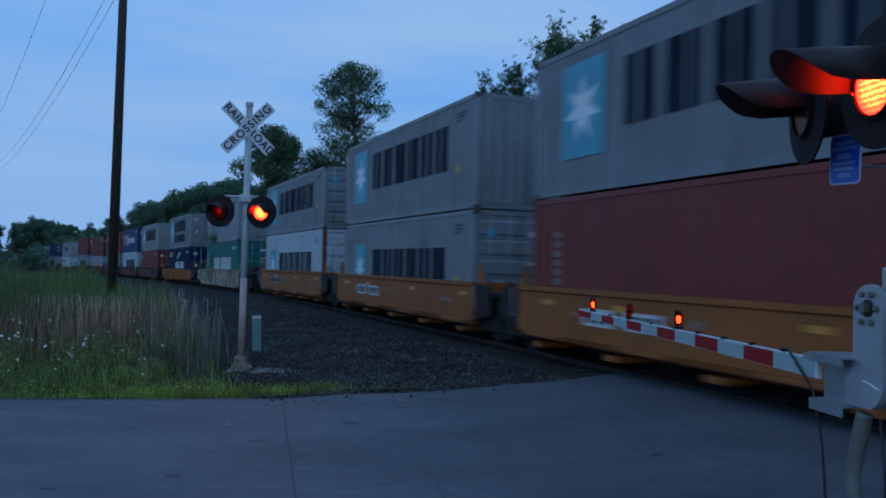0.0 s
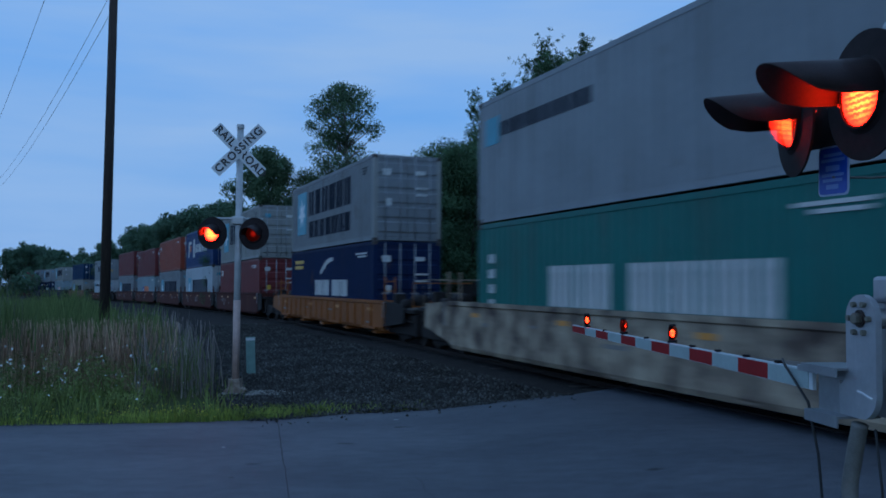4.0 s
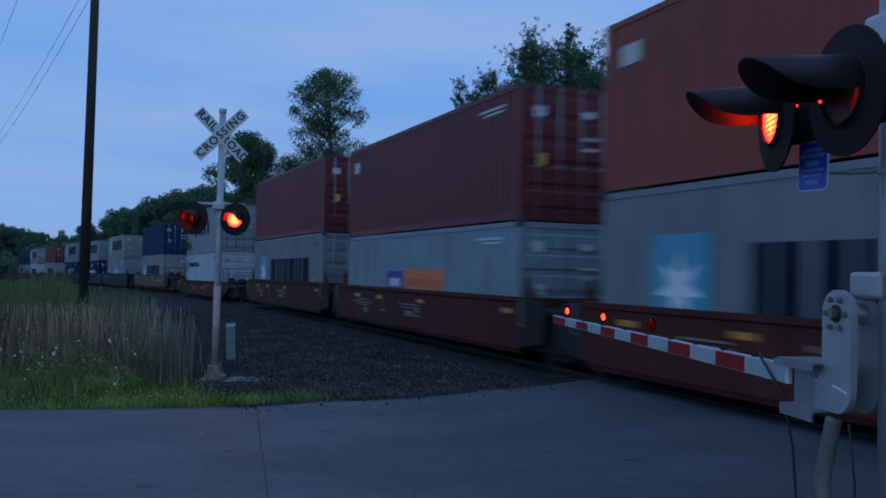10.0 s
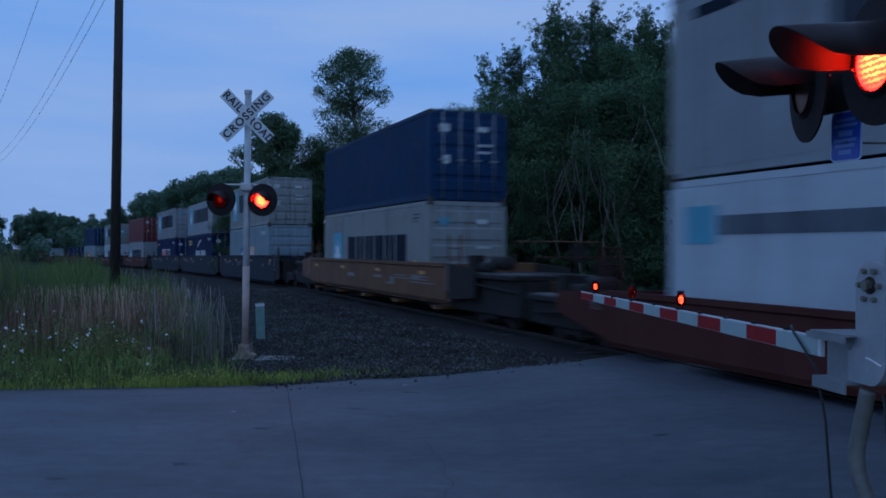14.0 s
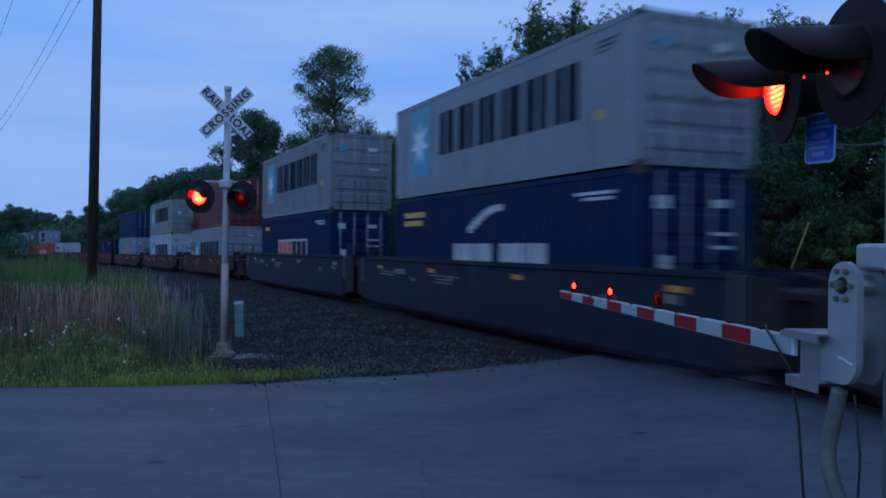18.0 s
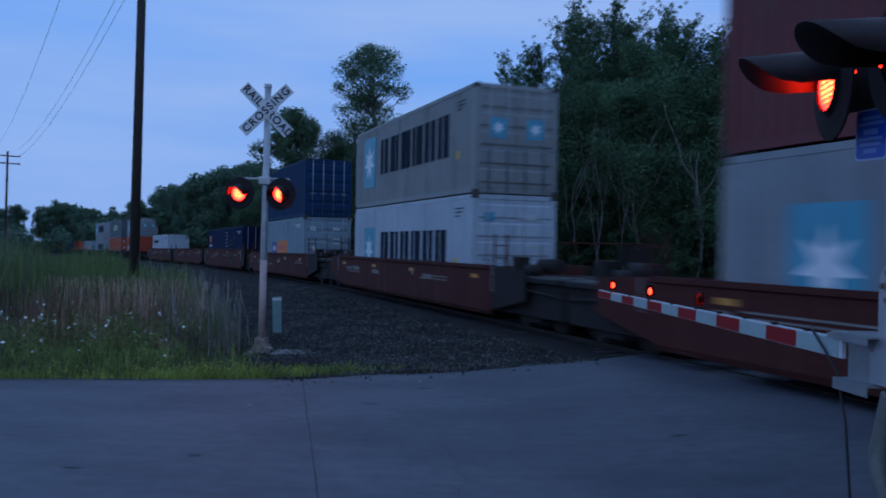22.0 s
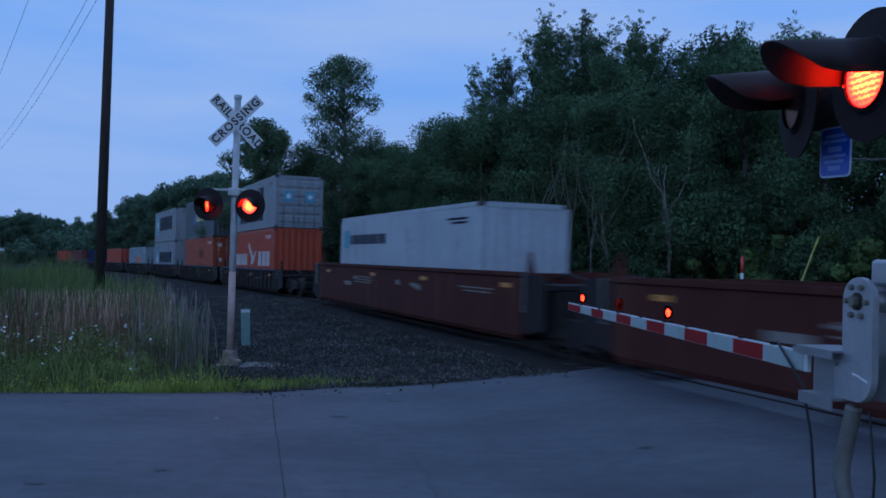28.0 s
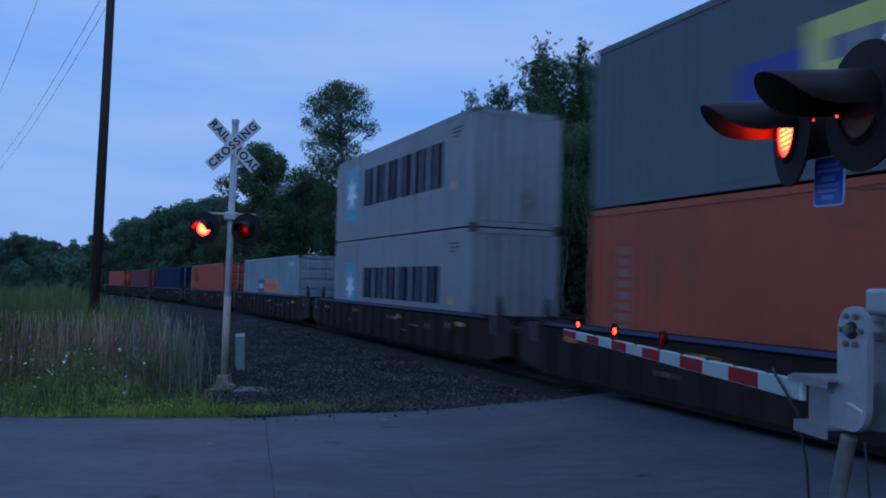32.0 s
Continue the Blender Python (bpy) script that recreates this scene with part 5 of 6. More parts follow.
                part("door_label", cached(("dl", w, h, mm), lambda: box(-w / 2, w / 2, -0.060, -0.046, -h / 2, h / 2), M[mm], "door_label"), None, t, m=pose(x, yf, z * H))
    else:
        fw = cached(("front", H, col), lambda: side_wall(2 * HALF, H, 0.03), mat, "front_wall")
        part("front_wall", fw, mat, t, m=pose(0, yf - 0.03, 0, 0, 0, 90))
    logo(kind, L, H, t)
    return t


CAR_WORDS = dict(yellow="faded yellow", ochre="dirty yellow-brown", brown="rusty brown", dark="black-brown", navy="dark navy", grey="weathered grey and rust, paint-scrawled")


def well_car(style, pitch, top, bottom, well, front_truck=True, rear_truck=False, ribs=False, lip=False, panel="stencil"):
    """One well-car unit; origin on the rail line below the well's middle, near side at -x."""
    mat = CAR[style]
    t = thing("well_car", pose(0, 0, 0), "%s well car sunk low between its trucks" % CAR_WORDS[style], "well car", "cars of the train")
    w = well / 2 + 0.25
    xo = HALF + 0.16
    for sx in (-1, 1):
        def wall():
            bm = plate([(xo, bottom + 0.10), (xo - 0.05, bottom), (xo - 0.12, bottom), (xo - 0.06, bottom + 0.12), (xo - 0.06, top)] + [(xo + 0.045, top), (xo + 0.045, top - 0.09), (xo, top - 0.12)], 'y', -w, w)
            return bm
        sill = part("side_sill", cached(("sill", style, well, top, bottom), wall, mat, "side_sill"), mat, t, "deep side sill", pose(0, 0, 0, 0, 0, 0 if sx > 0 else 180))
        if style == "dark" and sx < 0:
            part("chord_stripe", cached(("chs", well), lambda: box(xo + 0.046, xo + 0.052, -w + 0.3, w - 0.3, top - 0.075, top - 0.015), M["chord"], "chord_stripe"), None, sill, "faded blue stripe along the sill top")
        if ribs and sx < 0:
            for k in range(int(2 * w / 0.9)):
                part("rib", cached(("rib", style, top, bottom), lambda: box(xo, xo + 0.05, -0.05, 0.05, bottom + 0.10, top - 0.12), mat, "rib"), mat, sill, m=pose(0, -w + 0.45 + 0.9 * k, 0))
        if lip and sx < 0:
            for k in range(4):
                part("step_lip", cached(("lip", style, top, bottom), lambda: box(xo - 0.02, xo + 0.09, -0.7, 0.7, bottom + 0.02, bottom + 0.09, 0.01), mat, "step_lip"), mat, sill, m=pose(0, -w + 1.2 + k * (2 * w - 2.4) / 3, 0))
    for k in range(5):
        y = -well / 2 + 0.6 + k * (well - 1.2) / 4
        part("cross_member", cached(("xm", style), lambda: box(-xo + 0.02, xo - 0.02, -0.2, 0.2, -0.10, 0.0, 0.01), mat, "cross_member"), mat, t, m=pose(0, y, FLOOR_Z - RAIL_Z - 0.038))
    e = (pitch - 2 * w) / 2
    for sy in (-1, 1):
        y0 = sy * w
        ya, yb = min(y0, y0 + sy * e), max(y0, y0 + sy * e)
        part("bulkhead", cached(("bulk", style, top, bottom), lambda: box(-xo, xo, -0.04, 0.04, bottom + 0.1, top - 0.02, 0.01), mat, "bulkhead"), mat, t, m=pose(0, y0, 0))
        dk = part("end_deck", box(-xo + 0.1, xo - 0.1, ya, yb, top - 0.34, top - 0.24, 0.01), M["truck"], t, "narrow end platform")
        part("draft_sill", box(-0.35, 0.35, ya, yb, 0.62, top - 0.34, 0.02), mat, dk)
        # gap-side gussets take dark truck iron, putting the gap's blackness into colour
        for sx in (-1, 1):
            part("end_gusset", plate([(y0, bottom + 0.12), (y0, top), (y0 + sy * (e * 0.80 if e < 1.6 else min(e, 1.9)), top - 0.10), (y0 + sy * (e * 0.80 if e < 1.6 else min(e, 1.9)), bottom + 0.28 if e < 1.6 else 0.66)], 'x', sx * (xo - 0.04) - 0.02, sx * (xo - 0.04) + 0.02), M["truck"] if e < 1.6 or sy < 0 else mat, t, "tapering end gusset")
            part("grab_iron", tube([(sx * xo, y0 + sy * 0.25, 0.8), (sx * (xo + 0.06), y0 + sy * 0.25, 0.8), (sx * (xo + 0.06), y0 + sy * 0.25, top - 0.05), (sx * xo, y0 + sy * 0.25, top - 0.05)], 0.012, 6), M["galv"], t)
        # dark block added to fill the gap, machinery and shade together
        part("end_casting", box(-xo + 0.22, xo - 0.22, ya, yb, 0.30, top - 0.36, 0.03), M["truck"], t, "dark block added to fill the shaded car gap")
        if e > 1.6:
            part("hand_rail", tube([(-xo + 0.2, y0 + sy * (e - 0.2), top - 0.25), (-xo + 0.2, y0 + sy * (e - 0.2), top + 0.55), (xo - 0.2, y0 + sy * (e - 0.2), top + 0.55), (xo - 0.2, y0 + sy * (e - 0.2), top - 0.25)], 0.016, 6), mat, t)
            part("brake_wheel", cyl((0.5, y0 + sy * (e - 0.25), top + 0.3), (0.5, y0 + sy * (e - 0.21), top + 0.3), 0.24, n=18), M["truck"], t)
            yc = y0 + sy * e * 0.45
            part("brake_cylinder", cyl((-0.95, yc - 0.28, top - 0.08), (-0.95, yc + 0.28, top - 0.08), 0.13, n=14), M["truck"], t, smooth=True)
            part("air_reservoir", cyl((-0.55, yc - 0.5, top + 0.02), (-0.55, yc + 0.4, top + 0.02), 0.17, n=14), M["truck"], t, smooth=True)
            part("valve_box", box(-1.15, -0.80, yc + 0.45, yc + 0.75, top - 0.20, top + 0.22, 0.02), M["truck"], t)
            part("brake_pipe", tube([(-xo + 0.12, y0, top - 0.45), (-xo + 0.10, yc, top - 0.50), (-xo + 0.2, y0 + sy * (e - 0.1), top - 0.62)], 0.03, 6), M["truck"], t)
            for lx in (-xo + 0.03, -xo + 0.36):
                part("ladder_rail", box(lx - 0.02, lx + 0.02, y0 + sy * 0.18 - 0.02, y0 + sy * 0.18 + 0.02, 0.5, top + 0.75), mat, t)
            for lz in (0.7, 1.0, 1.3, 1.6, 1.9):
                part("ladder_rung", cyl((-xo + 0.03, y0 + sy * 0.18, lz), (-xo + 0.36, y0 + sy * 0.18, lz), 0.014, n=6), mat, t)
            part("walkway_plate", box(-xo + 0.15, -0.4, ya + 0.1, yb - 0.1, top - 0.24, top - 0.21), M["plate"], t, "pale galvanised walkway grating")
        else:
            part("brake_hose", tube([(-0.5, ya, top - 0.15), (-0.6, (ya + yb) / 2, top - 0.02), (-0.5, yb, top - 0.15)], 0.03, 6), M["rubber"], t)
            part("container_guide", plate([(y0 - sy * 0.02, top - 0.05), (y0 + sy * 0.28, top - 0.05), (y0 + sy * 0.06, top + 0.42)], 'x', -HALF - 0.02, -HALF + 0.06), mat, t)
    for sy, use in ((-1, front_truck), (1, rear_truck)):
        if not use:
            continue
        yc = sy * (pitch / 2 - (0.0 if e < 1.6 else e * 0.48))
        tk = part("truck", box(-0.9, 0.9, yc - 0.22, yc + 0.22, 0.30, 0.62, 0.03), M["truck"], t, "iron wheel truck")
        for sx in (-1, 1):
            part("truck_frame", plate([(yc - 1.15, 0.36), (yc - 0.95, 0.60), (yc - 0.45, 0.72), (yc + 0.45, 0.72), (yc + 0.95, 0.60), (yc + 1.15, 0.36), (yc + 0.75, 0.34), (yc + 0.35, 0.18), (yc - 0.35, 0.18), (yc - 0.75, 0.34)], 'x', sx * 1.0 - 0.07, sx * 1.0 + 0.07), M["truck"], tk)
            for wy in (-0.88, 0.88):
                part("wheel", cached(("wheel",), lambda: add_cyl(cyl((-0.065, 0, 0), (0.065, 0, 0), 0.42, n=26), (-0.09, 0, 0), (-0.05, 0, 0), 0.45, n=26), M["rail"], "wheel"), None, tk, m=pose(sx * 0.76, yc + wy, 0.425, 0, 0, 0 if sx > 0 else 180))
    # small marks on the near sill
    rs = random.Random(int(pitch * 10 + well))
    for k in range(4):
        y = -well / 2 + 1.0 + k * (well - 2) / 3 + rs.uniform(-0.8, 0.8)
        part("reflector_strip", cached(("rs",), lambda: box(-0.004, 0.004, -0.22, 0.22, -0.05, 0.05), M["amber"], "reflector_strip"), None, t, m=pose(-xo - 0.008, y, top - 0.30))
    for k in range(6):
        wy, hz = rs.choice((0.10, 0.16, 0.28, 0.40)), rs.choice((0.025, 0.04, 0.07))
        part("data_stencil", cached(("ds", wy, hz), lambda: box(-0.004, 0.004, -wy, wy, -hz, hz), M["stencil"], "data_stencil"), None, t, m=pose(-xo - 0.008, rs.uniform(-0.46, 0.46) * well, top - rs.uniform(0.34, 0.75)))
    if style in ("brown", "ochre", "navy"):
        for k in range(2):
            y = rs.uniform(-0.40, 0.40) * well
            for j in range(2 + k):
                ln = rs.choice((0.55, 0.75, 0.95))
                part("data_line", cached(("dline", ln), lambda: box(-0.004, 0.004, -ln, ln, -0.016, 0.016), M["stencil"], "data_line"), None, t, m=pose(-xo - 0.008, y + rs.uniform(-0.1, 0.1), top - 0.42 - 0.085 * j))
    if style == "yellow":
        for y, w2 in ((well / 2 - 3.0, 0.5), (well / 2 - 4.4, 0.55)) if not ribs else ():
            pn = part("data_panel", box(-0.004, 0.004, -w2, w2, -0.16, 0.16), M[panel], t, "pale stencilled data panel", pose(-xo - 0.008, y, top - 0.5))
            for k in range(3):
                part("stencil_block", box(-0.008, -0.004, -w2 * 0.75 + k * w2 * 0.55, -w2 * 0.75 + k * w2 * 0.55 + w2 * 0.36, -0.10, 0.10), M["dark_mark"], pn)
    return t


# unit: place of the front end along the line at the start, car style, top and bottom of sill, pitch, well; lower and upper boxes
#       a box: colour, height, marks, doors, posts, door marks
TRAIN = [
    (4.10, "yellow", 1.46, 0.42, 15.3, 12.3, ("red", HI, "upright", 1, None, ""), ("grey", HI, "star", 1, None, "")),
    (19.5, "yellow", 1.46, 0.42, 15.3, 12.3, ("grey", HI, "star_low", 1, None, "star"), ("grey", HI, "star", 0, None, "")),
    (35.04, "yellow", 1.46, 0.42, 15.3, 12.3, ("white", HI, "star_low", 1, "brown", "white"), ("grey", STD, "star", 1, None, "star")),
    (55.89, "grey", 1.40, 0.20, 20.8, 14.6, ("green", HI, "green", 1, None, "white"), ("light", HI, "line", 1, None, "star")),
    (76.59, "yellow", 1.30, 0.35, 20.2, 14.6, ("navy", HI, "arc", 1, None, "white"), ("grey", HI, "star2", 1, "cream", "white")),
    (96.34, "brown", 1.38, 0.22, 15.4, 12.3, ("brown", HI, "plainmark", 1, None, "gold"), ("cream", HI, "star", 1, None, "star")),
    (111.81, "brown", 1.38, 0.22, 15.35, 12.3, ("white", HI, "star_low", 1, None, "star"), ("blue", HI, "script", 1, None, "white")),
    (127.05, "brown", 1.38, 0.22, 15.3, 12.3, ("grey", HI, "star_low", 1, None, "star"), ("rust", HI, "plainmark", 1, None, "gold")),
    (142.45, "brown", 1.38, 0.22, 15.4, 12.3, ("pale", STD, "panel", 1, None, "white"), ("brown", HI, "plainmark", 1, None, "gold")),
    (157.93, "brown", 1.38, 0.22, 15.4, 12.3, ("grey", HI, "star_low", 1, None, "star"), ("brown", HI, "", 1, None, "gold")),
    (179.86, "brown", 1.15, 0.15, 22.6, 15.0, ("white", STD, "line", 1, None, "star"), ("light", HI, "spaced", 1, "cream", "gold")),
    (203.41, "ochre", 1.50, 0.42, 23.6, 15.0, ("cream", HI, "star_low", 1, None, "star"), ("deep", STD, "", 1, None, "white")),
    (227.59, "navy", 1.58, 0.10, 19.5, 16.3, ("pale", HI, "panel_pink", 1, None, ""), ("cream", STD, "star", 1, None, "white")),
    (247.2, "navy", 1.58, 0.10, 19.5, 16.3, ("navy", HI, "arc", 1, None, "white"), ("light", STD, "star", 1, None, "star")),
    (266.66, "navy", 1.58, 0.10, 19.5, 16.3, ("navy", HI, "redwhite", 1, None, "white"), ("grey", HI, "star", 1, None, "star")),
    (289.29, "brown", 1.42, 0.20, 22.4, 14.8, ("light", HI, "star_low", 1, "cream", "star"), ("brown", HI, "", 1, None, "gold")),
    (311.63, "brown", 1.42, 0.20, 22.2, 14.8, ("white", HI, "star_low", 1, None, "star"), ("cream", HI, "star", 1, None, "stars")),
    (333.45, "brown", 1.42, 0.20, 21.8, 14.8, ("pale", HI, "panel", 1, None, "white"), ("deep", HI, "", 1, None, "")),
    (352.6, "brown", 1.62, 0.18, 19.9, 16.6, ("navy", HI, "burst", 1, None, ""), None),
    (372.6, "brown", 1.62, 0.18, 19.9, 16.6, None, None),
    (395.5, "brown", 1.62, 0.18, 19.9, 16.6, ("white", HI, "line", 0, None, ""), None),
    (419.36, "dark", 1.20, 0.10, 17.75, 14.7, ("orange", HI, "winged", 0, None, ""), ("light", STD, "star2", 1, None, "stars")),
    (437.7, "dark", 1.20, 0.10, 17.75, 14.7, ("terra", HI, "upright", 1, None, "white"), ("slate", HI, "bluyel", 0, None, "")),
    (455.34, "dark", 1.20, 0.10, 17.75, 14.7, ("light", HI, "star_low", 0, None, ""), ("light", HI, "star", 0, None, "")),
    (473.13, "dark", 1.20, 0.10, 17.75, 14.7, ("pale", STD, "panel", 1, None, ""), None),
    (492.0, "dark", 1.20, 0.10, 17.75, 14.7, ("orange", STD, "", 1, None, ""), None),
    (509.9, "dark", 1.20, 0.10, 17.75, 14.7, ("navy", STD, "", 1, None, ""), None),
    (527.7, "dark", 1.20, 0.10, 17.75, 14.7, ("brown", STD, "", 1, None, ""), None),
    (545.5, "dark", 1.20, 0.10, 17.75, 14.7, ("orange", STD, "", 1, None, ""), None),
]


def build_train():
    for i, (front, style, top, bottom, pitch, well, lower, upper) in enumerate(TRAIN):
        L = FEET53 if lower and lower[2] == "burst" else FEET40
        mid = front + L / 2
        if lower is None:
            mid = front + well / 2
        sep = pitch > 19.6
        car = well_car(style, pitch - (0.25 if sep else 0.05), top, bottom, well, True, sep or i == len(TRAIN) - 1, ribs=style == "dark" or (style == "yellow" and i == 4), lip=style == "yellow", panel="white_mark" if i < 2 else "stencil")
        MOVERS.append((car, mid, RAIL_Z))
        z = FLOOR_Z
        for b in (lower, upper):
            if b is None:
                continue
            col, H, kind, doors, posts, mark = b
            c = container(col, H, kind, doors, L, posts, mark)
            MOVERS.append((c, mid, z))
            z += H + 0.037


# ======== plants ========
def leaf_cloud(centres, radii, count, size, rs, flat=0.8):
    """Many small leaf pieces scattered through clumps. Returns arrays of corners and faces."""
    k = rs.choice(len(centres), count, p=radii ** 2 / (radii ** 2).sum())
    d = rs.normal(size=(count, 3))
    d /= np.linalg.norm(d, axis=1)[:, None]
    inner = rs.rand(count) < 0.3
    r = radii[k] * np.where(inner, 0.65 * rs.rand(count), 0.62 + 0.40 * rs.rand(count))
    c = centres[k] + d * r[:, None] * np.array([1, 1, flat])
    # leaves lie roughly along their clump's surface
    nrm = d + 0.55 * rs.normal(size=(count, 3))
    nrm /= np.linalg.norm(nrm, axis=1)[:, None]
    a = np.cross(nrm, rs.normal(size=(count, 3)))
    a /= np.linalg.norm(a, axis=1)[:, None]
    b = np.cross(nrm, a)
    s = size * (0.6 + 0.8 * rs.rand(count))[:, None]
    v = np.stack([c - a * s, c + b * s * 1.05, c + a * s], 1).reshape(-1, 3)
    f = np.arange(count * 3).reshape(-1, 3)
    return v, f


def mesh_np(name, v, f, mat):
    me = bpy.data.meshes.new(name)
    n, k = len(f), f.shape[1]
    me.vertices.add(len(v))
    me.vertices.foreach_set("co", np.asarray(v, dtype=np.float32).ravel())
    me.loops.add(n * k)
    me.loops.foreach_set("vertex_index", np.asarray(f, dtype=np.int32).ravel())
    me.polygons.add(n)
    me.polygons.foreach_set("loop_start", np.arange(0, n * k, k, dtype=np.int32))
    me.update(calc_edges=True)
    me.materials.append(mat)
    return me


def tree_meshes(seed, H, trunk_h, crown_w, clumps, leaves, leaf, mat, bark, profile="round", stems=1):
    rs = np.random.RandomState(seed)
    bm = bmesh.new()
    cen, rad = [], []
    for st in range(stems):
        lean = rs.normal(size=2) * 0.05 * H
        foot = np.array([0.0, 0.0]) if stems == 1 else rs.normal(size=2) * 0.35
        pts = [(foot[0] + lean[0] * t * t + 0.10 * math.sin(5 * t + seed + st), foot[1] + lean[1] * t * t, H * 0.9 * t) for t in np.linspace(0, 1, 8)]
        r0 = 0.016 * H / stems ** 0.4
        for (p, q), t in zip(zip(pts, pts[1:]), np.linspace(0, 1, 8)):
            add_cyl(bm, p, q, r0 * (1 - t * 0.9) + 0.012, r0 * (1 - (t + 0.14) * 0.88) + 0.012, 8)
        if profile == "spiky":
            for k in range(clumps):
                t = (k + rs.rand()) / clumps
                z = trunk_h + (H * 0.97 - trunk_h) * t
                a, up = k * 2.4 + rs.rand(), math.radians(12 + 30 * t + 22 * rs.rand())
                ln = crown_w * (0.42 + 0.62 * (1 - t)) * (0.55 + 0.75 * rs.rand())
                b0 = np.array([np.interp(min(1, z / (H * 0.9)), np.linspace(0, 1, 8), [p[i] for p in pts]) for i in (0, 1)] + [z])
                d = np.array([math.cos(a) * math.cos(up), math.sin(a) * math.cos(up), math.sin(up)])
                add_cyl(bm, b0, b0 + d * ln, 0.025, 0.008, 5)
                for f in np.linspace(0.3, 1.0, 9):
                    cen.append(b0 + d * ln * f + rs.normal(size=3) * 0.13 + np.array([0, 0, 0.30 * f * f]))
                    rad.append((0.31 - 0.15 * f) * (0.7 + 0.6 * rs.rand()))
                for _ in range(4):
                    p = b0 + d * ln * rs.uniform(0.35, 0.9)
                    e = d + rs.normal(size=3) * 0.5
                    for f in (0.25, 0.45, 0.65):
                        cen.append(p + e * f)
                        rad.append(0.20 - 0.09 * f)
            continue
        for k in range(clumps // stems):
            t = rs.rand()
            z = trunk_h + (H - trunk_h) * t
            if profile == "round":
                w = crown_w * math.sqrt(max(0.05, 1 - (2 * t - 0.85) ** 2 / 1.4))
            elif profile == "poplar":
                w = crown_w * (math.sqrt(max(0.04, 1 - ((t - 0.72) / 0.31) ** 2)) if t > 0.72 else 0.66 + 0.34 * math.sin(1.571 * max(0.0, t - 0.1) / 0.62))
            else:
                w = crown_w * (1.08 - t) ** 0.75
            a = rs.rand() * 6.283
            rr = w * math.sqrt(rs.rand())
            tz = min(1.0, z / (H * 0.9))
            base = np.array([np.interp(tz, np.linspace(0, 1, 8), [p[i] for p in pts]) for i in (0, 1)])
            c = np.array([base[0] + rr * math.cos(a), base[1] + rr * math.sin(a), z])
            cen.append(c)
            rad.append((0.19 + 0.17 * rs.rand()) * min(crown_w * 1.3, 0.32 * H) * (0.70 if profile == "poplar" else 1.0))
            if k % 2 == 0:
                zz = max(trunk_h * 0.6, z - rr * 0.8)
                tt = min(1.0, zz / (H * 0.9))
                b0 = [np.interp(tt, np.linspace(0, 1, 8), [p[i] for p in pts]) for i in (0, 1)] + [zz]
                add_cyl(bm, b0, c, 0.05 * H / 12, 0.012, 5)
    trunk = to_mesh("trunk", bm, bark, True)
    v, f = leaf_cloud(np.array(cen), np.array(rad), leaves, leaf, rs)
    return trunk, mesh_np("crown", v, f, mat)


def plant_tree(meshes, x, y, scale, turn, label, name="tree", category="tree", group="trees", z=-0.12, squash=1.0):
    t = thing(name, pose(x, y, z - fall(x, y), 0, 0, turn) @ Matrix.Diagonal((scale, scale, scale * squash, 1)), label, category, group)
    part("trunk", meshes[0], None, t)
    part("crown", meshes[1], None, t)
    return t


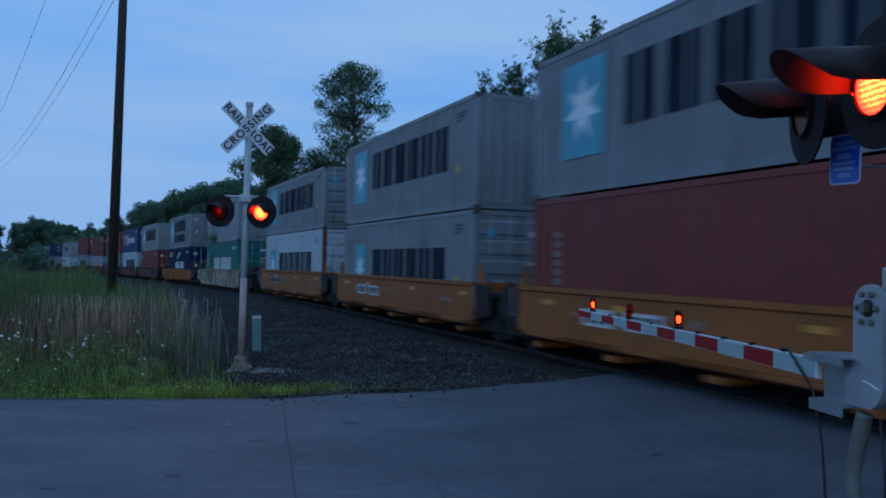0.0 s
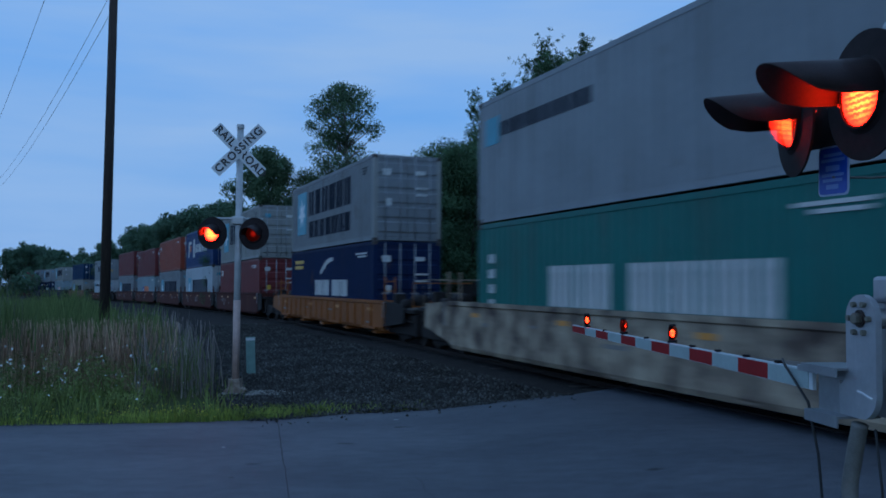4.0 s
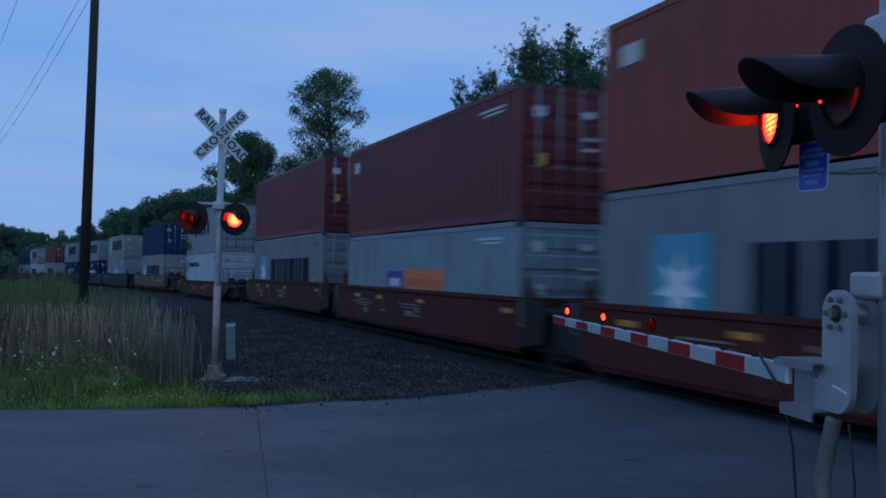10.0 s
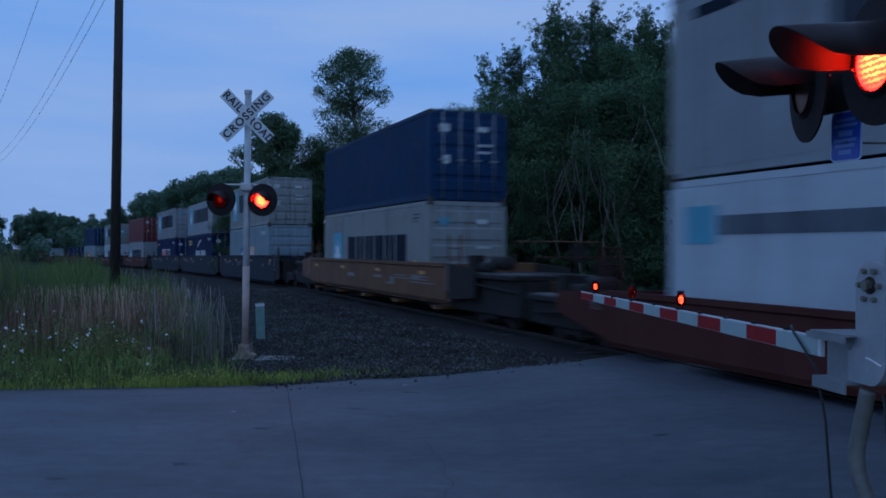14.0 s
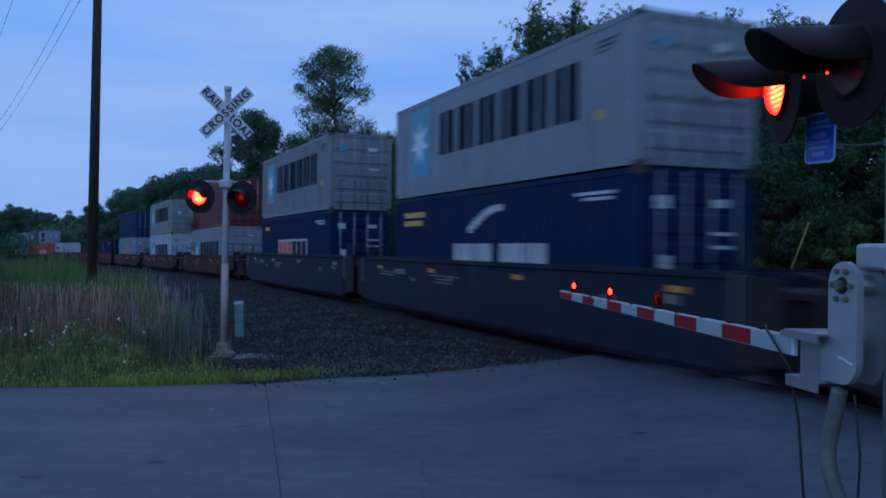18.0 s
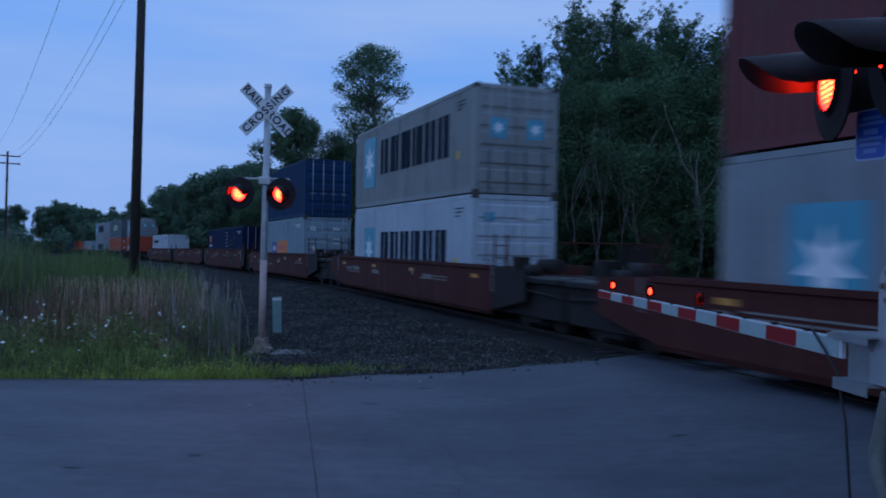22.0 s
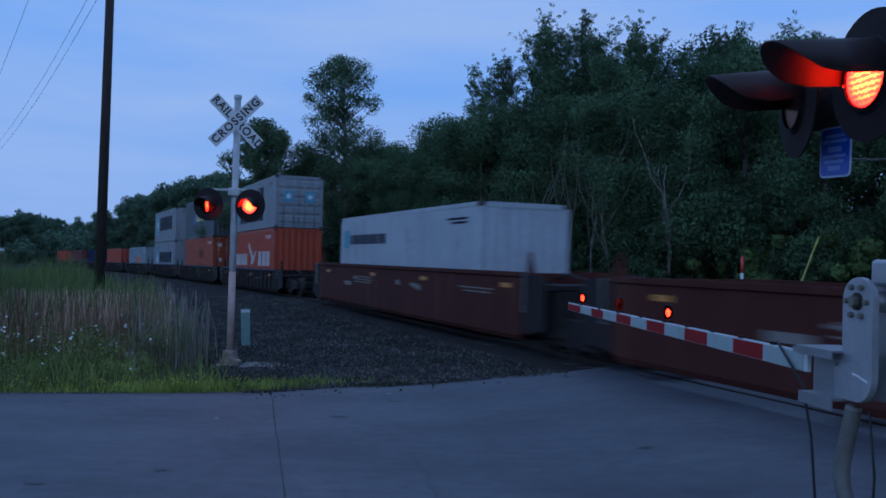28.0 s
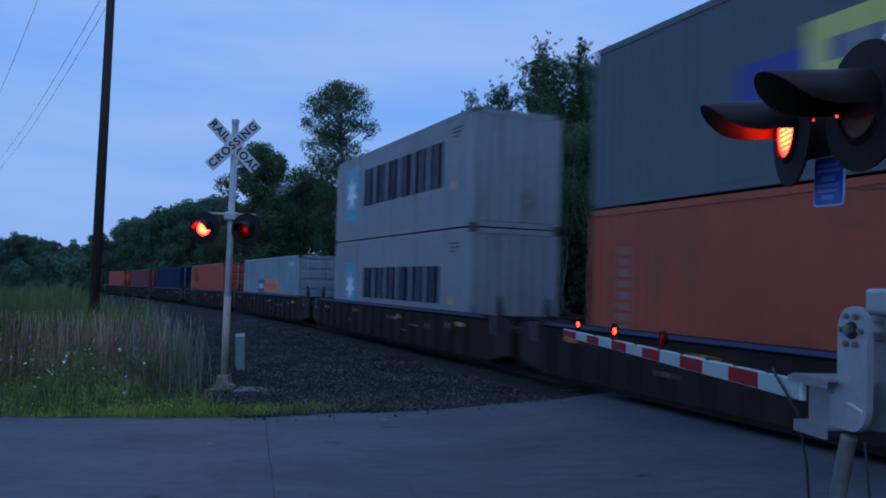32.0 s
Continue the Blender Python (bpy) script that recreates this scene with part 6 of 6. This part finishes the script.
def build_trees():
    rs = random.Random(11)
    lf, lp, far = M["leaf"], M["leaf_b"], M["leaf_far"]
    broad = [tree_meshes(20 + i, 10.0, 1.4, 2.4, 64, 34000, 0.060, lf, M["bark"], "round", 1 + i % 3) for i in range(4)]
    airy = [tree_meshes(40 + i, 12.0, 2.6, 2.2, 50, 17000, 0.065, lf, M["bark"], "cone") for i in range(2)]
    poplar = tree_meshes(61, 15.0, 2.6, 2.40, 280, 49000, 0.064, lp, M["pale_bark"], "poplar")
    oak = tree_meshes(62, 11.2, 2.0, 2.3, 95, 38000, 0.095, lp, M["bark"], "round", 2)
    spiky = [tree_meshes(70 + i, 13.0, 5.0, 2.7, 44, 26000, 0.046, lf, M["bark"], "spiky") for i in range(2)]
    # bushes whose leaf colour is brightened as lit
    fresh = [tree_meshes(85 + i, 2.2, 0.1, 1.3, 26, 9000, 0.055, M["leaf_lit"], M["bark"], "round", 3) for i in range(2)]
    bush = [tree_meshes(80 + i, 2.6, 0.2, 1.3, 26, 9000, 0.055, lf, M["bark"], "round", 3) for i in range(3)]
    distant = [tree_meshes(90 + i, 11.0, 0.6, 3.2, 50, 11000, 0.17, far, M["bark"], "round", 2) for i in range(3)]
    wood = [tree_meshes(100 + i, 10.0, 0.8, 2.8, 60, 20000, 0.085, lf, M["bark"], "round", 2) for i in range(3)]
    snags = []
    for k in range(3):
        rk = random.Random(70 + k)

        def limb(p, ax, ay, n):
            pts = [p]
            for _ in range(n):
                ln = rk.uniform(0.45, 0.8)
                ax, ay = ax * 0.72 + rk.uniform(-0.25, 0.25), ay * 0.72 + rk.uniform(-0.25, 0.25)
                p = (p[0] + ln * math.sin(ax), p[1] + ln * math.sin(ay), p[2] + ln * math.cos(ax) * math.cos(ay))
                pts.append(p)
            return pts
        main = limb((0, 0, 0), 0, 0, 9)
        meshes = [("stem", to_mesh("stem", tube(main, 0.062, 6, 0.25), M["grey_bark"], True))]
        for n in (3, 4, 5, 6, 7):
            bough = limb(main[n], rk.choice((-1, 1)) * rk.uniform(0.4, 0.8), rk.uniform(-0.5, 0.5), 5)
            meshes.append(("branch", to_mesh("branch", tube(bough, 0.026, 5, 0.25), M["grey_bark"], True)))
        snags.append(meshes)
    # the tall pair beyond the bend
    plant_tree(poplar, -6.0, 58.0, 1.06, 40, "tall slender cottonwood with a light airy crown", group="trees beyond the track")
    plant_tree(oak, -11.95, 58.5, 1.0, 80, "dark round-crowned tree with gaps of sky", group="trees beyond the track")
    plant_tree(broad[1], -9.2, 60.5, 0.98, 10, "smaller leafy tree between two taller ones", group="trees beyond the track")
    plant_tree(broad[2], -15.6, 63.0, 0.74, 130, "smaller leafy tree beside a taller one", group="trees beyond the track")
    plant_tree(broad[0], -4.2, 62.0, 0.88, 200, "smaller leafy tree below a tall cottonwood", group="trees beyond the track")
    # the wood behind the train
    for row, (o0, hs) in enumerate(((9.2, 0.86), (12.0, 1.0), (16.0, 1.05), (21.0, 1.08))):
        s = -9.0 + row * 1.3
        while s < (54, 62, 76, 90)[row]:
            q, th = on_track(s, o0 + rs.uniform(-0.9, 0.9))
            peak = 0.95 + 0.12 * math.exp(-((s - 33) / 5.5) ** 2) + 0.10 * smooth((s - 46) / 5) - 0.10 * smooth((25 - s) / 12)
            sc = hs * peak * rs.uniform(0.88, 1.08)
            m = airy[rs.randrange(2)] if abs(s - 34) < 6 and row < 2 and rs.random() < 0.3 else broad[rs.randrange(4)] if row < 2 else wood[rs.randrange(3)]
            plant_tree(m, q.x, q.y, sc * (0.95 if m in airy else 1.0), rs.uniform(0, 360), "dense dark green woodland tree behind the railway", group="trees behind the track")
            s += rs.uniform(2.3, 3.3) + 0.35 * row
    for s, h, k in ((37.2, 14.3, 0), (36.0, 13.2, 1), (33.0, 13.3, 1), (31.6, 12.4, 0), (29.8, 12.1, 0), (28.0, 11.2, 1), (42.4, 12.5, 1), (40.6, 13.0, 0), (24.5, 10.6, 1), (21.0, 9.8, 0)):
        q, th = on_track(s, 12.0)
        plant_tree(spiky[k], q.x, q.y, 0.955 * h / 13.0, 50 * s, "spiky-topped tree standing above the wood", group="trees behind the track")
    # undergrowth along the edge of the wood
    s = -8.0
    while s < 60:
        q, th = on_track(s, (8.7 if s < 21 else 7.6) + rs.uniform(-0.5, 0.8))
        plant_tree(fresh[rs.randrange(2)] if s < 21 else bush[rs.randrange(3)], q.x, q.y, rs.uniform(1.1, 1.45) if s < 21 else rs.uniform(0.75, 1.25), rs.uniform(0, 360), "dense low bush at the edge of the wood", "bush", "bush", "bushes along the track")
        s += rs.uniform(1.5, 2.3)
    for o in (10.8, 14.5):
        s = -8.0
        while s < 50:
            q, th = on_track(s, o + rs.uniform(-0.8, 0.8))
            plant_tree(bush[rs.randrange(3)], q.x, q.y, rs.uniform(1.0, 1.5), rs.uniform(0, 360), "shaded bush deep in the wood", "bush", "bush", "bushes in the wood")
            s += rs.uniform(1.9, 2.7)
    for s, o in ((21, 7.2), (23.6, 7.3), (24.6, 7.0), (26.2, 7.2), (28.6, 7.3), (33, 7.4)):
        q, th = on_track(s, o)
        t = thing("bare_stem", pose(q.x, q.y, -0.1, 0, 0, s * 50), "thin pale bare tree stem at the edge of the wood", "tree stem", "bare stems")
        for piece, me in snags[int(s * 10) % 3]:
            part(piece, me, None, t)
    # further trees beyond the bend and along the horizon
    for x, y, sc in ((-21, 95, 0.84), (-25, 100, 0.98), (-29, 104, 0.94), (-33, 108, 0.92), (-17, 88, 0.82), (-37, 118, 0.88), (-42, 125, 0.88), (-12, 84, 0.95), (-47, 135, 0.95), (-7, 80, 0.9), (-2, 78, 0.95), (3, 74, 0.95), (9, 72, 1.0), (-27, 122, 1.1), (-20, 115, 1.1), (-23, 92, 0.86), (-27, 98, 0.92), (-31, 103, 0.88), (-35, 112, 0.86), (-19.5, 90, 0.80), (-15, 86, 0.80), (-39, 116, 0.8), (-24, 108, 0.9), (-30, 116, 0.9), (-36, 124, 0.9), (-46, 128, 0.8), (-54, 140, 0.8)):
        plant_tree(distant[rs.randrange(3)], x, y, sc * 1.13, rs.uniform(0, 360), "distant dark tree near the horizon", group="distant trees")
    for x, y, sc in ((-114, 238, 1.34), (-120, 241, 1.22), (-108, 244, 1.16), (-117, 246, 1.30), (-126, 238, 1.2), (-132, 240, 1.1), (-138, 236, 1.15), (-103, 230, 1.10), (-97, 232, 1.02), (-91, 230, 1.12), (-86, 226, 1.06), (-81, 220, 1.10), (-76, 214, 1.05),
                     (-72, 206, 1.1), (-68, 196, 1.05), (-64, 186, 1.05), (-60, 176, 1.0), (-56, 166, 1.0), (-100, 240, 1.2), (-88, 240, 1.2), (-78, 230, 1.15)):
        plant_tree(distant[rs.randrange(3)], x, y, sc, rs.uniform(0, 360), "distant dark tree near the horizon", group="distant trees")
    # the land's far edge
    v, f = [], []
    rn = np.random.RandomState(3)
    cen = np.array([[-330 + 6.0 * i, 330 + 30 * math.sin(i * 0.7) - abs(i - 55) * 0.8, 5.0 + 4.5 * rn.rand()] for i in range(110)])
    v, f = leaf_cloud(cen, np.full(110, 6.5), 80000, 0.8, rn)
    cen2 = np.array([[-190 + 3.6 * i, 185 + 12 * math.sin(i * 0.9), 1.5 + 3.0 * rn.rand()] for i in range(60)])
    v2, f2 = leaf_cloud(cen2, np.full(60, 3.6), 30000, 0.42, rn)
    f = np.concatenate([f, f2 + len(v)])
    v = np.concatenate([v, v2])
    tagged(new("far_woods", mesh_np("far_woods", v, f, far)), "far dark line of woods along the horizon", "woods", kind="stuff")


def blades(count, place, h0, h1, width, bend, mat, name, label, cat, seed, tip=0.15, lift=0.0):
    """Grass-like blades: tapered strips of two bent quads."""
    rs = np.random.RandomState(seed)
    P = place(rs, count)
    n = len(P)
    h = h0 + (h1 - h0) * rs.rand(n)
    if P.shape[1] > 3:
        h = h * P[:, 3]
    a = rs.rand(n) * 6.283
    b = rs.rand(n) * 6.283
    w = width * (0.6 + 0.8 * rs.rand(n))
    dx, dy = np.cos(a) * w, np.sin(a) * w
    lean = bend * h * (0.3 + rs.rand(n))
    bx, by = np.cos(b) * lean, np.sin(b) * lean
    z = P[:, 2] + lift * (0.75 + 0.5 * rs.rand(n))
    rows = []
    for t, ww in ((0, 1.0), (0.55, 0.8), (1.0, tip)):
        cx, cy = P[:, 0] + bx * t * t, P[:, 1] + by * t * t
        cz = z + h * t * (1 - 0.25 * bend * t)
        rows.append(np.stack([cx - dx * ww, cy - dy * ww, cz], 1))
        rows.append(np.stack([cx + dx * ww, cy + dy * ww, cz], 1))
    v = np.stack(rows, 1).reshape(-1, 3)
    i = np.arange(n)[:, None] * 6
    f = np.concatenate([i + np.array([[0, 1, 3, 2]]), i + np.array([[2, 3, 5, 4]])], 0)
    return tagged(new(name, mesh_np(name, v, f, mat)), label, cat, kind="stuff")


def off_np(x, y):
    s = -x * math.sin(TRACK_A) + y * math.cos(TRACK_A)
    n = x * math.cos(TRACK_A) + y * math.sin(TRACK_A)
    d = np.clip(s - BEND_S, 0, BEND_L)
    return n - FACE_P + d * d / (2 * BEND_R) + np.clip(s - BEND_S - BEND_L, 0, None) * BEND_L / BEND_R


FE = np.array(FAR_EDGE, dtype=float)


def field(x0, x1, y0, y1, keep):
    def place(rs, count):
        x, y = x0 + (x1 - x0) * rs.rand(count * 3), y0 + (y1 - y0) * rs.rand(count * 3) ** 1.35
        edge = np.interp(x, FE[:, 0], FE[:, 1])
        off = off_np(x, y)
        ok = (y > edge + 0.03) & keep(x, y, y - edge, off, rs)
        x, y = x[ok][:count], y[ok][:count]
        return np.stack([x, y, -0.11 - np.array([fall(a, b) for a, b in zip(x, y)]), np.ones(len(x))], 1)
    return place


def build_plants():
    # clumps of reeds: straw stalks with green tops
    def reed_keep(x, y, d, off, rs):
        lump = np.sin(x * 1.1 + 0.6 * y) * 0.5 + np.sin(y * 0.8 - x * 0.3) * 0.5
        return (d > 4.4 + 0.5 * lump) & (off < -6.9 + 0.4 * lump) & (off > -40)
    blades(25000, field(-22, -3.2, 15.5, 30, lambda x, y, d, off, rs: reed_keep(x, y, d, off, rs) & (d < 7.2 + 0.8 * np.sin(x * 0.9))), 0.95, 1.45, 0.0075, 0.10, M["reed"], "reed_stalks", "dry straw-coloured reed stalks in a dense stand", "reeds", 1, 0.5)

    def mound(place):
        """Heights that swell into a rounded stand and sink towards the track."""
        def shaped(rs, count):
            P = place(rs, count)
            x, y = P[:, 0], P[:, 1]
            P[:, 3] = np.clip(0.62 + 0.42 * np.exp(-((x + 11.2 + 0.25 * (y - 24)) / 2.6) ** 2) + 0.10 * np.sin(x * 1.7 + y) + 0.06 * np.sin(3.1 * x), 0.45, 1.15) * np.clip((-off_np(x, y) - 6.0) / 3.0, 0.35, 1.0)
            return P
        return shaped
    blades(26000, mound(field(-30, -4.5, 17.0, 45, lambda x, y, d, off, rs: reed_keep(x, y, d - 1.6, off, rs))), 1.2, 2.0, 0.016, 0.22, M["reed_green"], "reed_leaves", "fresh green reeds behind the dry stalks", "reeds", 2)
    blades(2600, field(-22, -3.6, 16.0, 24, lambda x, y, d, off, rs: reed_keep(x, y, d, off, rs) & (d < 7.5)), 0.35, 0.75, 0.012, 0.25, M["reed_green"], "reed_tops", "green leaves over the dry stalks", "reeds", 23, lift=0.95)

    def tall_keep(x, y, d, off, rs):
        return (d > 3.6) & (rs.rand(len(x)) < np.exp(-((x + 9.7 + 0.45 * (y - 17.5)) / 0.75) ** 2))
    blades(650, field(-14, -7.0, 15.5, 20.5, tall_keep), 1.6, 2.6, 0.006, 0.12, M["reed_dull"], "tall_reeds", "tall greyish reed stalks", "reeds", 24, 0.4)
    blades(1300, field(-14, -7.0, 15.5, 20.5, tall_keep), 0.5, 1.1, 0.011, 0.3, M["reed_green"], "tall_reed_leaves", "green leaves among tall reed stalks", "reeds", 25, lift=1.1)

    def edge_keep(x, y, d, off, rs):
        return (d > 3.3) & (off > -7.8) & (off < -6.1) & (x < -4.15) & (rs.rand(len(x)) < np.clip((-5.9 - off) / 1.2, 0.05, 1))
    blades(2000, field(-12, -3.4, 15.0, 28, edge_keep), 0.70, 1.45, 0.009, 0.16, M["reed_grey"], "thin_reeds", "thin greyish reed stalks at the edge of the stand", "reeds", 21, 0.5)
    blades(900, field(-12, -3.4, 15.0, 28, edge_keep), 0.4, 1.0, 0.012, 0.3, M["reed_green"], "thin_reed_leaves", "sparse green leaves among thin reeds", "reeds", 22, lift=0.3)

    def weed_keep(x, y, d, off, rs):
        lump = np.sin(x * 1.7 + 0.4 * y) + np.sin(x * 3.1 - 1.3 * y) + 0.6 * np.sin(x * 6.3 + 2.1 * y)
        return (d > 0.8) & (d < 4.8) & (off < -6.3) & ((x < -5.0) | (d < 2.0)) & (rs.rand(len(x)) < 0.25 + 0.5 * (lump > 0.2))
    blades(11000, field(-24, -3.4, 10, 22, weed_keep), 0.20, 0.52, 0.011, 0.45, M["weed"], "tall_weeds", "tall dark green roadside weeds", "weeds", 3)

    # bushy weeds in front of the reeds
    rs = np.random.RandomState(31)
    P = field(-24, -4.6, 11, 18, lambda x, y, d, off, rs: (d > 1.0 + 0.25 * np.sin(2.3 * x)) & (d < 4.9) & (off < -6.9) & ((x < -5.6) | (d < 3.4)))(rs, 460)
    deep = (P[:, 1] - np.interp(P[:, 0], FE[:, 0], FE[:, 1]))
    cen = np.stack([P[:, 0], P[:, 1], -0.08 + (0.10 + 0.16 * np.clip(deep - 1, 0, 2.2)) * (0.6 + 0.9 * rs.rand(len(P)))], 1)
    v, f = leaf_cloud(cen, 0.16 + 0.20 * rs.rand(len(P)), 46000, 0.021, rs, 0.9)
    v[:, 2] = np.maximum(v[:, 2], -0.10)
    tagged(new("weed_clumps", mesh_np("weed_clumps", v, f, M["shrub"])), "bushy muted green weeds before the reeds", "weeds", kind="stuff")

    def verge_keep(x, y, d, off, rs):
        return (d > 0.30 + 0.09 * np.sin(x * 5.3) + 0.05 * np.sin(x * 17.0)) & ((d < 1.1 + 0.35 * np.sin(x * 1.3)) & (off < -5.6)) | ((d < 0.55 + 0.25 * np.sin(x * 2.1)) & (off < -3.4))
    blades(26000, field(-26, 0.2, 9, 17, verge_keep), 0.06, 0.26, 0.006, 0.5, M["grass"], "verge_grass", "bright green grass along the road edge", "grass", 4)

    blades(5000, field(-4.4, 1.0, 12, 16.5, lambda x, y, d, off, rs: (d < 0.75 + 0.3 * np.sin(x * 2.1)) & (off < -3.0) & (rs.rand(len(x)) < np.clip((0.9 - x) / 3.5, 0, 1))), 0.08, 0.28, 0.007, 0.5, M["grass"], "verge_grass_tufts", "green grass tufts at the ballast edge", "grass", 14)

    def mat_keep(x, y, d, off, rs):
        return (off < -7.0) & (d > 1.0)
    blades(16000, field(-70, -3.6, 26, 95, mat_keep), 0.5, 1.2, 0.030, 0.4, M["reed_green"], "rough_grass", "rough grass over the open ground", "grass", 6)

    def scrub_keep(x, y, d, off, rs):
        return (off > -6.6) & (off < -6.0)
    blades(900, field(-12, -2, 15, 40, scrub_keep), 0.15, 0.5, 0.010, 0.4, M["weed"], "ballast_weeds", "scattered weeds at the ballast edge", "weeds", 8)
    # flower heads
    for name, mat, n, z0, z1, r, seed, keep, lab in (
            ("daisies", M["petal"], 420, 0.28, 1.0, 0.019, 5, lambda x, y, d, off, rs: (d > 0.7) & (d < 4.6) & (off < -6.9) & (x < -4.6) & (rs.rand(len(x)) < 0.35 + 0.6 * np.exp(-((x + 7.2) / 1.6) ** 2)), "small white daisies among the weeds"),
            ("yellow_flowers", M["yellow"], 3000, 0.08, 0.24, 0.009, 7, lambda x, y, d, off, rs: (d < 1.3) & (off < -5.6) & (np.exp(-((x + 4.3) / 1.2) ** 2) > rs.rand(len(x))), "small yellow flowers along the verge")):
        rs = np.random.RandomState(seed)
        P = field(-16, -1.5, 10.5, 18, keep)(rs, n)
        vs, fs = [], []
        for x, y, *_ in P:
            z = z0 + (z1 - z0) * rs.rand() - 0.1
            rr = r * (0.6 + 0.8 * rs.rand())
            ax = Vector((rs.normal() * 0.6, -0.7 + rs.normal() * 0.5, 0.8)).normalized().to_track_quat('Z', 'Y')
            b = len(vs)
            c = Vector((x, y, z))
            vs.append(tuple(c + ax @ Vector((0, 0, rr * 0.35))))
            for k in range(8):
                a = k * math.pi / 4
                vs.append(tuple(c + ax @ Vector((rr * math.cos(a), rr * math.sin(a), 0))))
            fs += [(b, b + 1 + k, b + 1 + (k + 1) % 8) for k in range(8)]
        tagged(new(name, sheet(name, vs, fs, mat)), lab, "flowers", kind="stuff")


# ======== what moves ========
RUN = [0.0, 49.26, 100.45, 153.18, 208.12, 262.79, 319.12, 376.93, 436.48]
FLASH, FLASH_MID = 1.081, 5.875


def travelled(t):
    """Metres that the train has run since the start."""
    i = min(int(t // 4), 7)
    x = (t - 4 * i) / 4

    def slope(j):
        a, b = max(j - 1, 0), min(j + 1, 8)
        return (RUN[b] - RUN[a]) / (b - a)
    a, b = RUN[i], RUN[i + 1]
    return (2 * x ** 3 - 3 * x ** 2 + 1) * a + (x ** 3 - 2 * x ** 2 + x) * slope(i) + (-2 * x ** 3 + 3 * x ** 2) * b + (x ** 3 - x ** 2) * slope(i + 1)


def motions():
    times = [2.0 * k for k in range(17)]
    for ob, mid, z in MOVERS:
        rows = []
        for t in times:
            at = mid - travelled(t)
            q, th = on_track(at, HALF)
            (a, _), (b, _) = on_track(at - 6, HALF), on_track(at + 6, HALF)
            za, zb = fall(a.x, a.y), fall(b.x, b.y)
            tilt = math.degrees(math.atan2(za - zb, 12))
            rows.append((t, pose(q.x, q.y, z - (za + zb) / 2, tilt, 0, math.degrees(th))))
        walk(ob, rows)
    for ob, at, phase in FLIPS:
        # lit side forward while its half of the beat lasts
        lag = 0.13 if phase.endswith('L') else 0.0
        mid = FLASH_MID + lag + (0 if phase[0] == 'F' else FLASH / 2)
        on = lambda t: abs((t - mid + FLASH / 2) % FLASH - FLASH / 2) <= FLASH / 4
        ang = 0 if on(0.0) else 180
        rows = [(0.0, pose(*at, 0, 0, ang))]
        k = math.ceil((0.12 - mid - FLASH / 4) / (FLASH / 2))
        while True:
            t = mid + FLASH / 4 + k * FLASH / 2
            if t > 31.8:
                break
            late = (0.08 if on(t - 0.1) else -0.03) if lag else 0.015 if on(t - 0.1) == (phase[0] == 'F') else 0.045
            w = 1.0 if lag else 0.40
            for d, a in ((-0.045 * w - 0.025, 0), (-0.045 * w, 0), (-0.015 * w, 60), (0.015 * w, 120), (0.045 * w, 180), (0.045 * w + 0.025, 180)):
                rows.append((t + late + d, pose(*at, 0, 0, ang + a)))
            ang += 180
            k += 1
        rows.append((32.0, pose(*at, 0, 0, ang)))
        walk(ob, rows)


build_ground()
build_bed()
build_road()
build_rails()
build_crossbuck_signal()
build_gate()
build_small_posts()
build_poles()
build_train()
build_trees()
build_plants()
build_stones()
motions()
